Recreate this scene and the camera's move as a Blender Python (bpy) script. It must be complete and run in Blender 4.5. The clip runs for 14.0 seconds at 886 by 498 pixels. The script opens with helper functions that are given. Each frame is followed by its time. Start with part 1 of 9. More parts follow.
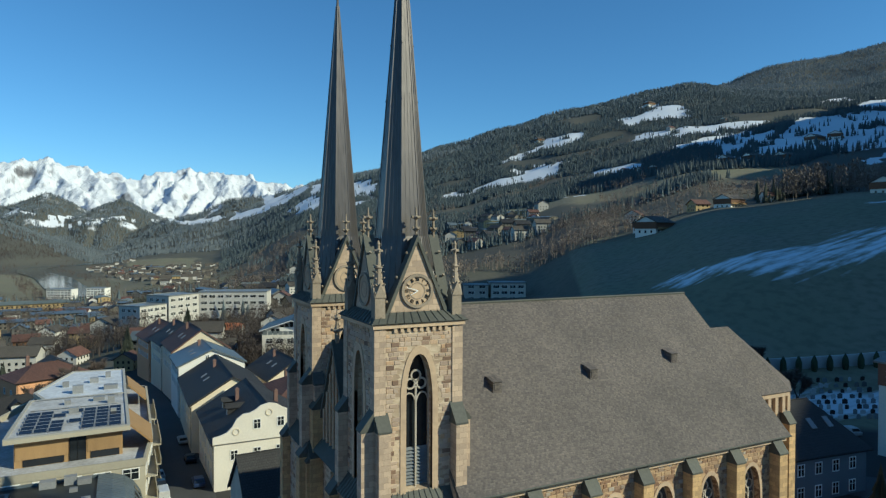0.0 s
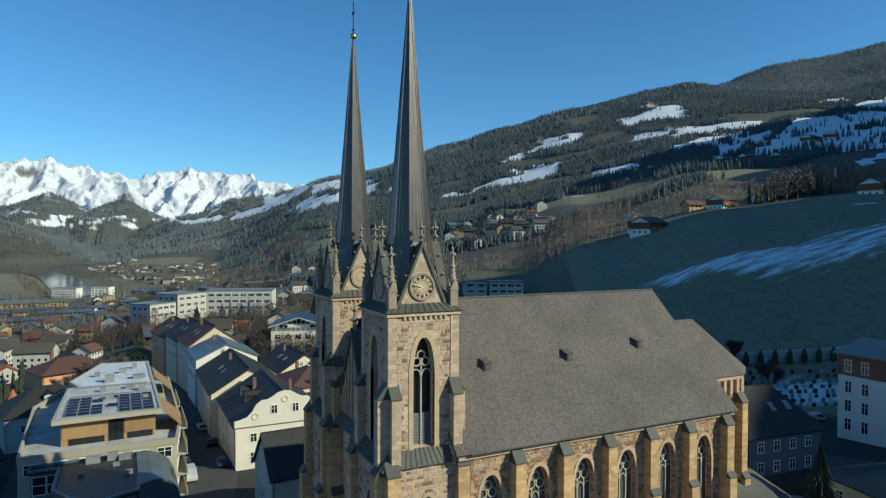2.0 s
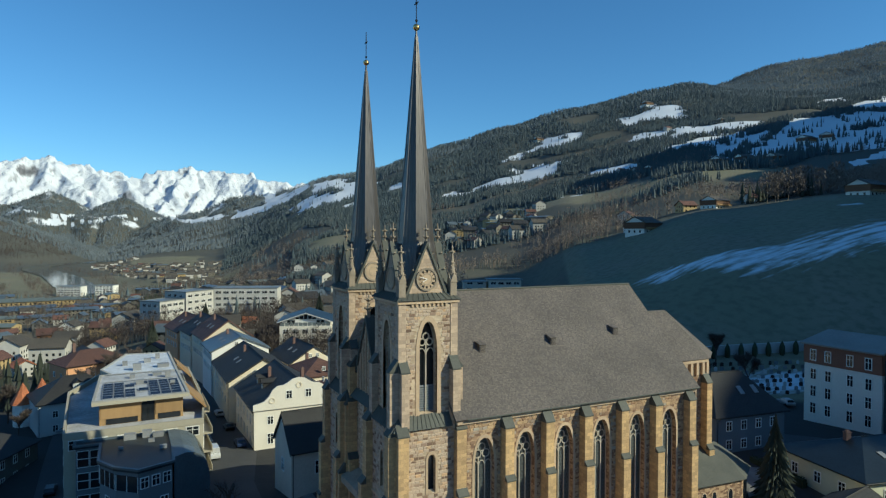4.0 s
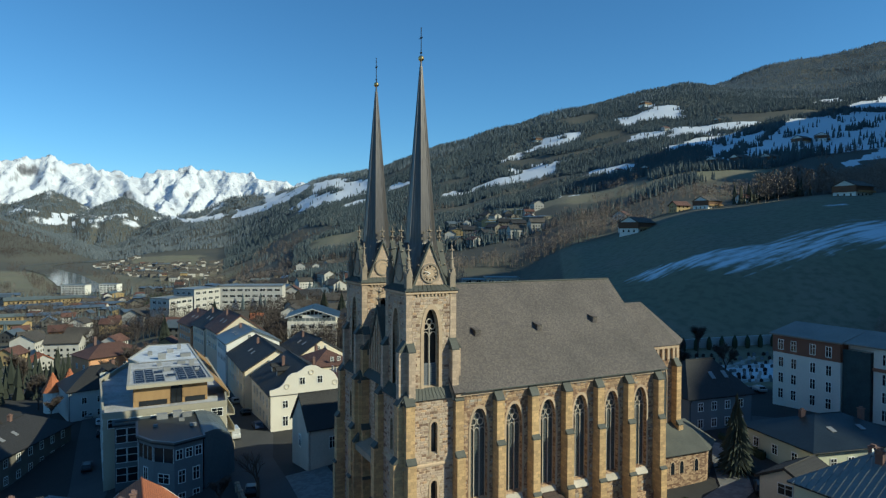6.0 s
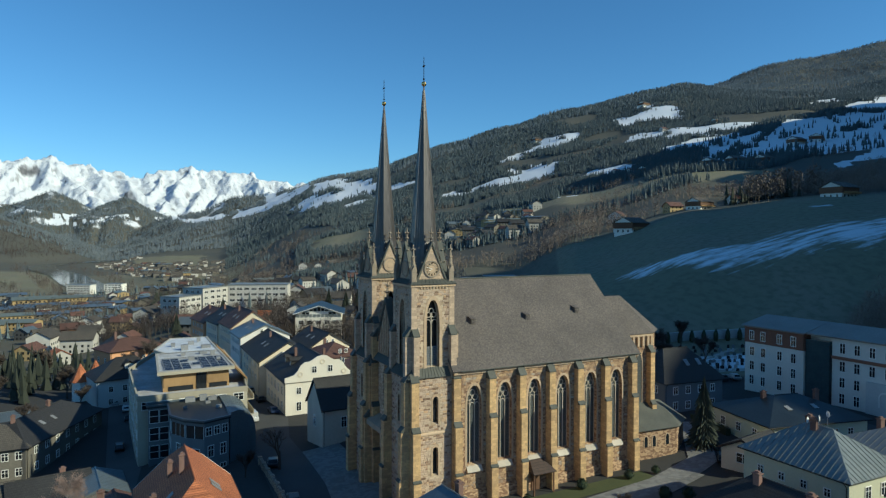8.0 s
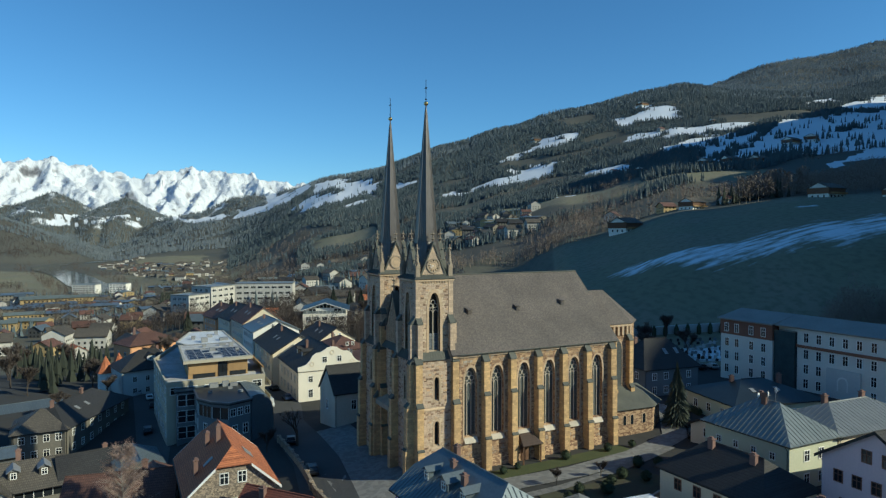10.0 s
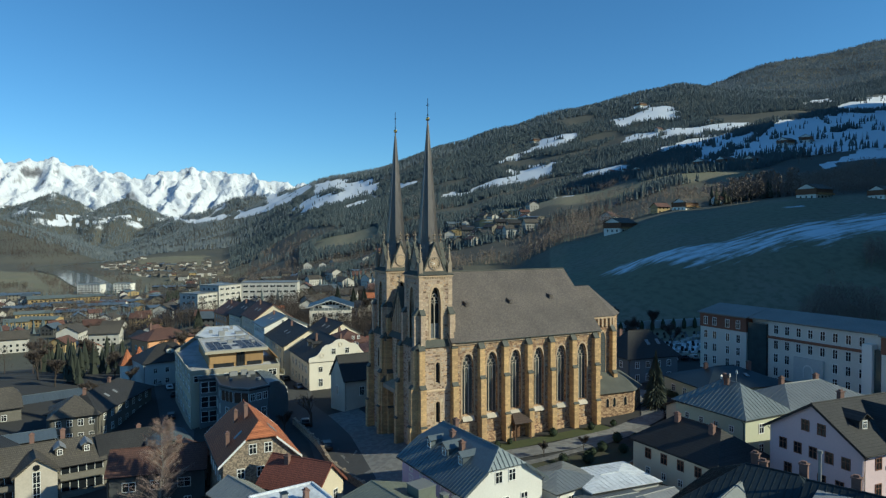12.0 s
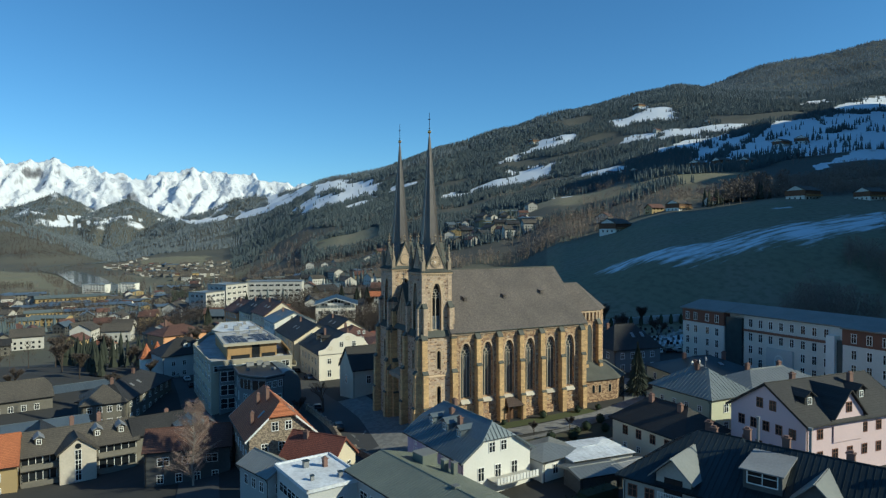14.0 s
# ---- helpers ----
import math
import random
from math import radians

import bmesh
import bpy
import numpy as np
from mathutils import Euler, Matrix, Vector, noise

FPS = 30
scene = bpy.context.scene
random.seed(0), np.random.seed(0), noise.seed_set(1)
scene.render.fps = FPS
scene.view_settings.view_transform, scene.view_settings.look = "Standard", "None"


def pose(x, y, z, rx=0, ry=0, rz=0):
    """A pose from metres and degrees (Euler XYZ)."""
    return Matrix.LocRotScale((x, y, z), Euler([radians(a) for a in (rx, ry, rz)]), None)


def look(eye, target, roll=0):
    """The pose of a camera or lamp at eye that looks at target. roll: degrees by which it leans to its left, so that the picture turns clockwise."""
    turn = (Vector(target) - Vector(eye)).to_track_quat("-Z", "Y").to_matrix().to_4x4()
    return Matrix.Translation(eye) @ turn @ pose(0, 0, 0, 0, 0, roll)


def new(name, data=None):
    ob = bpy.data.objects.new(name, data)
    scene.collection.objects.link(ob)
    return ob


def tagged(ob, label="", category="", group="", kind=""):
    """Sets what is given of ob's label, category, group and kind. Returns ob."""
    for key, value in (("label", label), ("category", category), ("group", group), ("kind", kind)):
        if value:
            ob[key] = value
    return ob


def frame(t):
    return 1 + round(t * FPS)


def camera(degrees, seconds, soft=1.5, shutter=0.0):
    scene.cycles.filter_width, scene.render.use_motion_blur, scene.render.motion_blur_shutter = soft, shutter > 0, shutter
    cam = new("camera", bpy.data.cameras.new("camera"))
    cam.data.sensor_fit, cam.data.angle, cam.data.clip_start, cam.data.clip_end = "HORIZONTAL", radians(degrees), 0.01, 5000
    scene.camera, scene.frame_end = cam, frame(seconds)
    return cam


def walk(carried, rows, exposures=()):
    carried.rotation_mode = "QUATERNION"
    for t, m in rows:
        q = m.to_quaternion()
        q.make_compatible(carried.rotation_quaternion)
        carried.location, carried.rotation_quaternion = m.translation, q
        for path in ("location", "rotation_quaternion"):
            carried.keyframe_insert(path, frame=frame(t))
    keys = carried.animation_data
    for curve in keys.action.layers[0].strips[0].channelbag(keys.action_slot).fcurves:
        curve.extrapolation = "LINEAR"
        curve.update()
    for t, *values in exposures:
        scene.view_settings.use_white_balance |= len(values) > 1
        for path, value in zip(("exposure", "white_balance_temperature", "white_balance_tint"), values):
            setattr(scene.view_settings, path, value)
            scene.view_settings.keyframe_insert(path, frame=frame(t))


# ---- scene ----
cam = camera(68.87, 14.0, 1.3)
# seconds, eye, turn in degrees
ROWS = [
    (0, -18.107, -43.028, 35.775, 89.007, -0.22, -26.502),
    (0.5, -19.188, -45.191, 36.002, 89.007, -0.22, -26.502),
    (1, -20.382, -47.563, 36.166, 88.989, -0.21, -26.502),
    (1.5, -21.542, -49.906, 36.267, 88.962, -0.2, -26.494),
    (2, -22.789, -52.422, 36.358, 88.936, -0.2, -26.494),
    (2.5, -23.972, -54.793, 36.414, 88.909, -0.22, -26.502),
    (3, -25.172, -57.147, 36.446, 88.891, -0.22, -26.493),
    (5.5, -31.562, -69.406, 36.637, 88.785, -0.251, -26.519),
    (6, -32.95, -72.172, 36.675, 88.776, -0.241, -26.537),
    (6.5, -34.3, -74.844, 36.726, 88.776, -0.211, -26.538),
    (7, -35.674, -77.598, 36.786, 88.776, -0.191, -26.538),
    (7.5, -37.055, -80.369, 36.809, 88.767, -0.171, -26.539),
    (8, -38.55, -83.4, 36.848, 88.767, -0.161, -26.539),
    (10.5, -45.745, -97.758, 37.116, 88.723, -0.002, -26.553),
    (11, -47.153, -100.58, 37.171, 88.714, 0.028, -26.563),
    (11.5, -48.574, -103.395, 37.219, 88.723, 0.038, -26.563),
    (12, -50.106, -106.398, 37.28, 88.714, 0.058, -26.555),
    (12.5, -51.533, -109.172, 37.357, 88.723, 0.088, -26.556),
    (13, -52.932, -111.959, 37.434, 88.723, 0.098, -26.556),
    (13.5, -54.362, -114.808, 37.49, 88.723, 0.098, -26.565),
    (14, -55.903, -117.863, 37.538, 88.723, 0.118, -26.556),
]
walk(cam, [(r[0], pose(*r[1:])) for r in ROWS], [(0.0, 0.22, 4600, -12), (14.0, 0.22, 4600, -12)])

# ---------- light ----------
SUN_AZ = (0.695, -0.719)          # where the sun stands, over the ground
SUN_EL = radians(29.5)
world = bpy.data.worlds.new("world")
scene.world = world
world.use_nodes = True
wt = world.node_tree
sky = wt.nodes.new("ShaderNodeTexSky")
sky.sky_type = "NISHITA"
sky.sun_disc = False
sky.sun_elevation = SUN_EL
sky.sun_rotation = math.atan2(SUN_AZ[0], SUN_AZ[1])
sky.altitude = 600
sky.air_density = 1.0
sky.dust_density = 0.05
sky.ozone_density = 3.0
wt.links.new(sky.outputs[0], wt.nodes["Background"].inputs[0])
wt.nodes["Background"].inputs[1].default_value = 0.083
sun = new("sun", bpy.data.lights.new("sun", "SUN"))
sun.data.energy, sun.data.angle, sun.data.color = 5.0, radians(0.5), (1.0, 0.715, 0.43)
sun.matrix_world = look((0, 0, 200), (-SUN_AZ[0] * math.cos(SUN_EL), -SUN_AZ[1] * math.cos(SUN_EL), 200 - math.sin(SUN_EL)))


# ---------- materials ----------
def material(name, a, b=None, rough=0.8, scale=1.0, fine=12.0, metal=0.0, bump=0.15, spread=0.12, stretch=(1, 1, 1), mode="noise", spec=0.5):
    """Two colours mixed at a large and a small scale, varied from thing to thing, with fine relief."""
    m = bpy.data.materials.new(name)
    m.use_nodes = True
    n, l = m.node_tree.nodes, m.node_tree.links
    bsdf = n["Principled BSDF"]
    bsdf.inputs["Roughness"].default_value, bsdf.inputs["Metallic"].default_value = rough, metal
    bsdf.inputs["Specular IOR Level"].default_value = spec
    b = b or tuple(c * 0.7 for c in a)
    tc, mp = n.new("ShaderNodeTexCoord"), n.new("ShaderNodeMapping")
    mp.inputs["Scale"].default_value = stretch
    l.new(tc.outputs["Object"], mp.inputs[0])
    big, small = n.new("ShaderNodeTexNoise"), n.new("ShaderNodeTexNoise")
    big.inputs["Scale"].default_value, small.inputs["Scale"].default_value = scale * 0.35, fine
    big.inputs["Detail"].default_value, small.inputs["Detail"].default_value = 5, 4
    mix, ramp = n.new("ShaderNodeMix"), n.new("ShaderNodeValToRGB")
    mix.data_type = "RGBA"
    ramp.color_ramp.elements[0].position, ramp.color_ramp.elements[1].position = 0.32, 0.68
    add = n.new("ShaderNodeMath")
    add.operation = "MULTIPLY_ADD"
    add.inputs[1].default_value = 0.45
    l.new(mp.outputs[0], big.inputs[0]), l.new(mp.outputs[0], small.inputs[0])
    half = n.new("ShaderNodeMath")
    half.operation = "MULTIPLY"
    half.inputs[1].default_value = 0.55
    l.new(big.outputs[0], half.inputs[0])
    if mode == "cells":
        vor = n.new("ShaderNodeTexVoronoi")
        vor.distance = "CHEBYCHEV"
        vor.inputs["Scale"].default_value = fine
        vor.inputs["Randomness"].default_value = 0.85
        l.new(mp.outputs[0], vor.inputs[0])
        sep = n.new("ShaderNodeSeparateColor")
        l.new(vor.outputs["Color"], sep.inputs[0])
        l.new(sep.outputs[0], add.inputs[0])
        add.inputs[1].default_value = 0.75
        half.inputs[1].default_value = 0.25
        height = vor.outputs["Distance"]
    else:
        l.new(small.outputs[0], add.inputs[0])
        height = small.outputs[0]
    l.new(half.outputs[0], add.inputs[2])
    l.new(add.outputs[0], ramp.inputs[0])
    l.new(ramp.outputs[0], mix.inputs["Factor"])
    mix.inputs["A"].default_value, mix.inputs["B"].default_value = (*a, 1), (*b, 1)
    hsv, info, rng = n.new("ShaderNodeHueSaturation"), n.new("ShaderNodeObjectInfo"), n.new("ShaderNodeMapRange")
    rng.inputs["To Min"].default_value, rng.inputs["To Max"].default_value = 1 - spread, 1 + spread
    l.new(info.outputs["Random"], rng.inputs[0]), l.new(rng.outputs[0], hsv.inputs["Value"])
    l.new(mix.outputs["Result"], hsv.inputs["Color"]), l.new(hsv.outputs[0], bsdf.inputs["Base Color"])
    if bump:
        bp = n.new("ShaderNodeBump")
        bp.inputs["Strength"].default_value, bp.inputs["Distance"].default_value = bump, 0.06
        l.new(height, bp.inputs["Height"]), l.new(bp.outputs[0], bsdf.inputs["Normal"])
    return m


def coursed(name, a, b, dark, width, row, rough=0.85, mortar=0.03, axis="wall", bump=0.4, metal=0.0, spread=0.05, tone=0.2):
    """Courses of blocks or slates (a brick pattern in metres), laid over upright walls ("wall") or along a slope ("slope")."""
    m = material(name, a, b, rough, 0.5, 6.0, metal, 0.0, spread)
    n, l = m.node_tree.nodes, m.node_tree.links
    tc, sx, cx, ad = n.new("ShaderNodeTexCoord"), n.new("ShaderNodeSeparateXYZ"), n.new("ShaderNodeCombineXYZ"), n.new("ShaderNodeMath")
    l.new(tc.outputs["Object"], sx.inputs[0])
    l.new(sx.outputs[0], ad.inputs[0]), l.new(sx.outputs[1], ad.inputs[1])
    l.new(ad.outputs[0] if axis == "wall" else sx.outputs[0], cx.inputs[0]), l.new(sx.outputs[2], cx.inputs[1])
    br = n.new("ShaderNodeTexBrick")
    br.inputs["Scale"].default_value, br.inputs["Brick Width"].default_value, br.inputs["Row Height"].default_value = 1.0, width, row
    br.inputs["Mortar Size"].default_value, br.inputs["Mortar Smooth"].default_value, br.inputs["Bias"].default_value = mortar, 0.3, 0.0
    br.inputs["Color1"].default_value, br.inputs["Color2"].default_value, br.inputs["Mortar"].default_value = (1 + tone * 0.6, 1 + tone * 0.55, 1 + tone * 0.4, 1), (1 - tone, 1 - tone, 1 - tone * 0.95, 1), (*dark, 1)
    l.new(cx.outputs[0], br.inputs[0])
    mul = n.new("ShaderNodeMix")
    mul.data_type, mul.blend_type = "RGBA", "MULTIPLY"
    mul.inputs["Factor"].default_value = 1
    hsv = next(x for x in n if x.type == "HUE_SAT")
    l.new(hsv.outputs[0], mul.inputs["A"]), l.new(br.outputs[0], mul.inputs["B"])
    bsdf = n["Principled BSDF"]
    l.new(mul.outputs["Result"], bsdf.inputs["Base Color"])
    bp, inv = n.new("ShaderNodeBump"), n.new("ShaderNodeMath")
    inv.operation, inv.inputs[0].default_value = "SUBTRACT", 1.0
    l.new(br.outputs["Fac"], inv.inputs[1])
    bp.inputs["Strength"].default_value, bp.inputs["Distance"].default_value = bump, 0.05
    l.new(inv.outputs[0], bp.inputs["Height"]), l.new(bp.outputs[0], bsdf.inputs["Normal"])
    return m


ASHLAR = coursed("ashlar", (0.62, 0.43, 0.195), (0.40, 0.27, 0.14), (0.72, 0.70, 0.68), 0.7, 0.38, mortar=0.015, tone=0.26)
STONE = material("sandstone", (0.55, 0.415, 0.265), (0.38, 0.285, 0.19), 0.9, 0.8, 3.0, bump=0.2)
PALE_ASHLAR = coursed("pale_ashlar", (0.56, 0.435, 0.305), (0.41, 0.315, 0.225), (0.72, 0.70, 0.68), 0.62, 0.38, mortar=0.015, tone=0.24)
RUBBLE = material("rubble", (0.47, 0.33, 0.19), (0.19, 0.115, 0.07), 0.95, 0.6, 2.9, bump=0.6, stretch=(0.8, 0.8, 1.6), mode="cells")
TOWER_RUBBLE = material("tower_rubble", (0.52, 0.42, 0.29), (0.33, 0.25, 0.165), 0.95, 0.6, 2.6, bump=0.5, stretch=(0.8, 0.8, 1.7), mode="cells")


def masonry(name, stops, rough=0.92):
    """Single stones, each with its own tone out of a range, grain and small pits."""
    m = material(name, (1, 1, 1), (0.78, 0.76, 0.74), rough, 1.2, 7.0, 0.0, 0.25, 0.06)
    n, l = m.node_tree.nodes, m.node_tree.links
    info, geo, add, frac = n.new("ShaderNodeObjectInfo"), n.new("ShaderNodeNewGeometry"), n.new("ShaderNodeMath"), n.new("ShaderNodeMath")
    add.operation, frac.operation = "ADD", "FRACT"
    l.new(info.outputs["Random"], add.inputs[0]), l.new(geo.outputs["Random Per Island"], add.inputs[1]), l.new(add.outputs[0], frac.inputs[0])
    ramp = n.new("ShaderNodeValToRGB")
    while len(ramp.color_ramp.elements) < len(stops):
        ramp.color_ramp.elements.new(0.5)
    for e, (p, c) in zip(ramp.color_ramp.elements, stops):
        e.position, e.color = p, (*c, 1)
    l.new(frac.outputs[0], ramp.inputs[0])
    mul = n.new("ShaderNodeMix")
    mul.data_type, mul.blend_type = "RGBA", "MULTIPLY"
    mul.inputs["Factor"].default_value = 1
    hsv = next(x for x in n if x.type == "HUE_SAT")
    l.new(ramp.outputs[0], mul.inputs["A"]), l.new(hsv.outputs[0], mul.inputs["B"])
    l.new(mul.outputs["Result"], n["Principled BSDF"].inputs["Base Color"])
    return m


TOWER_STONE = masonry("tower_stones", ((0.0, (0.56, 0.44, 0.325)), (0.30, (0.47, 0.37, 0.275)), (0.5, (0.52, 0.415, 0.31)), (0.62, (0.58, 0.39, 0.22)), (0.74, (0.42, 0.33, 0.25)), (0.86, (0.29, 0.195, 0.13)), (1.0, (0.17, 0.115, 0.08))))
NAVE_STONE = masonry("nave_stones", ((0.0, (0.56, 0.40, 0.22)), (0.3, (0.47, 0.335, 0.19)), (0.5, (0.36, 0.25, 0.15)), (0.75, (0.26, 0.16, 0.095)), (0.9, (0.45, 0.40, 0.32)), (1.0, (0.19, 0.12, 0.075))))
TRACERY = material("tracery_stone", (0.56, 0.50, 0.41), (0.38, 0.34, 0.27), 0.85, 1.5, 8.0)
LIMESTONE = material("limestone", (0.36, 0.295, 0.215), (0.20, 0.165, 0.12), 0.85, 1.5, 8.0)
SLATE = coursed("slate", (0.160, 0.137, 0.120), (0.088, 0.077, 0.070), (0.9, 0.9, 0.9), 0.21, 0.12, 0.8, 0.012, "slope", 0.5, tone=0.34)
COPPER = material("weathered_copper", (0.100, 0.100, 0.082), (0.055, 0.058, 0.048), 0.72, 1.0, 5.0, 0.0, 0.1)
SPIRE = material("spire_sheet", (0.155, 0.140, 0.128), (0.085, 0.078, 0.073), 0.36, 0.8, 3.0, 0.62, 0.12, stretch=(1, 1, 0.25))
GOLD = material("gilding", (0.85, 0.60, 0.22), (0.75, 0.5, 0.16), 0.25, 1, 6, 1.0, 0.02)
IRON = material("iron", (0.03, 0.03, 0.03), None, 0.5, 1, 8, 0.7)
GLASS = material("dark_glass", (0.02, 0.024, 0.028), (0.012, 0.014, 0.018), 0.12, 2, 4, 0.0, 0.03)
LEADED = coursed("leaded_glass", (0.085, 0.09, 0.09), (0.045, 0.05, 0.052), (1.9, 1.9, 1.8), 0.32, 0.42, 0.3, 0.03, "wall", 0.2)
ZINC = material("zinc_sheet", (0.31, 0.31, 0.305), (0.20, 0.20, 0.20), 0.55, 1.0, 4.0, 0.15, 0.05)
WOOD = material("brown_boards", (0.16, 0.085, 0.04), (0.09, 0.05, 0.028), 0.8, 1.0, 5.0, stretch=(1, 1, 6))
LIGHT_WOOD = material("larch_cladding", (0.34, 0.22, 0.09), (0.27, 0.17, 0.07), 0.7, 1.0, 5.0, stretch=(4, 4, 0.6))
WHITE = material("white_render", (0.78, 0.76, 0.70), (0.66, 0.64, 0.58), 0.9, 0.5, 4.0, bump=0.06, spread=0.08)
CREAM = material("cream_render", (0.70, 0.62, 0.46), (0.58, 0.51, 0.37), 0.9, 0.5, 4.0, bump=0.06, spread=0.1)
YELLOW = material("yellow_render", (0.42, 0.31, 0.14), (0.33, 0.25, 0.12), 0.9, 0.5, 4.0, bump=0.06, spread=0.12)
ORANGE = material("orange_render", (0.66, 0.36, 0.17), (0.55, 0.30, 0.15), 0.9, 0.5, 4.0, bump=0.06)
IVORY = material("ivory_render", (0.79, 0.74, 0.62), (0.67, 0.62, 0.52), 0.9, 0.5, 4.0, bump=0.06, spread=0.05)
SAGE = material("grey_cream_render", (0.43, 0.39, 0.29), (0.36, 0.325, 0.245), 0.9, 0.5, 4.0, bump=0.06)
PINK = material("pink_render", (0.66, 0.52, 0.52), (0.56, 0.44, 0.45), 0.9, 0.5, 4.0, bump=0.06)
LILAC = material("lilac_render", (0.55, 0.44, 0.56), (0.47, 0.37, 0.48), 0.9, 0.5, 4.0, bump=0.06)
GREY = material("grey_render", (0.48, 0.48, 0.46), (0.38, 0.38, 0.37), 0.9, 0.5, 4.0, bump=0.06, spread=0.15)
SLATE_GREY = material("blue_grey_render", (0.19, 0.20, 0.21), (0.14, 0.15, 0.16), 0.9, 0.5, 4.0, bump=0.06)
GREENISH = material("pale_green_render", (0.55, 0.55, 0.40), (0.45, 0.46, 0.34), 0.9, 0.5, 4.0, bump=0.06)
PALE_GREY = material("pale_grey_render", (0.66, 0.64, 0.58), (0.56, 0.54, 0.49), 0.9, 0.6, 3.0, bump=0.06)
AGED = material("aged_cream_render", (0.60, 0.54, 0.44), (0.46, 0.41, 0.33), 0.9, 0.9, 3.0, bump=0.08)
# Wall tone darkened in place of the shade over the hollow's houses.
DARKENED = material("darkened_render", (0.20, 0.185, 0.15), (0.125, 0.115, 0.097), 0.9, 0.8, 3.0, bump=0.1, spread=0.2)
OFF_WHITE = material("aged_white_render", (0.52, 0.50, 0.45), (0.40, 0.38, 0.34), 0.9, 0.8, 3.0, bump=0.08, spread=0.25)
# Grey lowered further, with the yards' shade put into the colour.
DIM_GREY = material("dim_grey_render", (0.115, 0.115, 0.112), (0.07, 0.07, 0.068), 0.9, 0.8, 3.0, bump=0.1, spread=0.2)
CONCRETE = material("concrete", (0.42, 0.40, 0.35), (0.32, 0.31, 0.27), 0.9, 0.6, 5.0)
FIELDSTONE = material("fieldstone", (0.36, 0.29, 0.205), (0.16, 0.13, 0.10), 0.95, 1.0, 4.2, bump=0.7, mode="cells", stretch=(1, 1, 1.4))
TILE_OXBLOOD = coursed("oxblood_tiles", (0.22, 0.075, 0.045), (0.13, 0.05, 0.035), (0.5, 0.45, 0.45), 0.25, 0.22, 0.8, 0.03, "slope", 0.5)
TILE_RED = coursed("red_tiles", (0.52, 0.19, 0.068), (0.30, 0.105, 0.045), (0.5, 0.45, 0.45), 0.25, 0.22, 0.8, 0.03, "slope", 0.5)
TILE_DARK = coursed("dark_tiles", (0.038, 0.037, 0.036), (0.022, 0.021, 0.021), (0.5, 0.5, 0.5), 0.3, 0.25, 0.7, 0.03, "slope", 0.5, spread=0.25)
TILE_BROWN = coursed("brown_tiles", (0.15, 0.075, 0.05), (0.09, 0.05, 0.04), (0.5, 0.5, 0.5), 0.3, 0.25, 0.75, 0.03, "slope", 0.5, spread=0.25)
TILE_GREY = coursed("grey_tiles", (0.115, 0.100, 0.078), (0.070, 0.062, 0.050), (0.5, 0.5, 0.5), 0.3, 0.25, 0.75, 0.03, "slope", 0.5, spread=0.2)
SHEET_BLUE = material("blue_grey_sheet", (0.15, 0.175, 0.19), (0.095, 0.115, 0.13), 0.42, 0.8, 3.0, 0.3, 0.05)
SHEET_DARK = material("dark_sheet", (0.04, 0.052, 0.058), (0.02, 0.026, 0.03), 0.4, 0.8, 3.0, 0.4, 0.05)
SHEET_GREY = material("grey_sheet", (0.26, 0.27, 0.26), (0.19, 0.20, 0.20), 0.45, 0.8, 3.0, 0.4, 0.05)
SHEET_GREEN = material("green_grey_sheet", (0.21, 0.23, 0.19), (0.15, 0.165, 0.14), 0.5, 0.8, 3.0, 0.3, 0.05)
SHEET_PALE = material("pale_green_sheet", (0.23, 0.25, 0.245), (0.155, 0.175, 0.175), 0.42, 0.8, 3.0, 0.35, 0.05)
SHEET_ROOF = material("grey_blue_sheet", (0.29, 0.275, 0.245), (0.20, 0.19, 0.175), 0.75, 0.6, 2.5, 0.0, 0.05)
PORCH_TILE = coursed("porch_tiles", (0.10, 0.068, 0.05), (0.06, 0.042, 0.034), (0.5, 0.5, 0.5), 0.3, 0.25, 0.75, 0.03, "slope", 0.5)
SNOW = material("snow", (0.72, 0.74, 0.77), (0.42, 0.43, 0.45), 0.7, 1.2, 2.0, bump=0.2)
GRAVEL = material("gravel_roof", (0.26, 0.25, 0.235), (0.56, 0.56, 0.57), 0.95, 0.7, 2.5)
TINTED = material("tinted_glass", (0.07, 0.095, 0.10), (0.045, 0.06, 0.065), 0.12, 2, 4, 0.0, 0.02)
SOLAR = material("solar_cells", (0.012, 0.016, 0.03), (0.02, 0.025, 0.04), 0.15, 1, 3, 0.1, 0.0)
PAINT_WHITE = material("white_paint", (0.78, 0.77, 0.73), (0.7, 0.69, 0.65), 0.6, 1, 6, bump=0.03)
PAINT_BROWN = material("brown_cladding", (0.20, 0.09, 0.05), (0.14, 0.065, 0.04), 0.7, 1, 5)
BRICK = material("chimney_brick", (0.22, 0.13, 0.10), (0.13, 0.085, 0.07), 0.9, 2, 6)
ASPHALT = material("asphalt", (0.075, 0.075, 0.075), (0.05, 0.05, 0.052), 0.9, 0.3, 3.0)
PAVING = material("paving", (0.19, 0.185, 0.175), (0.14, 0.137, 0.13), 0.9, 0.4, 1.5, mode="cells", bump=0.1)
HEDGE = material("hedge_leaves", (0.035, 0.05, 0.02), (0.02, 0.03, 0.014), 0.9, 2, 6)
# Spruce green paled and blued, so the colour carries distance haze.
NEEDLES = material("hazed_spruce_needles", (0.100, 0.122, 0.128), (0.064, 0.084, 0.092), 0.9, 0.02, 0.3, spread=0.2)
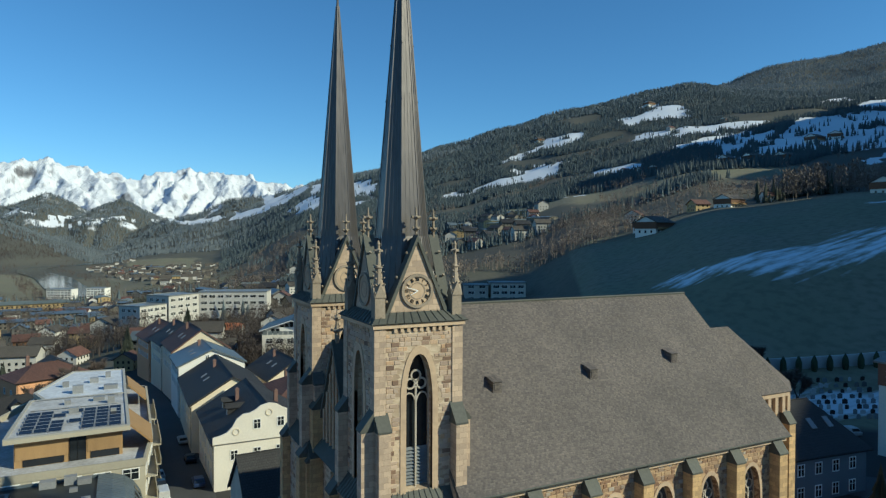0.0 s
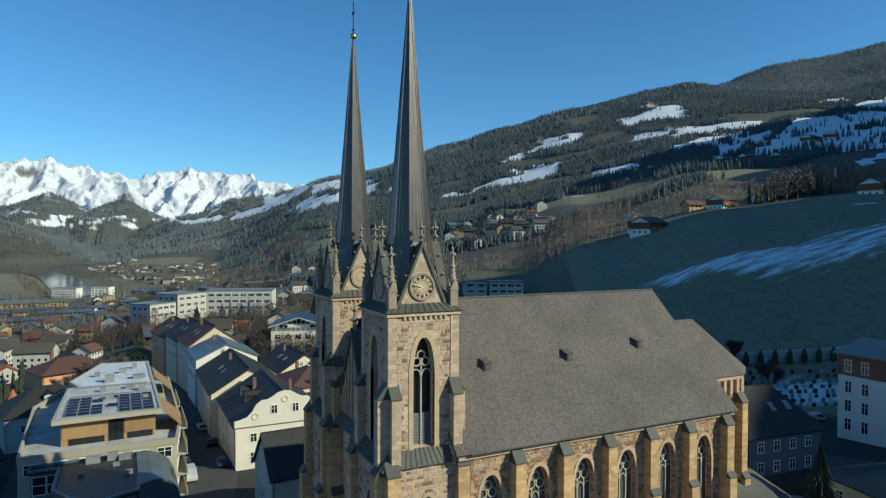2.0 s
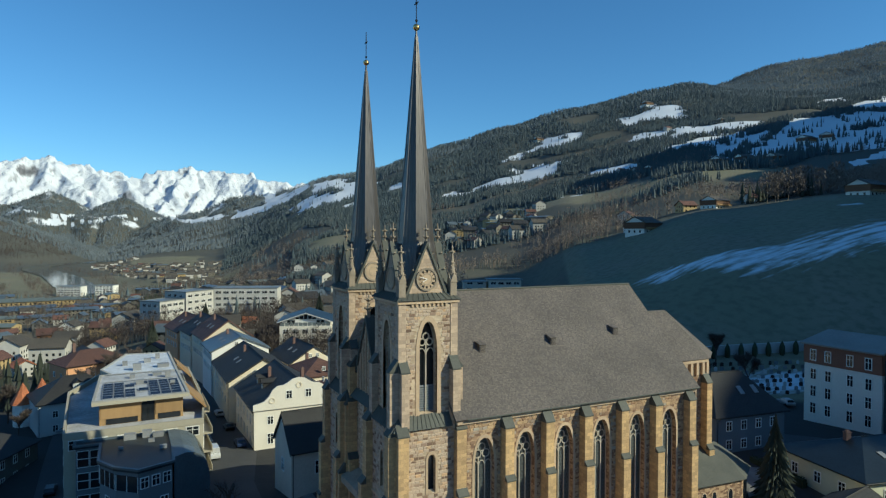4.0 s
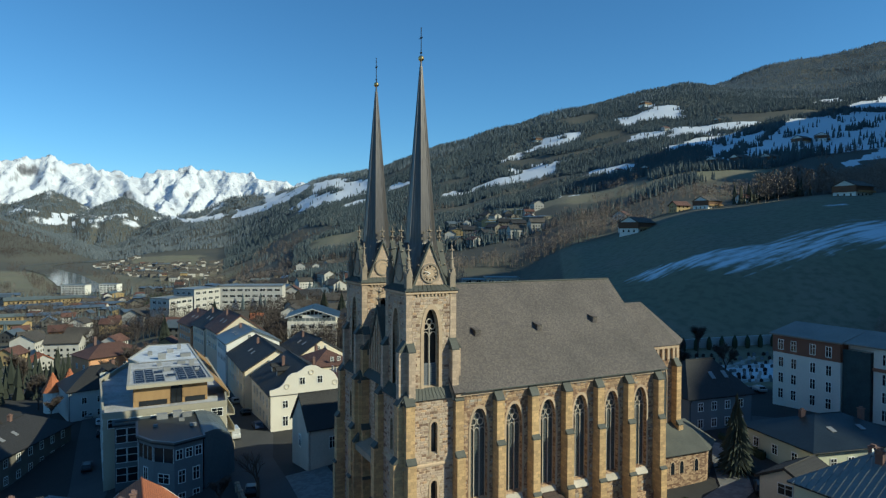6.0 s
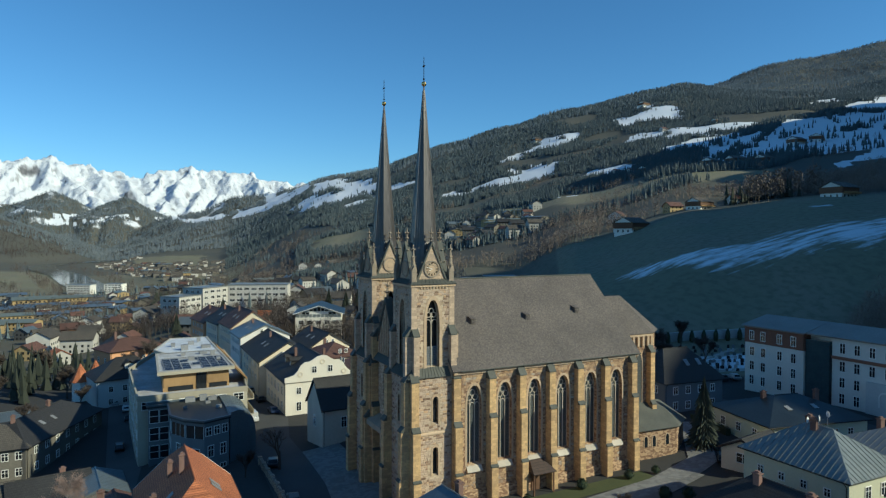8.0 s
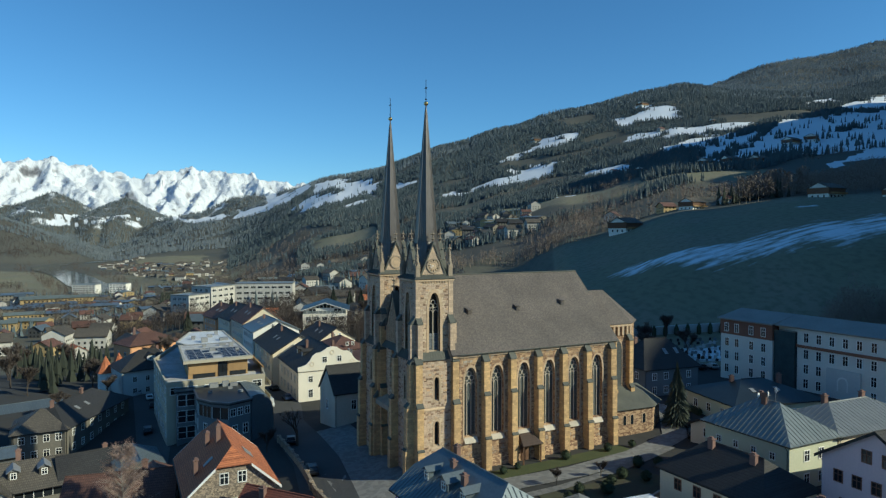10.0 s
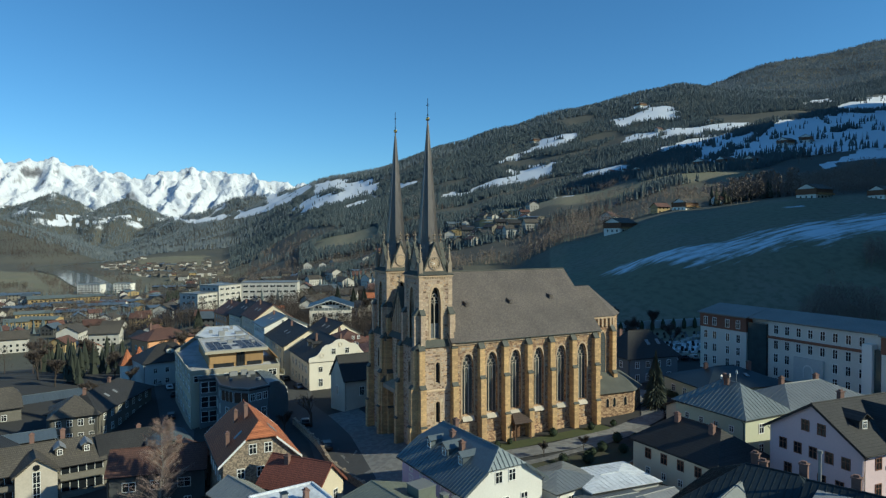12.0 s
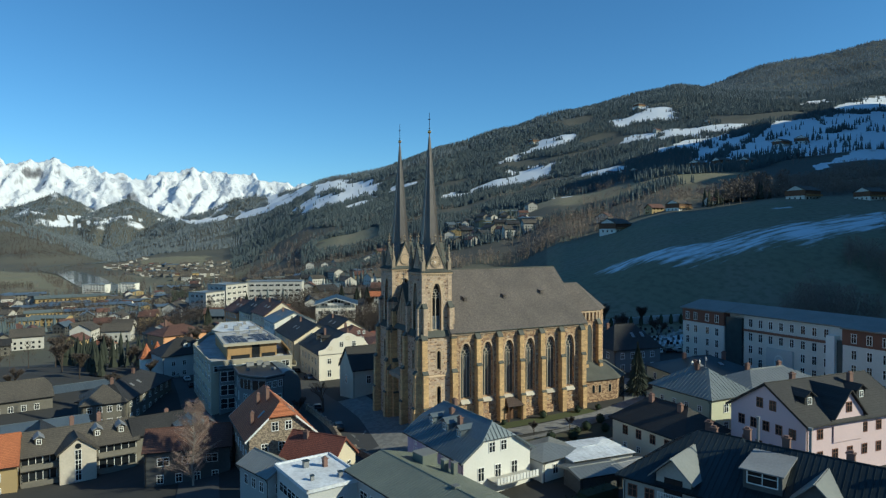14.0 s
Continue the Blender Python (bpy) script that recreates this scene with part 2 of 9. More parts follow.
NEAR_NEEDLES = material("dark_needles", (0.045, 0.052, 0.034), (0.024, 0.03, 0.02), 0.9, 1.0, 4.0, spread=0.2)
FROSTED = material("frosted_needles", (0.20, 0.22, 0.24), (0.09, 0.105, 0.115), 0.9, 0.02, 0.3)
# Distance haze put into the needle colour of the farthest forests.
HAZE_TINTED = material("haze_tinted_needles", (0.15, 0.17, 0.185), (0.10, 0.118, 0.128), 0.9, 0.02, 0.3)
GREY_TWIGS = material("grey_brown_twigs", (0.210, 0.172, 0.140), (0.135, 0.110, 0.090), 0.95, 0.5, 2, spread=0.25)
BARE = material("bare_twigs", (0.100, 0.080, 0.066), (0.062, 0.050, 0.042), 0.95, 0.5, 2, spread=0.25)
BARK = material("bark", (0.07, 0.055, 0.042), (0.04, 0.032, 0.026), 0.95, 2, 6)
BIRCH_TWIGS = material("birch_twigs", (0.34, 0.25, 0.20), (0.24, 0.17, 0.14), 0.95, 0.5, 2)
BIRCH_BARK = material("birch_bark", (0.42, 0.38, 0.33), (0.16, 0.13, 0.11), 0.9, 2, 6)
WATER = material("river_water", (0.05, 0.075, 0.09), (0.04, 0.06, 0.075), 0.08, 0.02, 0.3, bump=0.02)
CAR_PAINTS = [material("car_paint_" + c, v, None, 0.3, 1, 3, 0.3, 0.0) for c, v in
              (("dark", (0.015, 0.016, 0.02)), ("silver", (0.4, 0.41, 0.42)), ("white", (0.75, 0.75, 0.74)), ("blue", (0.03, 0.05, 0.12)), ("red", (0.25, 0.03, 0.02)))]
RUBBER = material("rubber", (0.015, 0.015, 0.015), None, 0.9)


# ---------- building tools ----------
def part(name, bm, mat, parent=None, label="", at=None):
    """One mesh object from a bmesh, under a thing or a part."""
    if len(bm.verts) < 1500:
        bmesh.ops.remove_doubles(bm, verts=bm.verts, dist=1e-4)
    me = bpy.data.meshes.new(name)
    bm.to_mesh(me)
    bm.free()
    me.materials.append(mat)
    ob = new(name, me)
    if parent:
        ob.parent = parent
    if at is not None:
        ob.matrix_basis = at
    if label:
        ob["label"] = label
    return ob


def share(name, mesh, parent, at):
    ob = new(name, mesh)
    ob.parent = parent
    ob.matrix_basis = at
    return ob


def thing(name, label, category, m=None, group="", kind=""):
    ob = new(name)
    if m is not None:
        ob.matrix_basis = m
    return tagged(ob, label, category, group, kind)


def prism(bm, poly, z0, z1):
    """An upright prism over a plan polygon, counterclockwise."""
    n = len(poly)
    lo = [bm.verts.new((x, y, z0)) for x, y in poly]
    hi = [bm.verts.new((x, y, z1)) for x, y in poly]
    bm.faces.new(lo[::-1]), bm.faces.new(hi)
    for i in range(n):
        bm.faces.new((lo[i], lo[(i + 1) % n], hi[(i + 1) % n], hi[i]))


def box(bm, x0, x1, y0, y1, z0, z1):
    prism(bm, [(x0, y0), (x1, y0), (x1, y1), (x0, y1)], z0, z1)


def solid(bm, pts, faces):
    v = [bm.verts.new(p) for p in pts]
    for f in faces:
        bm.faces.new([v[i] for i in f])


def wedge(bm, x0, x1, y0, y1, z0, z1a, z1b):
    """A block whose top falls from z1a at y0 to z1b at y1."""
    solid(bm, [(x0, y0, z0), (x1, y0, z0), (x1, y1, z0), (x0, y1, z0), (x0, y0, z1a), (x1, y0, z1a), (x1, y1, z1b), (x0, y1, z1b)],
          [(3, 2, 1, 0), (4, 5, 6, 7), (0, 1, 5, 4), (1, 2, 6, 5), (2, 3, 7, 6), (3, 0, 4, 7)])


def slab(bm, quad, thick):
    """A sheet of that thickness below a planar polygon of 3D points, counterclockwise from above."""
    q = [Vector(p) for p in quad]
    nrm = (q[1] - q[0]).cross(q[2] - q[0]).normalized()
    n = len(q)
    hi = [bm.verts.new(p) for p in q]
    lo = [bm.verts.new(p - nrm * thick) for p in q]
    bm.faces.new(hi), bm.faces.new(lo[::-1])
    for i in range(n):
        bm.faces.new((lo[i], lo[(i + 1) % n], hi[(i + 1) % n], hi[i]))


def bar(bm, p, q, r, sides=6, r2=None):
    """A round bar from p to q, tapering from r to r2."""
    p, q = Vector(p), Vector(q)
    d = (q - p).normalized()
    u = d.orthogonal().normalized()
    w = d.cross(u)
    r2 = r if r2 is None else r2
    a = [bm.verts.new(p + (u * math.cos(2 * math.pi * i / sides) + w * math.sin(2 * math.pi * i / sides)) * r) for i in range(sides)]
    b = [bm.verts.new(q + (u * math.cos(2 * math.pi * i / sides) + w * math.sin(2 * math.pi * i / sides)) * r2) for i in range(sides)]
    for i in range(sides):
        bm.faces.new((a[i], a[(i + 1) % sides], b[(i + 1) % sides], b[i]))
    bm.faces.new(a[::-1]), bm.faces.new(b)


def lathe(bm, profile, cx=0, cy=0, sides=8, turn=0.0):
    """Turns a profile of (radius, z) round an upright axis."""
    rings = []
    for r, z in profile:
        rings.append([bm.verts.new((cx + r * math.cos(turn + 2 * math.pi * i / sides), cy + r * math.sin(turn + 2 * math.pi * i / sides), z)) for i in range(sides)])
    for a, b in zip(rings, rings[1:]):
        for i in range(sides):
            bm.faces.new((a[i], a[(i + 1) % sides], b[(i + 1) % sides], b[i]))
    bm.faces.new(rings[0][::-1]), bm.faces.new(rings[-1])


def ring(bm, c, u, w, r, thick, sides=14, arc=(0, 2 * math.pi)):
    """A square-edged hoop of radius r round c in the plane of u and w."""
    c, u, w = Vector(c), Vector(u), Vector(w)
    n = u.cross(w)
    pts = []
    for i in range(sides + 1):
        t = arc[0] + (arc[1] - arc[0]) * i / sides
        d = u * math.cos(t) + w * math.sin(t)
        pts.append([bm.verts.new(c + d * (r + a) + n * b) for a, b in ((-thick, -thick), (thick, -thick), (thick, thick), (-thick, thick))])
    for a, b in zip(pts, pts[1:]):
        for i in range(4):
            bm.faces.new((a[i], a[(i + 1) % 4], b[(i + 1) % 4], b[i]))


class Face:
    """A wall's plane: o its foot, u along it, n outwards; at(a, z, out) gives a point."""
    def __init__(self, ox, oy, ux, uy):
        self.o, self.u = Vector((ox, oy, 0)), Vector((ux, uy, 0)).normalized()
        self.n = Vector((self.u.y, -self.u.x, 0))

    def at(self, a, z, out=0.0):
        return self.o + self.u * a + self.n * out + Vector((0, 0, z))


def arch_line(c, half, spring, apex, steps=7):
    """The left side of a pointed arch from its spring to its apex, as (a, z)."""
    rise = apex - spring
    out = []
    for i in range(steps + 1):
        t = i / steps
        out.append((c - half * math.cos(t * math.pi / 2) ** 0.85, spring + rise * math.sin(t * math.pi / 2) ** 1.1))
    out[-1] = (c, apex)
    return out


def arched_wall(bm, f, a0, a1, z0, z1, c, half, sill, spring, apex, depth):
    """A wall's face from a0 to a1 with a pointed opening, and the opening's reveals."""
    left = [(c - half, sill)] + arch_line(c, half, spring, apex)
    right = [(2 * c - a, z) for a, z in left]
    def quad(*p):
        bm.faces.new([bm.verts.new(f.at(*q)) for q in p])
    quad((a0, z0), (a1, z0), (a1, sill), (a0, sill))
    quad((a0, apex), (a1, apex), (a1, z1), (a0, z1))
    for p, q in zip(left, left[1:]):
        quad((a0, p[1]), p, q, (a0, q[1]))
        quad((*p, 0), (*p, -depth), (*q, -depth), (*q, 0))
    for p, q in zip(right, right[1:]):
        quad(p, (a1, p[1]), (a1, q[1]), q)
        quad((*p, -depth), (*p, 0), (*q, 0), (*q, -depth))
    quad((c - half, sill, 0), (c + half, sill, 0), (c + half, sill + 0.25, -depth), (c - half, sill + 0.25, -depth))


def arched_pane(bm, f, c, half, sill, spring, apex, out):
    left = [(c - half, sill)] + arch_line(c, half, spring, apex)
    pts = left[:-1] + [(2 * c - a, z) for a, z in left[::-1]]
    bm.faces.new([bm.verts.new(f.at(a, z, out)) for a, z in pts[::-1]])


def arch_trim(bm, f, c, half, sill, spring, apex, wide, out0, out1):
    """A moulding round a pointed opening."""
    inner = [(c - half, sill)] + arch_line(c, half, spring, apex)
    outer = [(c - half - wide, sill)] + arch_line(c, half + wide, spring, apex + wide * 1.3)
    for s in (1, -1):
        fi = [(c + s * (a - c), z) for a, z in inner]
        fo = [(c + s * (a - c), z) for a, z in outer]
        for i in range(len(fi) - 1):
            p, q, r, t = fo[i], fi[i], fi[i + 1], fo[i + 1]
            for quad in ([(*p, out1), (*q, out1), (*r, out1), (*t, out1)], [(*q, out1), (*q, out0), (*r, out0), (*r, out1)], [(*p, out0), (*p, out1), (*t, out1), (*t, out0)]):
                bm.faces.new([bm.verts.new(f.at(*v)) for v in (quad if s > 0 else quad[::-1])])


def tracery(bm, f, c, half, sill, spring, apex, out, lights=2, thick=0.07):
    """Mullions, saddle bars and the foils in the head of a pointed window."""
    n = lights
    for i in range(1, n):
        a = c - half + 2 * half * i / n
        bar(bm, f.at(a, sill, out), f.at(a, spring + 0.25 * (apex - spring), out), thick, 4)
    w = 2 * half / n
    for i in range(n):
        m = c - half + w * (i + 0.5)
        for s in (0, 1):
            line = arch_line(m, w / 2, spring - w * 0.55, spring + w * 0.35, 4)
            pts = [(m + (a - m) * (1 if s == 0 else -1), z) for a, z in line]
            for p, q in zip(pts, pts[1:]):
                bar(bm, f.at(*p, out), f.at(*q, out), thick * 0.8, 4)
    r = half * 0.36
    zc = spring + (apex - spring) * 0.2
    up = Vector((0, 0, 1))
    for a, z, k in ((c - half * 0.42, zc + r, 1), (c + half * 0.42, zc + r, 1), (c, zc + r * 2.6, 1.0)):
        ring(bm, f.at(a, z, out), f.u, up, r * k, thick * 0.7, 10)
    left = [(c - half, sill)] + arch_line(c, half, spring, apex)
    for s in (1, -1):
        pts = [(c + s * (a - c), z) for a, z in left]
        for p, q in zip(pts, pts[1:]):
            bar(bm, f.at(*p, out), f.at(*q, out), thick, 4)


# ---------- the lie of the land ----------
# A fan of height profiles: the fan's foot, its middle line, and heights along each of its lines at the distances below.
FOOT, AHEAD, ASIDE = Vector((-55.9, -117.9)), Vector((0.447, 0.8945)), Vector((0.8945, -0.447))
REACH = (120, 170, 230, 300, 400, 500, 700, 950, 1300, 1700, 2300, 3000, 3800, 4700)
PROFILES = {
    -1.20: (-14, -16, -18, -22, -28, -32, -38, -40, -20, 40, 150, 260, 380, 520),
    -0.69: (-13, -15, -17, -21, -27, -33, -40, -44, -44, -38, 90, 100, 240, 660),
    -0.51: (-9, -11, -14, -19, -26, -32, -40, -44, -46, -47, -45, -30, 130, 580),
    -0.34: (-4, -6, -8, -10, -8, -15, -28, -38, -41, -36, 10, 120, 200, 520),
    -0.16: (-1, -2, -4, -6, -6, -6, -4, 8, 50, 100, 205, 312, 300, 300),
    0.015: (-0.5, 0, 0, 1, 3, 12, 28, 57, 100, 185, 352, 400, 300, 300),
    0.10: (0, 1, 2, 3, 3, 14, 42, 76, 130, 228, 412, 480, 500, 430),
    0.19: (1, 2, 10, 16, 25, 35, 60, 98, 160, 270, 472, 560, 745, 600),
    0.36: (2, 3, 14, 31, 46, 58, 95, 140, 230, 330, 560, 660, 860, 800),
    0.54: (3, 4, 20, 38, 58, 67, 105, 165, 260, 380, 500, 730, 1050, 1070),
    0.69: (5, 6, 25, 40, 60, 72, 115, 180, 270, 395, 540, 800, 1160, 1200),
    1.20: (8, 10, 30, 50, 80, 100, 150, 220, 330, 480, 700, 1000, 1300, 1300),
}
LINES = sorted(PROFILES)
# Spot heights in the old town: x, y, z.
SPOTS = [(0, 0, -0.5), (36, -6, -0.5), (20, 30, 0.5), (-14, 10, -2.2), (-15, -20, -1.6), (-8, 58, -4.6), (-8, 110, -6.5), (-30, 5, -6), (-28, -25, -4.5),
         (-45, 15, -9), (-62, 25, -11), (-55, 62, -11), (-36, 98, -8.5), (-20, -60, -3), (20, -20, -0.5), (5, -30, -0.8), (45, -40, 2.2), (66, 5, 1.8), (88, -10, 3),
         (10, -70, 2), (-60, -100, -9), (40, -100, 4)]


def ease(t):
    t = min(1.0, max(0.0, t))
    return t * t * (3 - 2 * t)


RIVER = [(-0.492, 2130), (-0.527, 1985), (-0.560, 1880), (-0.590, 1780), (-0.607, 1660), (-0.604, 1545), (-0.588, 1450), (-0.566, 1330), (-0.552, 1200), (-0.538, 1090), (-0.505, 960)]
RIVER = [FOOT + AHEAD * d + ASIDE * (k * d) for k, d in RIVER]


def to_river(p):
    """How far a place lies from the river's middle line."""
    best = 1e9
    for a, b in zip(RIVER, RIVER[1:]):
        e = b - a
        t = min(1.0, max(0.0, (p - a).dot(e) / e.length_squared))
        best = min(best, (p - a - e * t).length)
    return best


def lie(x, y):
    """The ground's height."""
    v = Vector((x, y)) - FOOT
    d, s = v.dot(AHEAD), v.dot(ASIDE)
    z = lie_dry(x, y, v, d, s)
    if d < 1600 and s > 100:
        z = max(z, shade_ridge(d, s))
    return z


def lie_dry(x, y, v, d, s):
    dist = max(d, v.length * 0.55, 1.0)
    k = min(1.19, max(-1.19, s / dist))
    i = next(j for j in range(1, len(LINES)) if LINES[j] >= k)
    f = ease((k - LINES[i - 1]) / (LINES[i] - LINES[i - 1])) * 0.6 + 0.4 * (k - LINES[i - 1]) / (LINES[i] - LINES[i - 1])
    dd = min(4699.0, max(120.0, dist))
    j = next(j for j in range(1, len(REACH)) if REACH[j] >= dd)
    g = (dd - REACH[j - 1]) / (REACH[j] - REACH[j - 1])
    pa, pb = PROFILES[LINES[i - 1]], PROFILES[LINES[i]]
    far = (pa[j - 1] + (pa[j] - pa[j - 1]) * g) * (1 - f) + (pb[j - 1] + (pb[j] - pb[j - 1]) * g) * f
    if dist > 300:
        return far
    wsum = zsum = 0.0
    for a, b, z in SPOTS:
        w = 1 / ((x - a) ** 2 + (y - b) ** 2 + 60) ** 1.6
        wsum, zsum = wsum + w, zsum + w * z
    m = max(ease((dist - 190) / 100), ease((s - 150) / 60))
    return zsum / wsum * (1 - m) + far * m


# The crest of the far snow mountains: line of the fan, rise over the run.
CREST = ((-1.2, 0.09), (-0.86, 0.105), (-0.70, 0.122), (-0.66, 0.120), (-0.645, 0.116), (-0.61, 0.118), (-0.594, 0.125), (-0.583, 0.113), (-0.56, 0.108), (-0.54, 0.107), (-0.515, 0.096), (-0.475, 0.094),
         (-0.43, 0.097), (-0.387, 0.104), (-0.37, 0.098), (-0.335, 0.098), (-0.31, 0.095), (-0.30, 0.097), (-0.285, 0.088), (-0.25, 0.080), (-0.235, 0.087), (-0.215, 0.079), (-0.15, 0.07), (-0.1, 0.03), (1.3, 0.02))
# Arms running down from the crest, and the wooded foothills before it: line, distance, rise.
ARMS = (((-0.594, 4800, 0.125), (-0.60, 4620, 0.100), (-0.635, 4380, 0.072), (-0.68, 4050, 0.045)), ((-0.594, 4800, 0.125), (-0.572, 4560, 0.088), (-0.545, 4300, 0.068), (-0.52, 4050, 0.048)),
        ((-0.54, 4800, 0.107), (-0.512, 4520, 0.080), (-0.475, 4280, 0.058), (-0.447, 4000, 0.030)), ((-0.512, 4800, 0.097), (-0.482, 4560, 0.078), (-0.462, 4400, 0.066)),
        ((-0.43, 4800, 0.097), (-0.438, 4560, 0.074), (-0.452, 4330, 0.055)), ((-0.387, 4800, 0.104), (-0.402, 4560, 0.082), (-0.420, 4330, 0.058), (-0.430, 4080, 0.032)),
        ((-0.370, 4800, 0.099), (-0.362, 4560, 0.076), (-0.378, 4330, 0.056), (-0.392, 4080, 0.030)), ((-0.335, 4800, 0.098), (-0.325, 4560, 0.076), (-0.338, 4300, 0.054)), ((-0.30, 4800, 0.097), (-0.285, 4560, 0.080), (-0.262, 4330, 0.066)),
        ((-0.65, 4800, 0.119), (-0.668, 4560, 0.094), (-0.70, 4300, 0.070)), ((-0.70, 4800, 0.121), (-0.72, 4500, 0.098), (-0.78, 4150, 0.06)), ((-0.86, 4800, 0.105), (-0.86, 4300, 0.07)))
FOOTHILLS = (((-0.68, 4020, 0.046), (-0.60, 3960, 0.068), (-0.545, 3900, 0.040)), ((-0.525, 3900, 0.044), (-0.492, 3880, 0.062), (-0.455, 3840, 0.038), (-0.425, 3800, 0.016)),
             ((-0.43, 3500, 0.024), (-0.40, 3450, 0.033), (-0.35, 3400, 0.051), (-0.30, 3350, 0.064), (-0.25, 3300, 0.072), (-0.215, 3250, 0.074)), ((-0.80, 3950, 0.05), (-0.72, 3900, 0.035)))


def rugged(x, y):
    """Rock and gullies on the mountains, swells on the slopes."""
    dist = (Vector((x, y)) - FOOT).length
    z = 0.0
    if dist > 450:
        k = min(1, (dist - 450) / 900)
        z += k * 9 * noise.fractal((x / 160, y / 160, 0.3), 1.0, 2.0, 4)
    if dist > 2600:
        k = ease((dist - 2600) / 1400)
        z += k * 16 * (noise.ridged_multi_fractal((x / 640, y / 640, 1.7), 0.62, 2.2, 8, 1.0, 2.0) - 1.2)
    return z


def arete(k, reach, rise):
    """A place on a ridge, out along a line of the fan."""
    d = reach / math.hypot(1, k)
    p = FOOT + AHEAD * d + ASIDE * (k * d)
    return p.x, p.y, 22 + rise * d


CREST_LINE = [arete(k, 4800, rise) for k, rise in CREST if k < -0.14]
RANGE = [(a, b) for line in [CREST_LINE] + [[arete(*p) for p in arm] for arm in ARMS] for a, b in zip(line, line[1:])]
HILLS = [(arete(*a), arete(*b)) for line in FOOTHILLS for a, b in zip(line, line[1:])]


def tents(x, y, table, fall):
    """Height under the highest of a table's ridges, each falling off evenly to both sides."""
    best = -400.0
    for (ax, ay, az), (bx, by, bz) in table:
        dx, dy = bx - ax, by - ay
        t = min(1.0, max(0.0, ((x - ax) * dx + (y - ay) * dy) / (dx * dx + dy * dy)))
        best = max(best, az + (bz - az) * t - fall * math.hypot(x - ax - t * dx, y - ay - t * dy))
    return best


def peaks(x, y):
    """The snow mountains: sharp arms and gullies running down from a jagged crest."""
    v = Vector((x, y)) - FOOT
    if v.length < 3700 or v.dot(AHEAD) < 600 or v.dot(ASIDE) > -0.1 * v.dot(AHEAD):
        return -400.0
    wx = x + 46 * noise.fractal((x / 210, y / 210, 3.0), 0.9, 2.0, 4)
    wy = y + 46 * noise.fractal((x / 210, y / 210, 8.0), 0.9, 2.0, 4)
    z = tents(wx, wy, RANGE, 0.86)
    z += 34 * (noise.ridged_multi_fractal((wx / 150, wy / 150, 4.4), 0.8, 2.1, 6, 1.0, 2.0) - 1.15)
    return z + 7 * noise.fractal((x / 34, y / 34, 2.0), 0.8, 2.0, 3)


def massif(x, y, z):
    """The far mountains with the foothills before them, standing out of the valley's slopes."""
    v = Vector((x, y)) - FOOT
    if v.length < 3200 or v.dot(AHEAD) < 600 or v.dot(ASIDE) > -0.1 * v.dot(AHEAD):
        return z
    hill = tents(x + 60 * noise.noise((x / 230, y / 230, 1.0)), y + 60 * noise.noise((x / 230, y / 230, 5.0)), HILLS, 0.52) + 16 * noise.fractal((x / 130, y / 130, 6.0), 0.9, 2.0, 4)
    k = v.dot(ASIDE) / v.dot(AHEAD)
    low = ease((v.length - 3450) / 350) * ease((-0.14 - k) / 0.06)
    return max(z + (min(z, 30) - z) * low, hill, peaks(x, y))


# Unseen ridge added sunward to cast shade: heights across the light and along it.
SHADE_LINE = ((150, -90), (158, 4), (172, 16), (215, 26), (300, 44), (360, 76), (411, 98), (455, 87), (478, 80), (496, 24), (520, 44), (620, 62), (800, 84), (890, 150), (960, 202), (1330, 200), (1450, 160), (1750, 160), (1900, -300))


def shade_ridge(d, s):
    q, t = 0.943 * d + 0.3325 * s, 0.943 * s - 0.3325 * d
    if not (SHADE_LINE[0][0] < q < SHADE_LINE[-1][0] and 150 < t < 1100):
        return -99.0
    i = next(j for j in range(1, len(SHADE_LINE)) if SHADE_LINE[j][0] >= q)
    (qa, a), (qb, b) = SHADE_LINE[i - 1], SHADE_LINE[i]
    out = ease((q - 560) / 300)
    top = 388 + 312 * out
    return (top * math.tan(SUN_EL) + a + (b - a) * (q - qa) / (qb - qa)) * math.exp(-((t - top) / (75 + 45 * out)) ** 2 / 2) - 2


def land(x, y):
    z = massif(x, y, lie(x, y) + rugged(x, y))
    if x < 150 and 700 < y < 2400:
        w = 1 - ease((to_river(Vector((x, y))) - 16) / 110)
        z += (-46.4 - z) * w
    return z


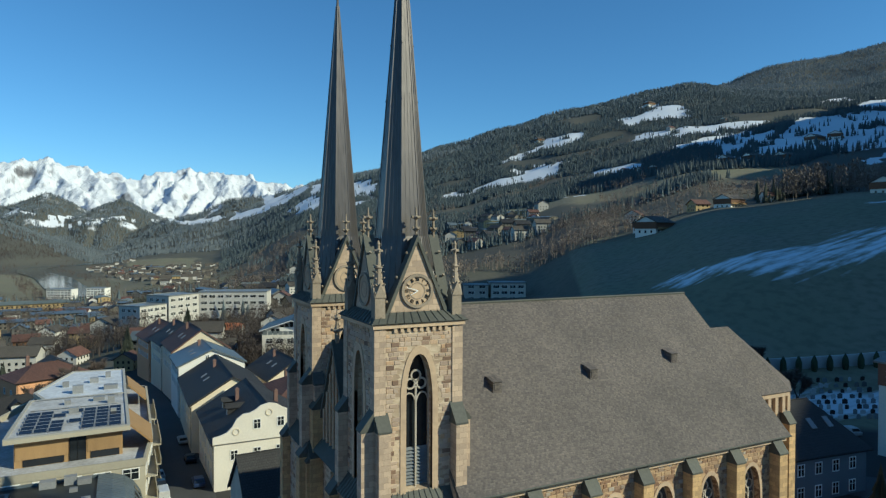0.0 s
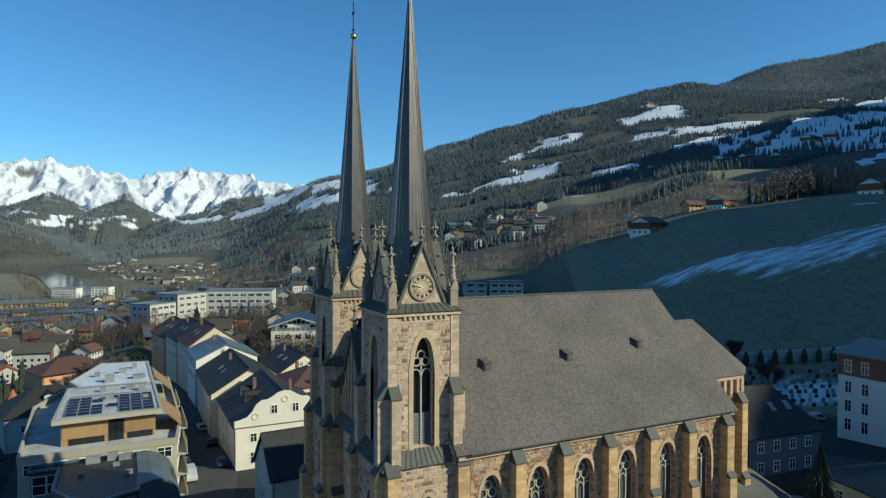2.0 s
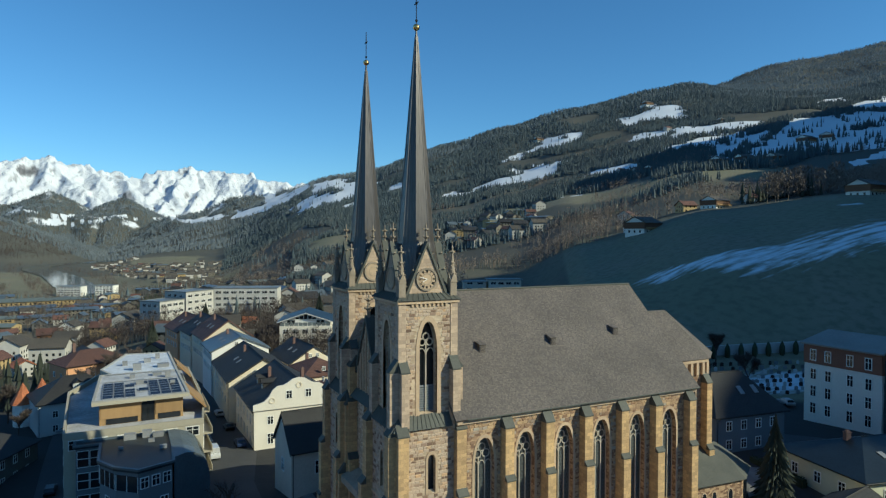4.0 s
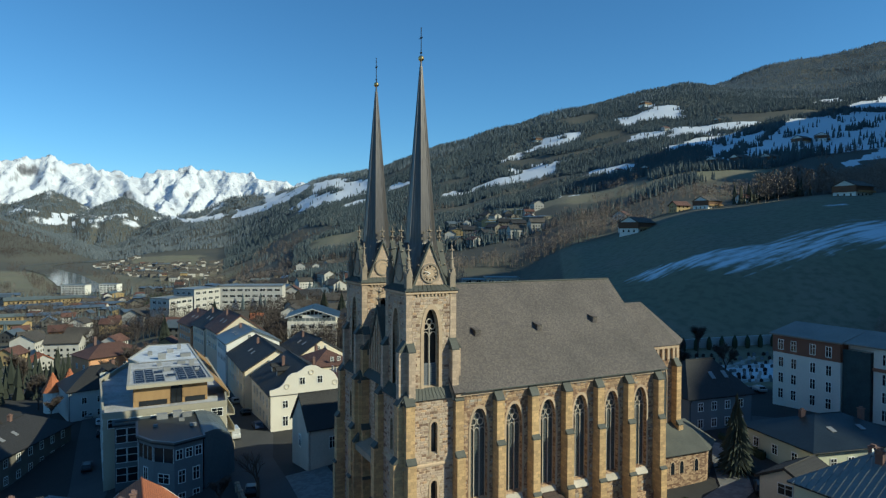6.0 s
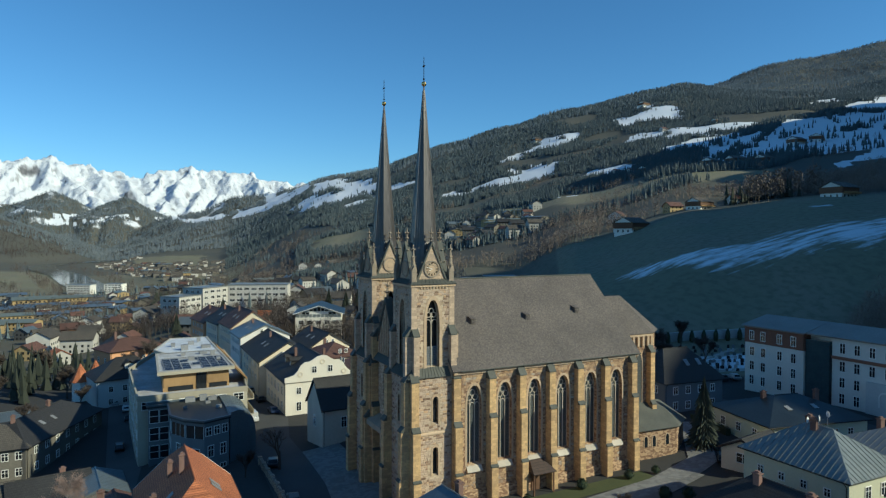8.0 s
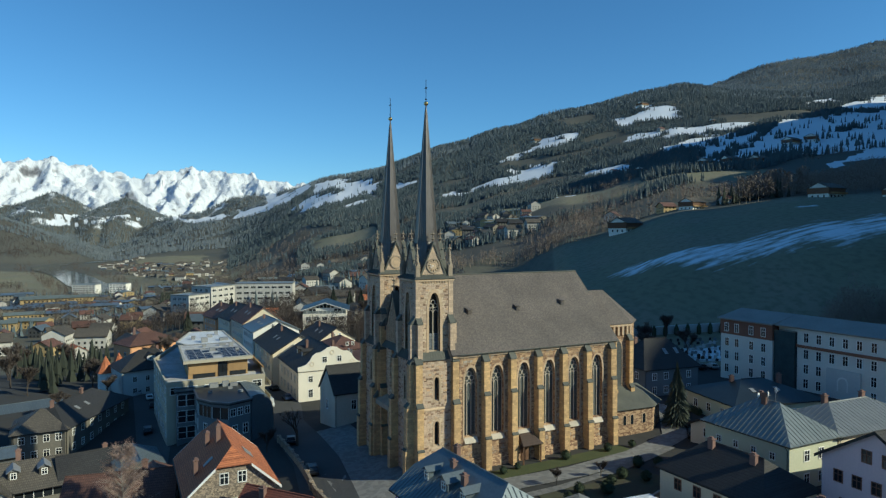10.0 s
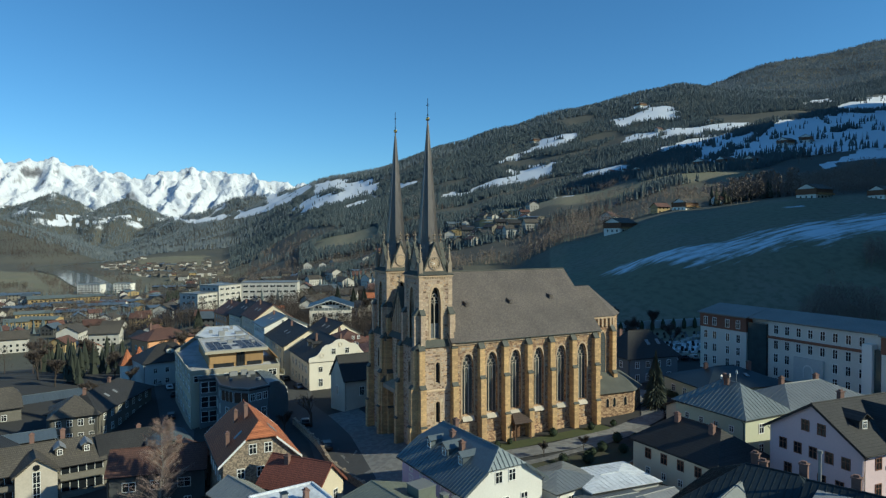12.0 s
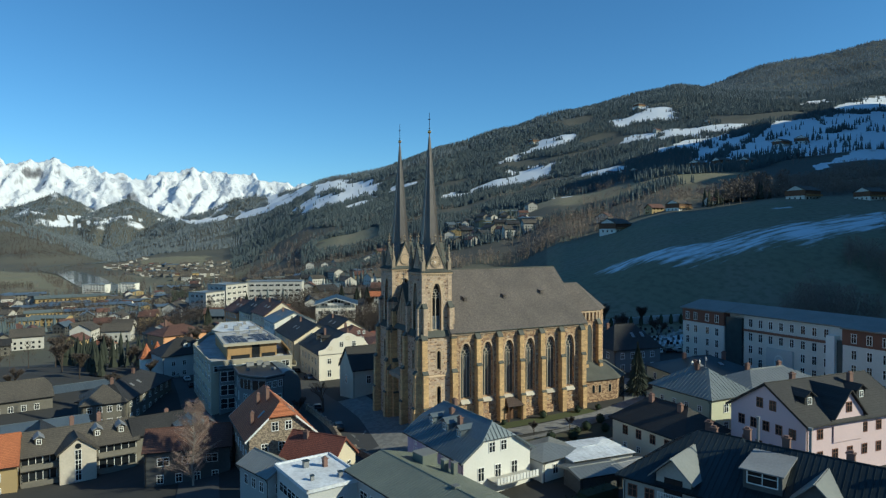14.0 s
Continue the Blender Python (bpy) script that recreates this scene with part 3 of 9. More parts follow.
# Snowfields and open meadows, as bands across the slopes: at either end the line of the fan, the distance and half the depth.
UPPER_SNOW = ((0.094, 1700, 41, 0.150, 1799, 34), (0.150, 1812, 72, 0.205, 1780, 43), (0.265, 1870, 62, 0.294, 1885, 47), (0.294, 1889, 67, 0.354, 1796, 64), (0.301, 2003, 31, 0.312, 1971, 32), (0.285, 1501, 62, 0.335, 1426, 70),
              (0.335, 1421, 103, 0.402, 1356, 86), (0.404, 1395, 39, 0.455, 1349, 44), (0.548, 1631, 52, 0.590, 1700, 80), (0.627, 3528, 53, 0.644, 3488, 65))
MIDDLE_SNOW = ((0.005, 1419, 34, 0.056, 1389, 32), (0.056, 1406, 58, 0.115, 1410, 50), (0.111, 1442, 76, 0.170, 1366, 57), (0.145, 1493, 39, 0.170, 1437, 30), (0.198, 1109, 33, 0.232, 1085, 28), (0.228, 1078, 79, 0.267, 1046, 73),
               (0.299, 1124, 42, 0.350, 1132, 30), (0.350, 1161, 87, 0.426, 1213, 102), (0.394, 987, 95, 0.467, 1134, 120), (0.342, 861, 30, 0.430, 871, 20), (0.430, 886, 39, 0.530, 898, 55), (0.530, 914, 79, 0.652, 878, 77), (0.615, 708, 35, 0.648, 758, 40))
LOWER_SNOW = ((0.455, 985, 90, 0.56, 1010, 95), (0.56, 1010, 95, 0.74, 990, 110), (0.50, 1130, 110, 0.60, 1190, 130), (0.60, 1190, 130, 0.74, 1300, 200), (0.487, 1044, 83, 0.512, 1210, 107), (0.512, 1203, 134, 0.578, 1268, 139), (0.551, 1094, 80, 0.601, 1079, 69), (0.604, 1336, 160, 0.665, 1608, 182), (0.665, 1608, 182, 0.74, 1700, 180), (0.652, 878, 77, 0.74, 850, 70), (0.648, 758, 40, 0.72, 740, 45), (0.468, 917, 36, 0.514, 922, 48), (0.180, 909, 16, 0.205, 884, 16))
WEST_SNOW = ((-0.310, 2928, 123, -0.271, 2719, 105), (-0.271, 3000, 330, -0.235, 2744, 255), (-0.225, 2900, 330, -0.206, 2746, 197), (-0.193, 2487, 226, -0.165, 2490, 253), (-0.160, 2400, 313, -0.106, 1974, 153), (-0.210, 2125, 204, -0.158, 1967, 160),
             (-0.158, 2012, 107, -0.124, 1984, 100), (-0.140, 1724, 30, -0.102, 1781, 42), (-0.227, 2224, 57, -0.192, 1895, 42), (-0.072, 1849, 32, -0.055, 1812, 37))
MOUTH_SNOW = ((-0.418, 3267, 64, -0.379, 3012, 46), (-0.379, 3033, 83, -0.336, 2943, 111), (-0.612, 3100, 22, -0.574, 3172, 28), (-0.651, 3190, 14, -0.625, 3170, 14), (-0.595, 3178, 10, -0.548, 3260, 20), (-0.522, 3240, 9, -0.470, 3306, 9), (-0.560, 3165, 9, -0.490, 3230, 7))
SNOWFIELDS = UPPER_SNOW + MIDDLE_SNOW + LOWER_SNOW + WEST_SNOW + MOUTH_SNOW
MEADOWS = ((-0.189, 1096, 130, -0.109, 1110, 150), (0.063, 940, 61, 0.213, 816, 45), (0.180, 872, 71, 0.311, 741, 45), (0.311, 741, 45, 0.45, 700, 50), (0.05, 440, 90, 0.30, 340, 95), (0.30, 340, 95, 0.74, 330, 95),
           (-0.46, 1800, 170, -0.37, 1766, 166), (-0.72, 1300, 230, -0.585, 1183, 200), (-0.52, 900, 40, -0.46, 950, 60))


def fan(k, d):
    """A place d ahead on the fan's line k."""
    p = FOOT + AHEAD * d + ASIDE * (k * d)
    return p.x, p.y


def band(x, y, table):
    """How far inside the nearest band of a table a place lies: 1 well within, 0 outside."""
    v = Vector((x, y)) - FOOT
    d = v.dot(AHEAD)
    if d < 100:
        return 0.0
    k = v.dot(ASIDE) / d
    best = 0.0
    for k0, d0, h0, k1, d1, h1 in table:
        if k0 - 0.02 < k < k1 + 0.02:
            t = (k - k0) / (k1 - k0)
            u = min(1.0, max(0.0, t))
            e = abs(d - d0 - (d1 - d0) * u) / (h0 + (h1 - h0) * u)
            e = math.hypot(e, max(0.0, k0 - k, k - k1) * d / 14)
            best = max(best, min(1.0, max(0.0, (1.35 - e) / 0.7)))
    return best


def strip(x, y, table):
    """How far inside the nearest strip of a table a place lies: 1 within, 0 well outside."""
    best = 0.0
    for x0, y0, x1, y1, r in table:
        dx, dy = x1 - x0, y1 - y0
        t = min(1, max(0, ((x - x0) * dx + (y - y0) * dy) / (dx * dx + dy * dy + 1e-6)))
        e = math.hypot(x - x0 - t * dx, y - y0 - t * dy) / r
        best = max(best, min(1.0, max(0.0, 1.6 - e * 0.9)))
    return best


def snowy(x, y):
    """Snow lying in the open fields, ragged at its edges."""
    s = band(x + 34 * noise.fractal((x / 95, y / 95, 1.0), 0.9, 2.0, 3), y + 34 * noise.fractal((x / 95, y / 95, 6.0), 0.9, 2.0, 3), SNOWFIELDS)
    return s + 0.55 * noise.fractal((x / 60, y / 60, 2.0), 0.9, 2.0, 5) if s > 0 else 0.0


NEAR_SNOW = [(*fan(0.27, 297), *fan(0.36, 291), 9), (*fan(0.36, 291), *fan(0.51, 299), 13), (*fan(0.51, 299), *fan(0.72, 330), 16), (*fan(0.22, 212), *fan(0.42, 216), 7), (*fan(0.42, 385), *fan(0.60, 370), 1.5)]
TOWN = [(*fan(-0.55, 300), *fan(-0.1, 250), 190), (*fan(-0.4, 150), *fan(0.5, 120), 120), (*fan(-0.45, 700), *fan(-0.2, 500), 170)]


def ground_material():
    """Turf, woodland floor, snow and paved ground, by what grows or lies there."""
    m = bpy.data.materials.new("turf_and_snow")
    m.use_nodes = True
    n, l = m.node_tree.nodes, m.node_tree.links
    bsdf = n["Principled BSDF"]
    bsdf.inputs["Roughness"].default_value = 0.95
    bsdf.inputs["Specular IOR Level"].default_value = 0.15
    tc = n.new("ShaderNodeTexCoord")
    def tex(scale, detail, stretch=None):
        t = n.new("ShaderNodeTexNoise")
        t.inputs["Scale"].default_value, t.inputs["Detail"].default_value = scale, detail
        if stretch:
            mp = n.new("ShaderNodeMapping")
            mp.inputs["Scale"].default_value, mp.inputs["Rotation"].default_value = stretch[0], (0, 0, stretch[1])
            l.new(tc.outputs["Object"], mp.inputs[0]), l.new(mp.outputs[0], t.inputs[0])
        else:
            l.new(tc.outputs["Object"], t.inputs[0])
        return t
    def mixed(fac, a, b):
        x = n.new("ShaderNodeMix")
        x.data_type = "RGBA"
        for key, v in (("A", a), ("B", b)):
            if isinstance(v, tuple):
                x.inputs[key].default_value = (*v, 1)
            else:
                l.new(v, x.inputs[key])
        l.new(fac, x.inputs["Factor"])
        return x.outputs["Result"]
    def step(value, lo, hi):
        r = n.new("ShaderNodeMapRange")
        r.interpolation_type = "SMOOTHSTEP"
        r.inputs["From Min"].default_value, r.inputs["From Max"].default_value = lo, hi
        l.new(value, r.inputs[0])
        return r.outputs[0]
    def plus(a, b, k):
        x = n.new("ShaderNodeMath")
        x.operation, x.inputs[1].default_value = "MULTIPLY_ADD", k
        l.new(b, x.inputs[0]), l.new(a, x.inputs[2])
        return x.outputs[0]
    wide, fine, streak = tex(0.02, 6), tex(0.35, 5), tex(0.22, 11, ((0.16, 1.7, 1.0), 0.42))
    turf = mixed(step(wide.outputs[0], 0.35, 0.65), (0.195, 0.190, 0.122), (0.218, 0.196, 0.138))
    turf = mixed(step(fine.outputs[0], 0.4, 0.7), turf, (0.152, 0.148, 0.098))
    def attr(name):
        a = n.new("ShaderNodeAttribute")
        a.attribute_name = name
        return a.outputs["Fac"]
    ground = mixed(attr("wood"), turf, (0.085, 0.085, 0.075))
    ground = mixed(attr("paved"), ground, (0.055, 0.054, 0.052))
    rock = mixed(step(tex(0.012, 8).outputs[0], 0.4, 0.6), (0.13, 0.13, 0.14), (0.30, 0.30, 0.32))
    ground = mixed(attr("rock"), ground, rock)
    snow_colour = mixed(fine.outputs[0], (0.73, 0.745, 0.77), (0.65, 0.67, 0.70))
    thick = step(plus(plus(attr("snow"), wide.outputs[0], 0.55), fine.outputs[0], 0.2), 0.92, 1.06)
    thin = step(plus(plus(attr("dusting"), streak.outputs[0], 1.15), fine.outputs[0], 0.30), 1.08, 1.46)
    geo, up_z = n.new("ShaderNodeNewGeometry"), n.new("ShaderNodeSeparateXYZ")
    l.new(geo.outputs["Normal"], up_z.inputs[0])
    steep = plus(step(up_z.outputs[2], 0.36, 0.50), fine.outputs[0], 0.0)
    lying = n.new("ShaderNodeMath")
    lying.operation = "MULTIPLY"
    l.new(thick, lying.inputs[0]), l.new(steep, lying.inputs[1])
    thick = lying.outputs[0]
    l.new(mixed(thin, mixed(thick, ground, snow_colour), snow_colour), bsdf.inputs["Base Color"])
    bp = n.new("ShaderNodeBump")
    bp.inputs["Strength"].default_value, bp.inputs["Distance"].default_value = 0.4, 0.5
    crags, weigh, big = tex(0.016, 12), n.new("ShaderNodeMath"), n.new("ShaderNodeBump")
    crags.inputs["Roughness"].default_value, weigh.operation = 0.68, "MULTIPLY"
    l.new(crags.outputs[0], weigh.inputs[0]), l.new(attr("rock"), weigh.inputs[1])
    big.inputs["Strength"].default_value, big.inputs["Distance"].default_value = 0.8, 26.0
    l.new(weigh.outputs[0], big.inputs["Height"])
    l.new(fine.outputs[0], bp.inputs["Height"]), l.new(big.outputs[0], bp.inputs["Normal"]), l.new(bp.outputs[0], bsdf.inputs["Normal"])
    return m


def build_ground():
    """One sheet in rings round the fan's foot, out to the farthest range."""
    base = math.atan2(AHEAD.y, AHEAD.x)
    turns = [-40 + 34 * i / 330 for i in range(330)] + [-6 + 46 * i / 190 for i in range(191)] + [40 + (i + 1) * 280 / 100 for i in range(99)]
    rad = [0.0]
    r = 5.0
    while r < 5000:
        rad.append(r)
        r += max(3.0, min(r * 0.022, 24 if r < 3850 else 12))
    verts, faces, snow, dust, wood, paved, rock = [], [], [], [], [], [], []
    for r in rad:
        for t in turns:
            a = base - radians(t)
            x, y = FOOT.x + r * math.cos(a), FOOT.y + r * math.sin(a)
            z = land(x, y)
            verts.append((x, y, z))
            v = Vector((x, y)) - FOOT
            d, s = v.dot(AHEAD), v.dot(ASIDE)
            k = s / max(d, 1)
            sn = snowy(x, y) if 700 < r < 3950 else 0.0
            rk = 0.0
            if r > 3300 and k < -0.1 and d > 0:
                rk = ease((peaks(x, y) - z + 12) / 12) * ease((z - 95 - 90 * noise.fractal((x / 170, y / 170, 4.0), 0.9, 2.0, 4)) / 60)
                sn = max(sn, rk * 0.95, 0.50 * ease((z - 20) / 60) + 0.22 * noise.noise((x / 110, y / 110, 7.0)))
            if r > 700:
                sn = max(sn, 0.40 * ease((z - 90) / 160))
            du = strip(x, y, NEAR_SNOW) if r < 700 else 0.0
            me = band(x + 38 * noise.noise((x / 70, y / 70, 3.0)), y + 38 * noise.noise((x / 70, y / 70, 9.0)), MEADOWS)
            tw = strip(x, y, TOWN) if r < 1000 else 0.0
            snow.append(sn), dust.append(du * 0.62), rock.append(rk)
            wood.append((1 - ease(me * 1.5)) * ease((r - 420) / 150) * (0.85 if k > -0.3 or r > 1500 else 0.35))
            paved.append(ease(tw * 1.2 - 0.2) * (1 if r < 330 else 0.6) if k < 0.16 or r < 215 else 0.0)
    n = len(turns)
    for i in range(len(rad) - 1):
        for j in range(n):
            p, q = i * n + j, i * n + (j + 1) % n
            faces.append((q, q + n, p + n, p))
    me = bpy.data.meshes.new("ground")
    me.from_pydata(verts, [], faces)
    for name, data in (("snow", snow), ("dusting", dust), ("wood", wood), ("paved", paved), ("rock", rock)):
        at = me.attributes.new(name, "FLOAT", "POINT")
        at.data.foreach_set("value", data)
    me.polygons.foreach_set("use_smooth", [True] * len(me.polygons))
    me.materials.append(ground_material())
    me.validate()
    return tagged(new("ground", me), "valley floor, meadows and mountains with patches of snow", "ground", kind="structure")


build_ground()


def ribbon(name, line, wide, mat, label, lift=0.12, closed_plan=None):
    """A paved strip laid over the ground along a line of plan points."""
    bm = bmesh.new()
    pts = []
    for (x0, y0), (x1, y1) in zip(line, line[1:]):
        n = max(2, int(math.hypot(x1 - x0, y1 - y0) / 4))
        pts += [(x0 + (x1 - x0) * i / n, y0 + (y1 - y0) * i / n) for i in range(n)]
    pts.append(line[-1])
    rows = []
    for i, (x, y) in enumerate(pts):
        a, b = pts[max(0, i - 1)], pts[min(len(pts) - 1, i + 1)]
        t = Vector((b[0] - a[0], b[1] - a[1])).normalized()
        row = []
        for k in range(5):
            o = (k / 4 - 0.5) * wide
            px, py = x - t.y * o, y + t.x * o
            row.append(bm.verts.new((px, py, land(px, py) + lift)))
        rows.append(row)
    for a, b in zip(rows, rows[1:]):
        for k in range(4):
            bm.faces.new((a[k], b[k], b[k + 1], a[k + 1])[::-1])
    return tagged(part(name, bm, mat), label, name, kind="structure")


ribbon("road", [(-24, -70), (-20, -25), (-14, 15), (-12, 48), (-9, 62), (-9, 110), (-14, 180)], 8, ASPHALT, "asphalt street running downhill between the town houses")
ribbon("road", [(-48, -30), (-42, 20), (-38, 60), (-38, 120), (-45, 190)], 7, ASPHALT, "narrow asphalt lane between old houses")
ribbon("road", [(60, 28), (76, 6), (80, -40), (78, -70)], 9, ASPHALT, "asphalt drive before the large hospital building")
ribbon("pavement", [(-9, -16), (-9, 12), (-8, 34)], 12, PAVING, "grey paved church square", 0.10)
ribbon("pavement", [(2, -12), (20, -13.5), (34, -12), (47, -8), (58, 4)], 4.5, PAVING, "light paved path along the church wall", 0.14)


# ---------- church ----------
NAVE_X0, NAVE_X1, AXIS, EAVE, RIDGE = 2.6, 36.0, 7.7, 18.0, 29.9
SOUTH, NORTH = -4.4, 19.8
FLOOR = -0.6
church = thing("church", "neo-gothic church of yellow-brown sandstone with two dark spires", "church")
up = Vector((0, 0, 1))

# nave wall with six tall windows
WIN_X = (5.9, 10.95, 16.1, 21.3, 26.6, 31.7)
BUT_X = (8.35, 13.45, 18.65, 23.9, 29.1, 34.6)
south = Face(0, SOUTH, 1, 0)
bm = bmesh.new()
edges = [NAVE_X0] + [(a + b) / 2 for a, b in zip(WIN_X, WIN_X[1:])] + [NAVE_X1]
for x, a, b in zip(WIN_X, edges, edges[1:]):
    arched_wall(bm, south, a, b, FLOOR - 1, EAVE, x, 1.18, 4.4, 12.9, 15.7, 0.75)
box(bm, NAVE_X0, NAVE_X1, NORTH - 0.5, NORTH, FLOOR - 1, EAVE)
box(bm, NAVE_X0, NAVE_X1, SOUTH + 1.2, SOUTH + 1.4, FLOOR - 1, EAVE)
solid(bm, [(NAVE_X1, SOUTH, FLOOR - 1), (NAVE_X1, NORTH, FLOOR - 1), (NAVE_X1, NORTH, EAVE), (NAVE_X1, AXIS, RIDGE - 0.4), (NAVE_X1, SOUTH, EAVE),
           (NAVE_X1 - 0.6, SOUTH, FLOOR - 1), (NAVE_X1 - 0.6, NORTH, FLOOR - 1), (NAVE_X1 - 0.6, NORTH, EAVE), (NAVE_X1 - 0.6, AXIS, RIDGE - 0.4), (NAVE_X1 - 0.6, SOUTH, EAVE)],
      [(0, 1, 2, 3, 4), (9, 8, 7, 6, 5), (1, 6, 7, 2), (2, 7, 8, 3), (3, 8, 9, 4), (4, 9, 5, 0)])
part("nave_wall", bm, RUBBLE, church, "rubble masonry of brown and ochre stones")
bm = bmesh.new()
box(bm, NAVE_X0, NAVE_X1, SOUTH - 0.28, SOUTH, EAVE - 0.55, EAVE - 0.1)
part("cornice", bm, STONE, church)
bm = bmesh.new()
box(bm, NAVE_X0, NAVE_X1, SOUTH - 0.3, SOUTH, FLOOR - 1, FLOOR + 1.6)
part("plinth", bm, RUBBLE, church)

# nave roof
bm = bmesh.new()
k = (RIDGE - EAVE) / (AXIS + 4.9)
slab(bm, [(NAVE_X0 - 0.3, -4.95, EAVE), (NAVE_X1 + 0.25, -4.95, EAVE), (NAVE_X1 + 0.25, AXIS, RIDGE), (NAVE_X0 - 0.3, AXIS, RIDGE)], 0.28)
slab(bm, [(NAVE_X1 + 0.25, 2 * AXIS + 4.95, EAVE), (NAVE_X0 - 0.3, 2 * AXIS + 4.95, EAVE), (NAVE_X0 - 0.3, AXIS, RIDGE), (NAVE_X1 + 0.25, AXIS, RIDGE)], 0.28)
nave_roof = part("nave_roof", bm, SLATE, church, "large steep roof of grey slates")
bm = bmesh.new()
bar(bm, (NAVE_X0, AXIS, RIDGE + 0.02), (NAVE_X1 + 0.25, AXIS, RIDGE + 0.02), 0.13, 6)
part("ridge_cap", bm, COPPER, church)
bm = bmesh.new()
bar(bm, (NAVE_X0 + 1, -5.03, EAVE - 0.05), (NAVE_X1 + 0.2, -5.03, EAVE - 0.05), 0.09, 6)
part("gutter", bm, COPPER, church)
for x, y in ((8.66, 1.04), (18.48, 1.18), (28.49, 1.72)):
    z = EAVE + (y + 4.95) * k
    bm = bmesh.new()
    x0, x1, y0, y1 = x - 0.40, x + 0.40, y - 0.2, y + 0.85
    solid(bm, [(x0, y0, z - 0.35), (x1, y0, z - 0.35), (x1, y0, z + 0.7), (x0, y0, z + 0.7), (x0, y1, z + 0.95), (x1, y1, z + 0.95), (x0, y1, z + 0.6), (x1, y1, z + 0.6)],
          [(0, 1, 2, 3), (0, 3, 4, 6), (1, 7, 5, 2), (3, 2, 5, 4)])
    d = part("roof_hatch", bm, SLATE, church, "small lean-to roof hatch")
    bm = bmesh.new()
    slab(bm, [(x0 - 0.06, y0 - 0.1, z + 0.69), (x1 + 0.06, y0 - 0.1, z + 0.69), (x1 + 0.06, y1 + 0.08, z + 0.98), (x0 - 0.06, y1 + 0.08, z + 0.98)], 0.05)
    part("hatch_roof", bm, SLATE, d)
    bm = bmesh.new()
    box(bm, x - 0.3, x + 0.3, y0 - 0.05, y0 - 0.01, z + 0.0, z + 0.55)
    part("hatch_shutter", bm, SLATE, d)


def pointed_window(f, c, half, sill, spring, apex, depth, lights, parent, glass=LEADED):
    bm = bmesh.new()
    tracery(bm, f, c, half, sill, spring, apex, -depth + 0.12, lights)
    w = part("window", bm, TRACERY, parent, "pale stone tracery of a pointed window")
    bm = bmesh.new()
    arched_pane(bm, f, c, half, sill, spring, apex, -depth + 0.02)
    part("pane", bm, glass, w)
    return w


for x in WIN_X:
    w = pointed_window(south, x, 1.18, 4.4, 12.9, 15.7, 0.75, 3, church)
    bm = bmesh.new()
    wedge(bm, x - 1.22, x + 1.22, SOUTH - 0.42, SOUTH + 0.05, 3.55, 3.65, 4.45)
    part("sill", bm, TRACERY, w)
    bm = bmesh.new()
    arch_trim(bm, south, x, 1.18, 4.4, 12.9, 15.7, 0.28, -0.05, 0.06)
    part("surround", bm, STONE, w)


def buttress(f, c, wide, parent, floor, top, steps, mat=ASHLAR):
    """A stepped buttress against a wall: steps of (height up to which, depth), with copper caps."""
    bm = bmesh.new()
    z = floor
    h = wide / 2
    caps = []
    for i, (z1, dep) in enumerate(steps):
        nxt = steps[i + 1][1] if i + 1 < len(steps) else 0.0
        pts = [f.at(c - h, z, 0), f.at(c + h, z, 0), f.at(c + h, z, dep), f.at(c - h, z, dep), f.at(c - h, z1, 0), f.at(c + h, z1, 0), f.at(c + h, z1, dep), f.at(c - h, z1, dep)]
        solid(bm, pts, [(0, 1, 2, 3), (4, 7, 6, 5), (3, 2, 6, 7), (0, 3, 7, 4), (2, 1, 5, 6), (1, 0, 4, 5)])
        caps.append((z1, dep, nxt))
        z = z1
    b = part("buttress", bm, mat, parent, "yellow ashlar buttress with sheet caps")
    for z1, dep, nxt in caps:
        rise = (dep - nxt) * 1.5
        bm = bmesh.new()
        o = 0.07
        pts = [f.at(c - h - o, z1, max(nxt - 0.02, 0)), f.at(c + h + o, z1, max(nxt - 0.02, 0)), f.at(c + h + o, z1, dep + o), f.at(c - h - o, z1, dep + o),
               f.at(c - h - o, z1 + rise, max(nxt - 0.02, 0)), f.at(c + h + o, z1 + rise, max(nxt - 0.02, 0)), f.at(c + h + o, z1 + 0.12, dep + o), f.at(c - h - o, z1 + 0.12, dep + o)]
        solid(bm, pts, [(0, 1, 2, 3), (4, 7, 6, 5), (3, 2, 6, 7), (0, 3, 7, 4), (2, 1, 5, 6), (1, 0, 4, 5)])
        part("cap", bm, COPPER, b)
    return b


for x in BUT_X:
    buttress(south, x, 1.05, church, FLOOR - 1, EAVE, [(4.2, 1.75), (11.2, 1.45), (16.6, 1.05)])

# chancel and its low annex
bm = bmesh.new()
CH = [(36.0, 1.7), (44.8, 1.7), (48.6, 4.6), (48.6, 10.8), (44.8, 13.7), (36.0, 13.7)]
prism(bm, CH, FLOOR - 1, 19.6)
part("chancel_wall", bm, RUBBLE, church)
bm = bmesh.new()
tip = (43.1, AXIS, 25.9)
EV = [(36.0, 1.2), (45.1, 1.2), (49.2, 4.4), (49.2, 11.0), (45.1, 14.2), (36.0, 14.2)]
ev = [(x, y, 19.8) for x, y in EV]
start = (36.0, AXIS, 25.9)
for quad in ([ev[0], ev[1], tip, start], [ev[1], ev[2], tip], [ev[2], ev[3], tip], [ev[3], ev[4], tip], [ev[4], ev[5], start, tip]):
    slab(bm, quad, 0.2)
part("chancel_roof", bm, SLATE, church)
bm = bmesh.new()
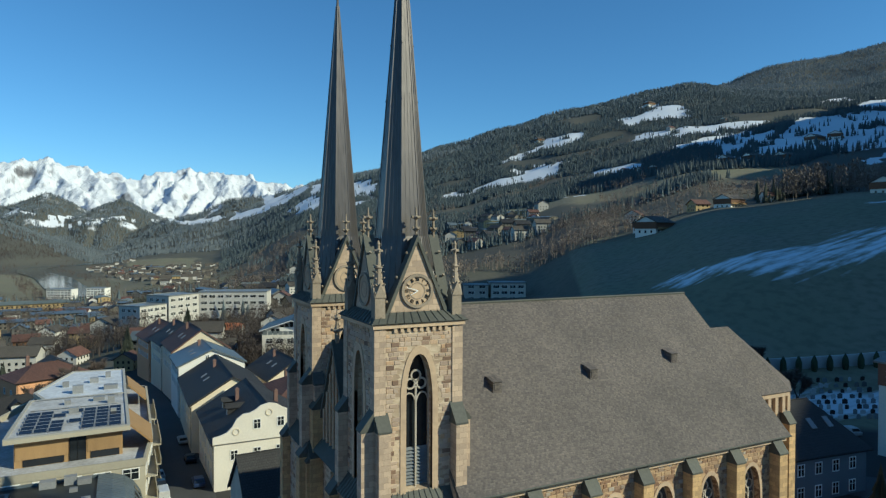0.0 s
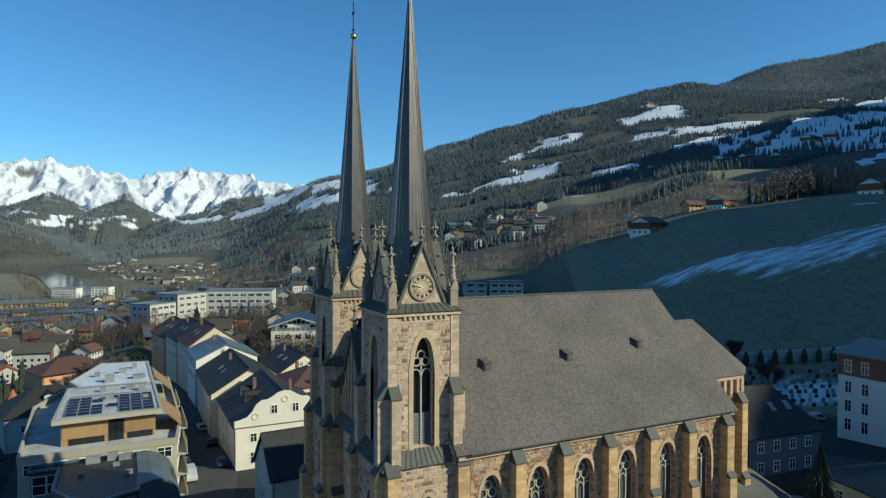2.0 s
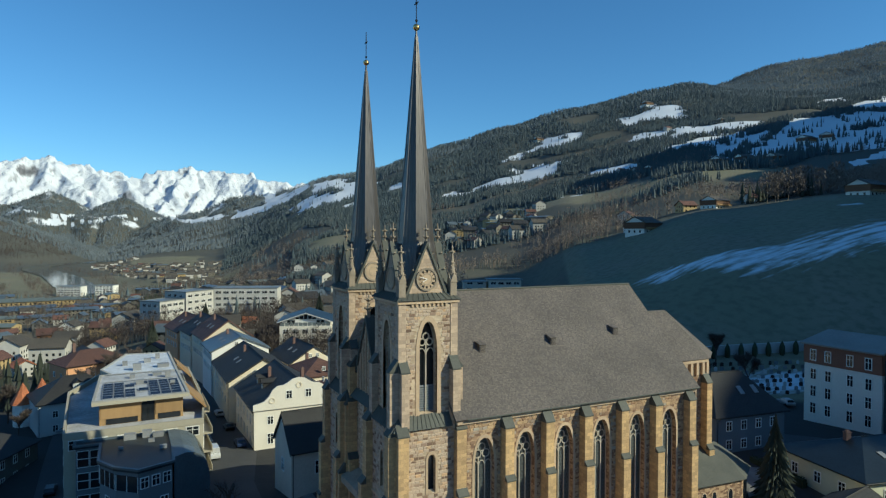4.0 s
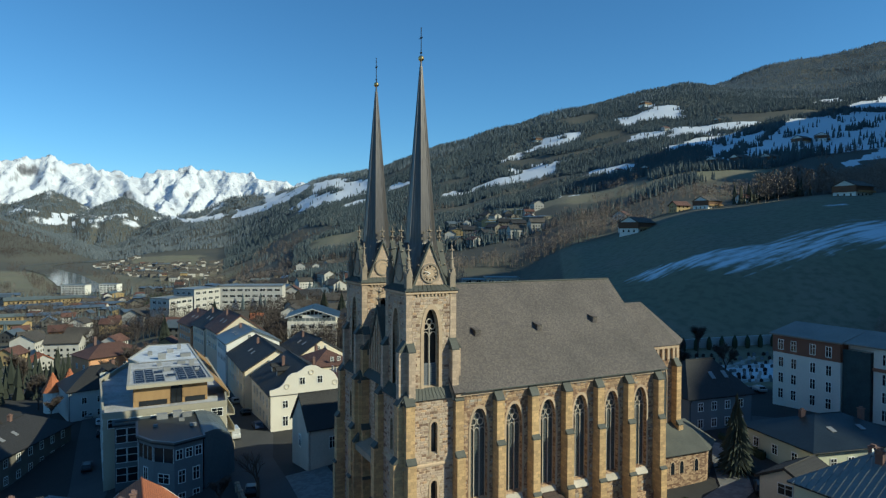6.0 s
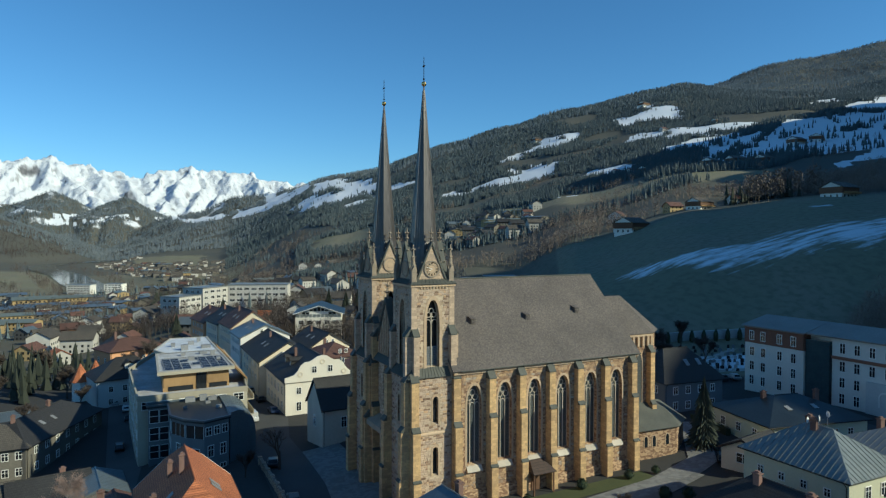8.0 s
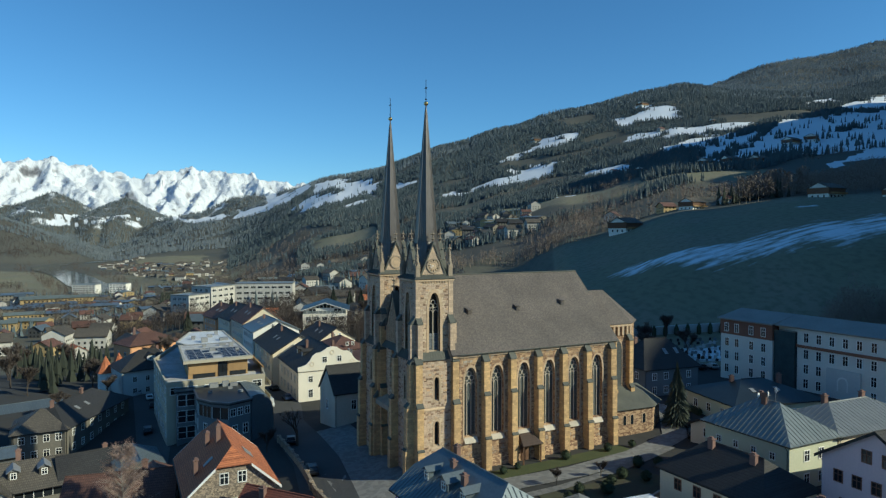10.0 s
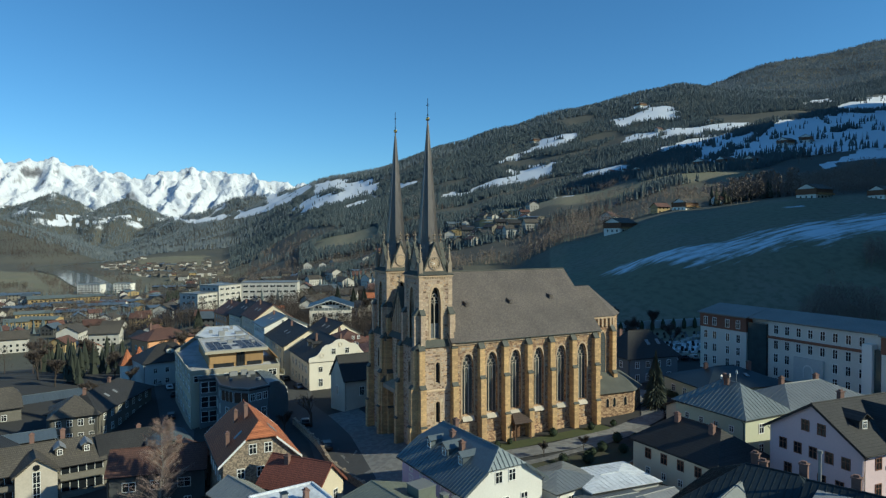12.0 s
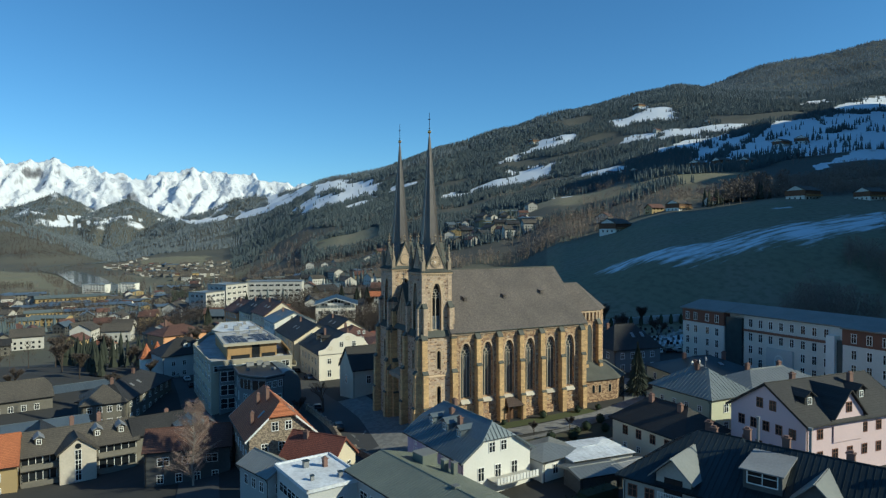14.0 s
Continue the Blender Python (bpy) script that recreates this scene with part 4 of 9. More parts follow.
for x in (37.2, 38.3, 39.4, 40.5, 41.6, 42.7, 43.8, 44.6):
    box(bm, x, x + 0.45, 1.35, 1.75, 17.6, 19.4)
box(bm, 36.0, 44.9, 1.3, 1.72, 19.3, 19.66)
part("chancel_cornice", bm, STONE, church)
chs = Face(0, 1.7, 1, 0)
for x in (38.2, 42.0):
    bm = bmesh.new()
    arch_trim(bm, chs, x, 0.85, 7.0, 14.3, 16.4, 0.25, -0.05, 0.1)
    s = part("chancel_window", bm, STONE, church)
    bm = bmesh.new()
    arched_pane(bm, chs, x, 0.85, 7.0, 14.3, 16.4, 0.03)
    part("pane", bm, LEADED, s)
for x in (40.2, 44.4):
    buttress(chs, x, 0.95, church, FLOOR - 1, 18, [(7.5, 1.6), (16.5, 1.1)])
bm = bmesh.new()
prism(bm, [(37.2, -2.8), (46.0, -3.4), (50.5, -0.6), (50.5, 4.0), (37.2, 4.0)], FLOOR - 1, 4.6)
part("sacristy_wall", bm, RUBBLE, church)
bm = bmesh.new()
a, b, c, d, e, t0, t1 = (36.8, -3.3, 4.55), (46.2, -3.9, 4.55), (51.0, -0.8, 4.55), (51.0, 4.0, 4.55), (36.8, 4.0, 4.55), (37.2, 1.7, 7.8), (47.0, 1.9, 7.8)
slab(bm, [a, b, t1, t0], 0.15), slab(bm, [b, c, t1], 0.15), slab(bm, [c, d, t1], 0.15)
part("sacristy_roof", bm, COPPER, church)
for x in (39.5, 41.2, 44.0):
    bm = bmesh.new()
    fs = Face(37.2, -2.8, 8.8, -0.6)
    arch_trim(bm, fs, x - 37.2, 0.35, 1.6, 2.8, 3.4, 0.15, -0.05, 0.06)
    w = part("sacristy_window", bm, STONE, church)
    bm = bmesh.new()
    arched_pane(bm, fs, x - 37.2, 0.35, 1.6, 2.8, 3.4, 0.03)
    part("pane", bm, GLASS, w)

# south porch under a hipped canopy
bm = bmesh.new()
px, pz = 16.2, 2.5
slab(bm, [(px - 2.0, -7.2, pz), (px + 2.0, -7.2, pz), (px + 1.0, SOUTH, pz + 1.5), (px - 1.0, SOUTH, pz + 1.5)], 0.12)
slab(bm, [(px + 2.0, -7.2, pz), (px + 2.0, SOUTH, pz), (px + 1.0, SOUTH, pz + 1.5)], 0.12)
slab(bm, [(px - 2.0, SOUTH, pz), (px - 2.0, -7.2, pz), (px - 1.0, SOUTH, pz + 1.5)], 0.12)
porch = part("porch_roof", bm, PORCH_TILE, church)
for sx in (-1.7, 1.7):
    bm = bmesh.new()
    box(bm, px + sx - 0.1, px + sx + 0.1, -6.9, -6.7, FLOOR - 0.6, pz + 0.1)
    part("porch_post", bm, WOOD, porch)
bm = bmesh.new()
box(bm, px - 0.8, px + 0.8, SOUTH - 0.42, SOUTH - 0.3, FLOOR - 0.2, 2.1)
part("door", bm, WOOD, church, "brown wooden side door")

TA = 3.2          # half a tower's width at the belfry
TB = 3.75         # and below the skirt roof
SPIRE_TOP = 58.0


def roman(bm, f, text, ca, cz, turn, size):
    """A Roman numeral on a dial as thin strokes."""
    strokes = {"I": [((0, -0.5), (0, 0.5))], "V": [((-0.28, 0.5), (0, -0.5)), ((0.28, 0.5), (0, -0.5))], "X": [((-0.28, 0.5), (0.28, -0.5)), ((0.28, 0.5), (-0.28, -0.5))]}
    wide = {"I": 0.35, "V": 0.7, "X": 0.7}
    total = sum(wide[c] for c in text)
    at = -total / 2
    ct, st = math.cos(turn), math.sin(turn)
    for c in text:
        at += wide[c] / 2
        for p, q in strokes[c]:
            pp = [((at + a) * size * 0.75, b * size) for a, b in (p, q)]
            pp = [(ca + a * ct - b * st, cz + a * st + b * ct) for a, b in pp]
            bar(bm, f.at(*pp[0], 0.10), f.at(*pp[1], 0.10), 0.019, 4)
        at += wide[c] / 2


def pinnacle(x, y, z, parent):
    """A square pinnacle with gablets, crockets and a cross-shaped finial."""
    bm = bmesh.new()
    box(bm, x - 0.36, x + 0.36, y - 0.36, y + 0.36, z, z + 1.9)
    for sx, sy in ((1, 0), (-1, 0), (0, 1), (0, -1)):
        px, py = x + sx * 0.3, y + sy * 0.3
        t = Vector((-sy, sx, 0))
        o = Vector((sx, sy, 0)) * 0.12
        c = Vector((px, py, 0))
        q = [c - t * 0.4 + up * (z + 1.5), c + t * 0.4 + up * (z + 1.5), c + up * (z + 2.45)]
        solid(bm, [v - o for v in q] + [v + o for v in q], [(0, 1, 2), (5, 4, 3), (0, 3, 4, 1), (1, 4, 5, 2), (2, 5, 3, 0)])
    lathe(bm, [(0.42, z + 1.9), (0.34, z + 2.1), (0.22, z + 3.4), (0.32, z + 3.5), (0.18, z + 3.65), (0.10, z + 4.4), (0.12, z + 4.5), (0.28, z + 4.62), (0.10, z + 4.75), (0.09, z + 4.95), (0.13, z + 5.05), (0.03, z + 5.3)], x, y, 8, 0.39)
    for i in range(4):
        zc, rc = z + 2.3 + i * 0.42, 0.36 - 0.045 * i
        for sx, sy in ((1, 1), (-1, 1), (1, -1), (-1, -1)):
            bar(bm, (x + sx * rc * 0.6, y + sy * rc * 0.6, zc), (x + sx * (rc * 0.6 + 0.13), y + sy * (rc * 0.6 + 0.13), zc + 0.1), 0.06, 4)
    box(bm, x - 0.30, x + 0.30, y - 0.08, y + 0.08, z + 4.52, z + 4.68)
    box(bm, x - 0.08, x + 0.08, y - 0.30, y + 0.30, z + 4.52, z + 4.68)
    return part("pinnacle", bm, LIMESTONE, parent)


def tower(cy, clock):
    faces = {"s": Face(0, cy - TA, 1, 0), "e": Face(TA, cy, 0, 1), "n": Face(0, cy + TA, -1, 0), "w": Face(-TA, cy, 0, -1)}
    low = {"s": Face(0, cy - TB, 1, 0), "e": Face(TB, cy, 0, 1), "n": Face(0, cy + TB, -1, 0), "w": Face(-TB, cy, 0, -1)}
    bm = bmesh.new()
    for key, f in faces.items():
        arched_wall(bm, f, -TA, TA, 17.4, 30.0, 0, 0.98, 18.5, 24.8, 27.9, 0.9)
    for key, f in low.items():
        arched_wall(bm, f, -TB, TB, 9.6, 17.6, 0.15, 0.42, 10.7, 14.0, 14.6, 0.5)
        arched_wall(bm, f, -TB, TB, FLOOR - 1.5, 9.6, 0.15, 0.42, 3.6, 7.0, 7.6, 0.5)
    box(bm, -TA + 1.1, TA - 1.1, cy - TA + 1.1, cy + TA - 1.1, 17.4, 18.0)
    box(bm, -TA, TA, cy - TA, cy + TA, 29.6, 30.0)
    tw = part("tower", bm, TOWER_RUBBLE, church, "square stone bell tower with pointed belfry windows")
    # skirt roof where the tower steps in
    bm = bmesh.new()
    o, i = TB + 0.35, TA - 0.02
    for f in (0, 1, 2, 3):
        c, s = math.cos(f * math.pi / 2), math.sin(f * math.pi / 2)
        q = [(-o, -o, 17.35), (o, -o, 17.35), (i, -i, 18.6), (-i, -i, 18.6)]
        slab(bm, [(x * c - y * s, cy + x * s + y * c, z) for x, y, z in q], 0.12)
    skirt = part("skirt_roof", bm, COPPER, tw, "green-grey sheet skirt roof with standing seams")
    bm = bmesh.new()
    for f in (0, 1, 2, 3):
        c, s = math.cos(f * math.pi / 2), math.sin(f * math.pi / 2)
        for t in range(-7, 8):
            a = t * 0.5
            p, q2 = (a, -o, 17.4), (a * i / o, -i, 18.65)
            bar(bm, (p[0] * c - p[1] * s, cy + p[0] * s + p[1] * c, p[2]), (q2[0] * c - q2[1] * s, cy + q2[0] * s + q2[1] * c, q2[2]), 0.035, 4)
    tagged(part("seam", bm, COPPER, skirt), kind="stuff")
    # belfry openings
    for key in "swne":
        f = faces[key]
        bm = bmesh.new()
        arch_trim(bm, f, 0, 0.98, 18.5, 24.8, 27.9, 0.42, -0.25, 0.05)
        part("surround", bm, STONE, tw, "ochre moulded arch")
        bm = bmesh.new()
        tracery(bm, f, 0, 0.98, 18.5, 24.8, 27.9, -0.62, 2, 0.085)
        w = part("belfry_window", bm, TRACERY, tw, "pale stone tracery with trefoils")
        bm = bmesh.new()
        arched_pane(bm, f, 0, 0.98, 18.5, 24.8, 27.9, -0.88)
        part("pane", bm, GLASS, tw)
        bm = bmesh.new()
        for q in range(12):
            z = 18.7 + q * 0.24
            for a0, a1 in ((-0.93, -0.08), (0.08, 0.93)):
                pts = [f.at(a0, z, -0.8), f.at(a1, z, -0.8), f.at(a1, z - 0.16, -0.62), f.at(a0, z - 0.16, -0.62)]
                slab(bm, [tuple(p) for p in pts], 0.03)
        part("louvre", bm, SLATE_GREY, tw, "weathered grey sound louvres")
        f = low[key]
        for sill, spring, apex in ((10.7, 14.0, 14.6), (3.6, 7.0, 7.6)):
            bm = bmesh.new()
            arch_trim(bm, f, 0.15, 0.42, sill, spring, apex, 0.25, -0.1, 0.06)
            s = part("lancet_surround", bm, STONE, tw)
            bm = bmesh.new()
            arched_pane(bm, f, 0.15, 0.42, sill, spring, apex, -0.45)
            part("pane", bm, GLASS, tw)
        bm = bmesh.new()
        box_pts = [f.at(-TB - 0.12, 9.4, 0), f.at(TB + 0.12, 9.4, 0), f.at(TB + 0.12, 9.4, 0.16), f.at(-TB - 0.12, 9.4, 0.16), f.at(-TB - 0.12, 9.75, 0), f.at(TB + 0.12, 9.75, 0), f.at(TB + 0.12, 9.6, 0.16), f.at(-TB - 0.12, 9.6, 0.16)]
        solid(bm, box_pts, [(0, 1, 2, 3), (4, 7, 6, 5), (3, 2, 6, 7), (0, 3, 7, 4), (2, 1, 5, 6)])
        part("string_course", bm, STONE, tw)
    # corner buttresses: tall below, stepping in beside the belfry
    for key in "swne":
        f = low[key]
        for a in (-TB + 0.55, TB - 0.55):
            if key == "e":
                continue
            buttress(f, a, 1.1, tw, FLOOR - 1.5, 17, [(3.5, 1.5), (10.2, 1.25), (16.9, 0.75)])
        f = faces[key]
        for a in (-TA + 0.42, TA - 0.42):
            b = buttress(f, a, 0.84, tw, 17.0, 24, [(23.0, 0.95 if a > 0 else 0.75)], PALE_ASHLAR)
    # corner quoins above the caps
    for sx in (-1, 1):
        for sy in (-1, 1):
            bm = bmesh.new()
            x, y = sx * (TA - 0.32), cy + sy * (TA - 0.32)
            box(bm, x - 0.4, x + 0.4, y - 0.4, y + 0.4, 17.4, 29.95)
            part("corner_pier", bm, PALE_ASHLAR, tw)
    # cornice with small corbels and a sheet roof above
    bm = bmesh.new()
    box(bm, -TA - 0.22, TA + 0.22, cy - TA - 0.22, cy + TA + 0.22, 29.75, 30.12)
    for key, f in faces.items():
        for q in range(9):
            a = -1.9 + q * 0.47
            pts = [f.at(a, 29.45, 0), f.at(a + 0.22, 29.45, 0), f.at(a + 0.22, 29.45, 0.12), f.at(a, 29.45, 0.12), f.at(a, 29.72, 0), f.at(a + 0.22, 29.72, 0), f.at(a + 0.22, 29.72, 0.16), f.at(a, 29.72, 0.16)]
            solid(bm, pts, [(0, 1, 2, 3), (4, 7, 6, 5), (3, 2, 6, 7), (0, 3, 7, 4), (2, 1, 5, 6)])
    part("cornice", bm, STONE, tw)
    bm = bmesh.new()
    o, i = TA + 0.38, TA - 0.35
    for f in range(4):
        c, s = math.cos(f * math.pi / 2), math.sin(f * math.pi / 2)
        q = [(-o, -o, 30.1), (o, -o, 30.1), (i, -i, 30.75), (-i, -i, 30.75)]
        slab(bm, [(x * c - y * s, cy + x * s + y * c, z) for x, y, z in q], 0.1)
    eaves = part("eaves_sheet", bm, COPPER, tw)
    bm = bmesh.new()
    for f in range(4):
        c, s = math.cos(f * math.pi / 2), math.sin(f * math.pi / 2)
        for t in range(-5, 6):
            a = t * 0.62
            p, q2 = (a, -o, 30.14), (a * i / o, -i, 30.8)
            bar(bm, (p[0] * c - p[1] * s, cy + p[0] * s + p[1] * c, p[2]), (q2[0] * c - q2[1] * s, cy + q2[0] * s + q2[1] * c, q2[2]), 0.03, 4)
    tagged(part("seam", bm, COPPER, eaves), kind="stuff")
    # gables
    for key, f in faces.items():
        g = Face(f.o.x - f.n.x * 0.45, f.o.y - f.n.y * 0.45, f.u.x, f.u.y)
        bm = bmesh.new()
        q = [(-2.25, 30.4), (2.25, 30.4), (0, 35.6)]
        solid(bm, [g.at(a, z, 0) for a, z in q] + [g.at(a, z, -0.45) for a, z in q], [(0, 1, 2), (5, 4, 3), (0, 3, 4, 1), (1, 4, 5, 2), (2, 5, 3, 0)])
        gb = part("gable", bm, PALE_ASHLAR, tw)
        bm = bmesh.new()
        for s in (1, -1):
            pts = [g.at(s * 2.5, 30.3, 0.16), g.at(0, 36.0, 0.16), g.at(0, 35.55, 0.16), g.at(s * 2.2, 30.3, 0.16)]
            back = [p - f.n * 0.75 for p in pts]
            solid(bm, pts + back, [(0, 1, 2, 3), (7, 6, 5, 4), (0, 4, 5, 1), (2, 6, 7, 3)])
        part("coping", bm, COPPER, tw)
        for s in (1, -1):
            for q in range(3):
                bm = bmesh.new()
                a, z = s * (2.1 - q * 0.72), 31.4 + q * 1.64
                bar(bm, g.at(a, z, -0.1), g.at(a + s * 0.14, z + 0.12, -0.1), 0.07, 5, 0.1)
                part("crocket", bm, LIMESTONE, tw)
        bm = bmesh.new()
        c = g.at(0, 0, -0.2)
        lathe(bm, [(0.10, 35.7), (0.10, 36.2), (0.26, 36.35), (0.12, 36.5), (0.10, 37.0), (0.24, 37.15), (0.10, 37.3), (0.04, 37.9)], c.x, c.y, 6)
        fin = part("finial", bm, LIMESTONE, tw)
        for s in (f.u, -f.u, f.n, -f.n):
            for z, ln in ((37.1, 0.34), (36.35, 0.28)):
                bm = bmesh.new()
                bar(bm, c + up * z, c + s * ln + up * (z + 0.12), 0.08, 5, 0.1)
                part("leaf_knob", bm, LIMESTONE, fin)
        # helm roof behind each gable
        bm = bmesh.new()
        tipz = 35.75
        for s in (1, -1):
            pts = [g.at(0, tipz, -0.2), g.at(0, tipz, -2.4), g.at(s * 2.3, 30.5, -1.0), g.at(s * 2.3, 30.5, -0.2)]
            slab(bm, [tuple(p) for p in (pts if s > 0 else pts[::-1])][::-1], 0.06)
        part("helm", bm, SPIRE, tw)
        if clock or key in "sw":
            bm = bmesh.new()
            zc = 32.15
            ring(bm, g.at(0, zc, 0.05), f.u, up, 1.08, 0.10, 28)
            ring(bm, g.at(0, zc, 0.06), f.u, up, 0.56, 0.03, 20)
            part("clock_rim", bm, LIMESTONE, tw)
            bm = bmesh.new()
            bm.faces.new([bm.verts.new(g.at(1.05 * math.cos(t * math.pi / 14), zc + 1.05 * math.sin(t * math.pi / 14), 0.07)) for t in range(28)])
            part("clock_dial", bm, STONE, tw, "pale stone clock dial with Roman numerals")
            if clock and key == "s":
                for h, text in enumerate(("XII", "I", "II", "III", "IIII", "V", "VI", "VII", "VIII", "IX", "X", "XI")):
                    t = -h * math.pi / 6
                    bm = bmesh.new()
                    roman(bm, g, text, 0.8 * -math.sin(t), zc + 0.8 * math.cos(t), t, 0.26)
                    part("clock_numeral", bm, IRON, tw)
                for length, t in ((0.62, math.radians(243 + 0)), (0.88, math.radians(287))):
                    bm = bmesh.new()
                    bar(bm, g.at(0, zc, 0.18), g.at(length * math.sin(t), zc + length * math.cos(t), 0.18), 0.045, 5, 0.02)
                    part("clock_pointer", bm, PAINT_WHITE, tw)
    for sx in (-1, 1):
        for sy in (-1, 1):
            pinnacle(sx * (TA - 0.35), cy + sy * (TA - 0.35), 30.3, tw)
    # spire: eight tapering sides with standing seams, ball and cross
    bm = bmesh.new()
    n = 8
    rb = 2.95
    lathe(bm, [(rb, 30.3), (1.88, 35.9), (0.12, SPIRE_TOP - 0.6), (0.10, SPIRE_TOP - 0.1)], 0, cy, n, math.pi / 8)
    sp = part("spire", bm, SPIRE, tw, "slender octagonal spire of dark sheet metal")
    bm = bmesh.new()
    for q in range(n):
        for w in (0.0, 0.25, 0.5, 0.75):
            a0, a1 = math.pi / 8 + q * math.pi / 4, math.pi / 8 + (q + 1) * math.pi / 4
            def on(r, z):
                return Vector((math.cos(a0) * (1 - w) + math.cos(a1) * w, math.sin(a0) * (1 - w) + math.sin(a1) * w, 0)) * r + Vector((0, cy, z))
            th = 0.055 if w == 0 else 0.022
            top = SPIRE_TOP - 0.8 if w == 0 else 52.0 if w == 0.5 else 46.0
            r_top = 1.88 + (0.12 - 1.88) * (top - 35.9) / (SPIRE_TOP - 0.6 - 35.9)
            bar(bm, on(rb, 30.3), on(1.88, 35.9), th, 4)
            bar(bm, on(1.88, 35.9), on(r_top, top), th, 4)
    part("seam", bm, SPIRE, sp)
    for q in range(n):
        for z in (41.0, 45.5, 49.5, 53.0):
            r = 1.88 + (0.12 - 1.88) * (z - 35.9) / (SPIRE_TOP - 0.6 - 35.9)
            a = math.pi / 8 + q * math.pi / 4
            if (q + int(z)) % 2 == 0:
                bm = bmesh.new()
                p = Vector((math.cos(a) * r, cy + math.sin(a) * r, z))
                bar(bm, p, p + Vector((math.cos(a) * 0.09, math.sin(a) * 0.09, 0.03)), 0.03, 5, 0.05)
                part("snow_hook", bm, SPIRE, sp)
    bm = bmesh.new()
    bmesh.ops.create_uvsphere(bm, u_segments=14, v_segments=9, radius=0.36, matrix=Matrix.Translation((0, cy, SPIRE_TOP + 0.2)))
    part("ball", bm, GOLD, tw, "gilded ball")
    bm = bmesh.new()
    bar(bm, (0, cy, SPIRE_TOP + 0.5), (0, cy, SPIRE_TOP + 4.0), 0.05, 5)
    bar(bm, (0, cy - 0.5, SPIRE_TOP + 2.7), (0, cy + 0.5, SPIRE_TOP + 2.7), 0.05, 5)
    for z in (0.9, 2.7):
        bar(bm, (-0.1, cy, SPIRE_TOP + z), (0.1, cy, SPIRE_TOP + z), 0.12, 6)
    part("cross", bm, IRON, tw)
    return tw


tower(0.0, True)
tower(2 * AXIS, False)

# west front between the towers
WX = -2.6
west = Face(WX, AXIS, 0, -1)
bm = bmesh.new()
arched_wall(bm, west, -4.6, 4.6, 9.6, 18.4, 0, 1.35, 10.2, 14.5, 17.4, 0.8)
arched_wall(bm, west, -4.6, 4.6, FLOOR - 1.5, 9.6, 0, 1.7, FLOOR - 1.2, 4.5, 7.2, 1.2)
q = [(-4.6, 18.4), (4.6, 18.4), (0, 27.0)]
solid(bm, [west.at(a, z, 0) for a, z in q] + [west.at(a, z, -0.6) for a, z in q], [(0, 1, 2), (5, 4, 3), (0, 3, 4, 1), (1, 4, 5, 2), (2, 5, 3, 0)])
part("west_front", bm, TOWER_RUBBLE, church, "gabled west front with portal and rose window")
pointed_window(west, 0, 1.35, 10.2, 14.5, 17.4, 0.8, 3, church)
bm = bmesh.new()
for i in range(9):
    a = -3.6 + i * 0.9
    h = 26.2 - abs(a) * 1.85
    bar(bm, west.at(a, 18.6, 0.1), west.at(a, h, 0.1), 0.13, 5)
part("blind_arcade", bm, STONE, church)
bm = bmesh.new()
for s in (1, -1):
    pts = [west.at(s * 4.7, 18.3, 0.25), west.at(0, 27.5, 0.25), west.at(0, 26.9, 0.25), west.at(s * 4.4, 18.3, 0.25)]
    solid(bm, pts + [p + Vector((1.1, 0, 0)) for p in pts], [(0, 1, 2, 3), (7, 6, 5, 4), (0, 4, 5, 1), (2, 6, 7, 3)])
part("coping", bm, COPPER, church)
bm = bmesh.new()
c = west.at(0, 0, -0.2)
lathe(bm, [(0.22, 27.2), (0.2, 28.0), (0.42, 28.2), (0.18, 28.4), (0.14, 29.0), (0.36, 29.2), (0.12, 29.4), (0.05, 29.9)], c.x, c.y, 6)
fin = part("finial", bm, LIMESTONE, church)
for s in ((0, 1, 0), (0, -1, 0), (1, 0, 0), (-1, 0, 0)):
    for z, ln in ((28.2, 0.5), (29.2, 0.45)):
        bm = bmesh.new()
        bar(bm, c + up * z, c + Vector(s) * ln + up * (z + 0.1), 0.12, 5)
        part("leaf_knob", bm, LIMESTONE, fin)
bm = bmesh.new()
slab(bm, [(WX - 0.9, 11.9, 17.6), (WX - 0.9, 3.5, 17.6), (WX + 0.1, 3.5, 18.7), (WX + 0.1, 11.9, 18.7)], 0.12)
part("skirt_roof", bm, COPPER, church)
for a in (-3.9, 3.9):
    buttress(west, a, 1.0, church, FLOOR - 1.5, 17, [(8.5, 2.2), (16.5, 1.4), (21.0, 0.9)])
bm = bmesh.new()
solid(bm, [west.at(-3.2, 7.6, 0.05), west.at(3.2, 7.6, 0.05), west.at(3.2, 7.6, 2.0), west.at(-3.2, 7.6, 2.0), west.at(-3.2, 9.2, 0.05), west.at(3.2, 9.2, 0.05), west.at(3.2, 8.4, 2.0), west.at(-3.2, 8.4, 2.0)],
      [(0, 1, 2, 3), (4, 7, 6, 5), (3, 2, 6, 7), (0, 3, 7, 4), (2, 1, 5, 6), (1, 0, 4, 5)])
part("portal_canopy", bm, LIMESTONE, church)
bm = bmesh.new()
arched_pane(bm, west, 0, 1.7, FLOOR - 1.2, 4.5, 7.2, -1.1)
part("portal_door", bm, WOOD, church, "dark wooden portal doors")
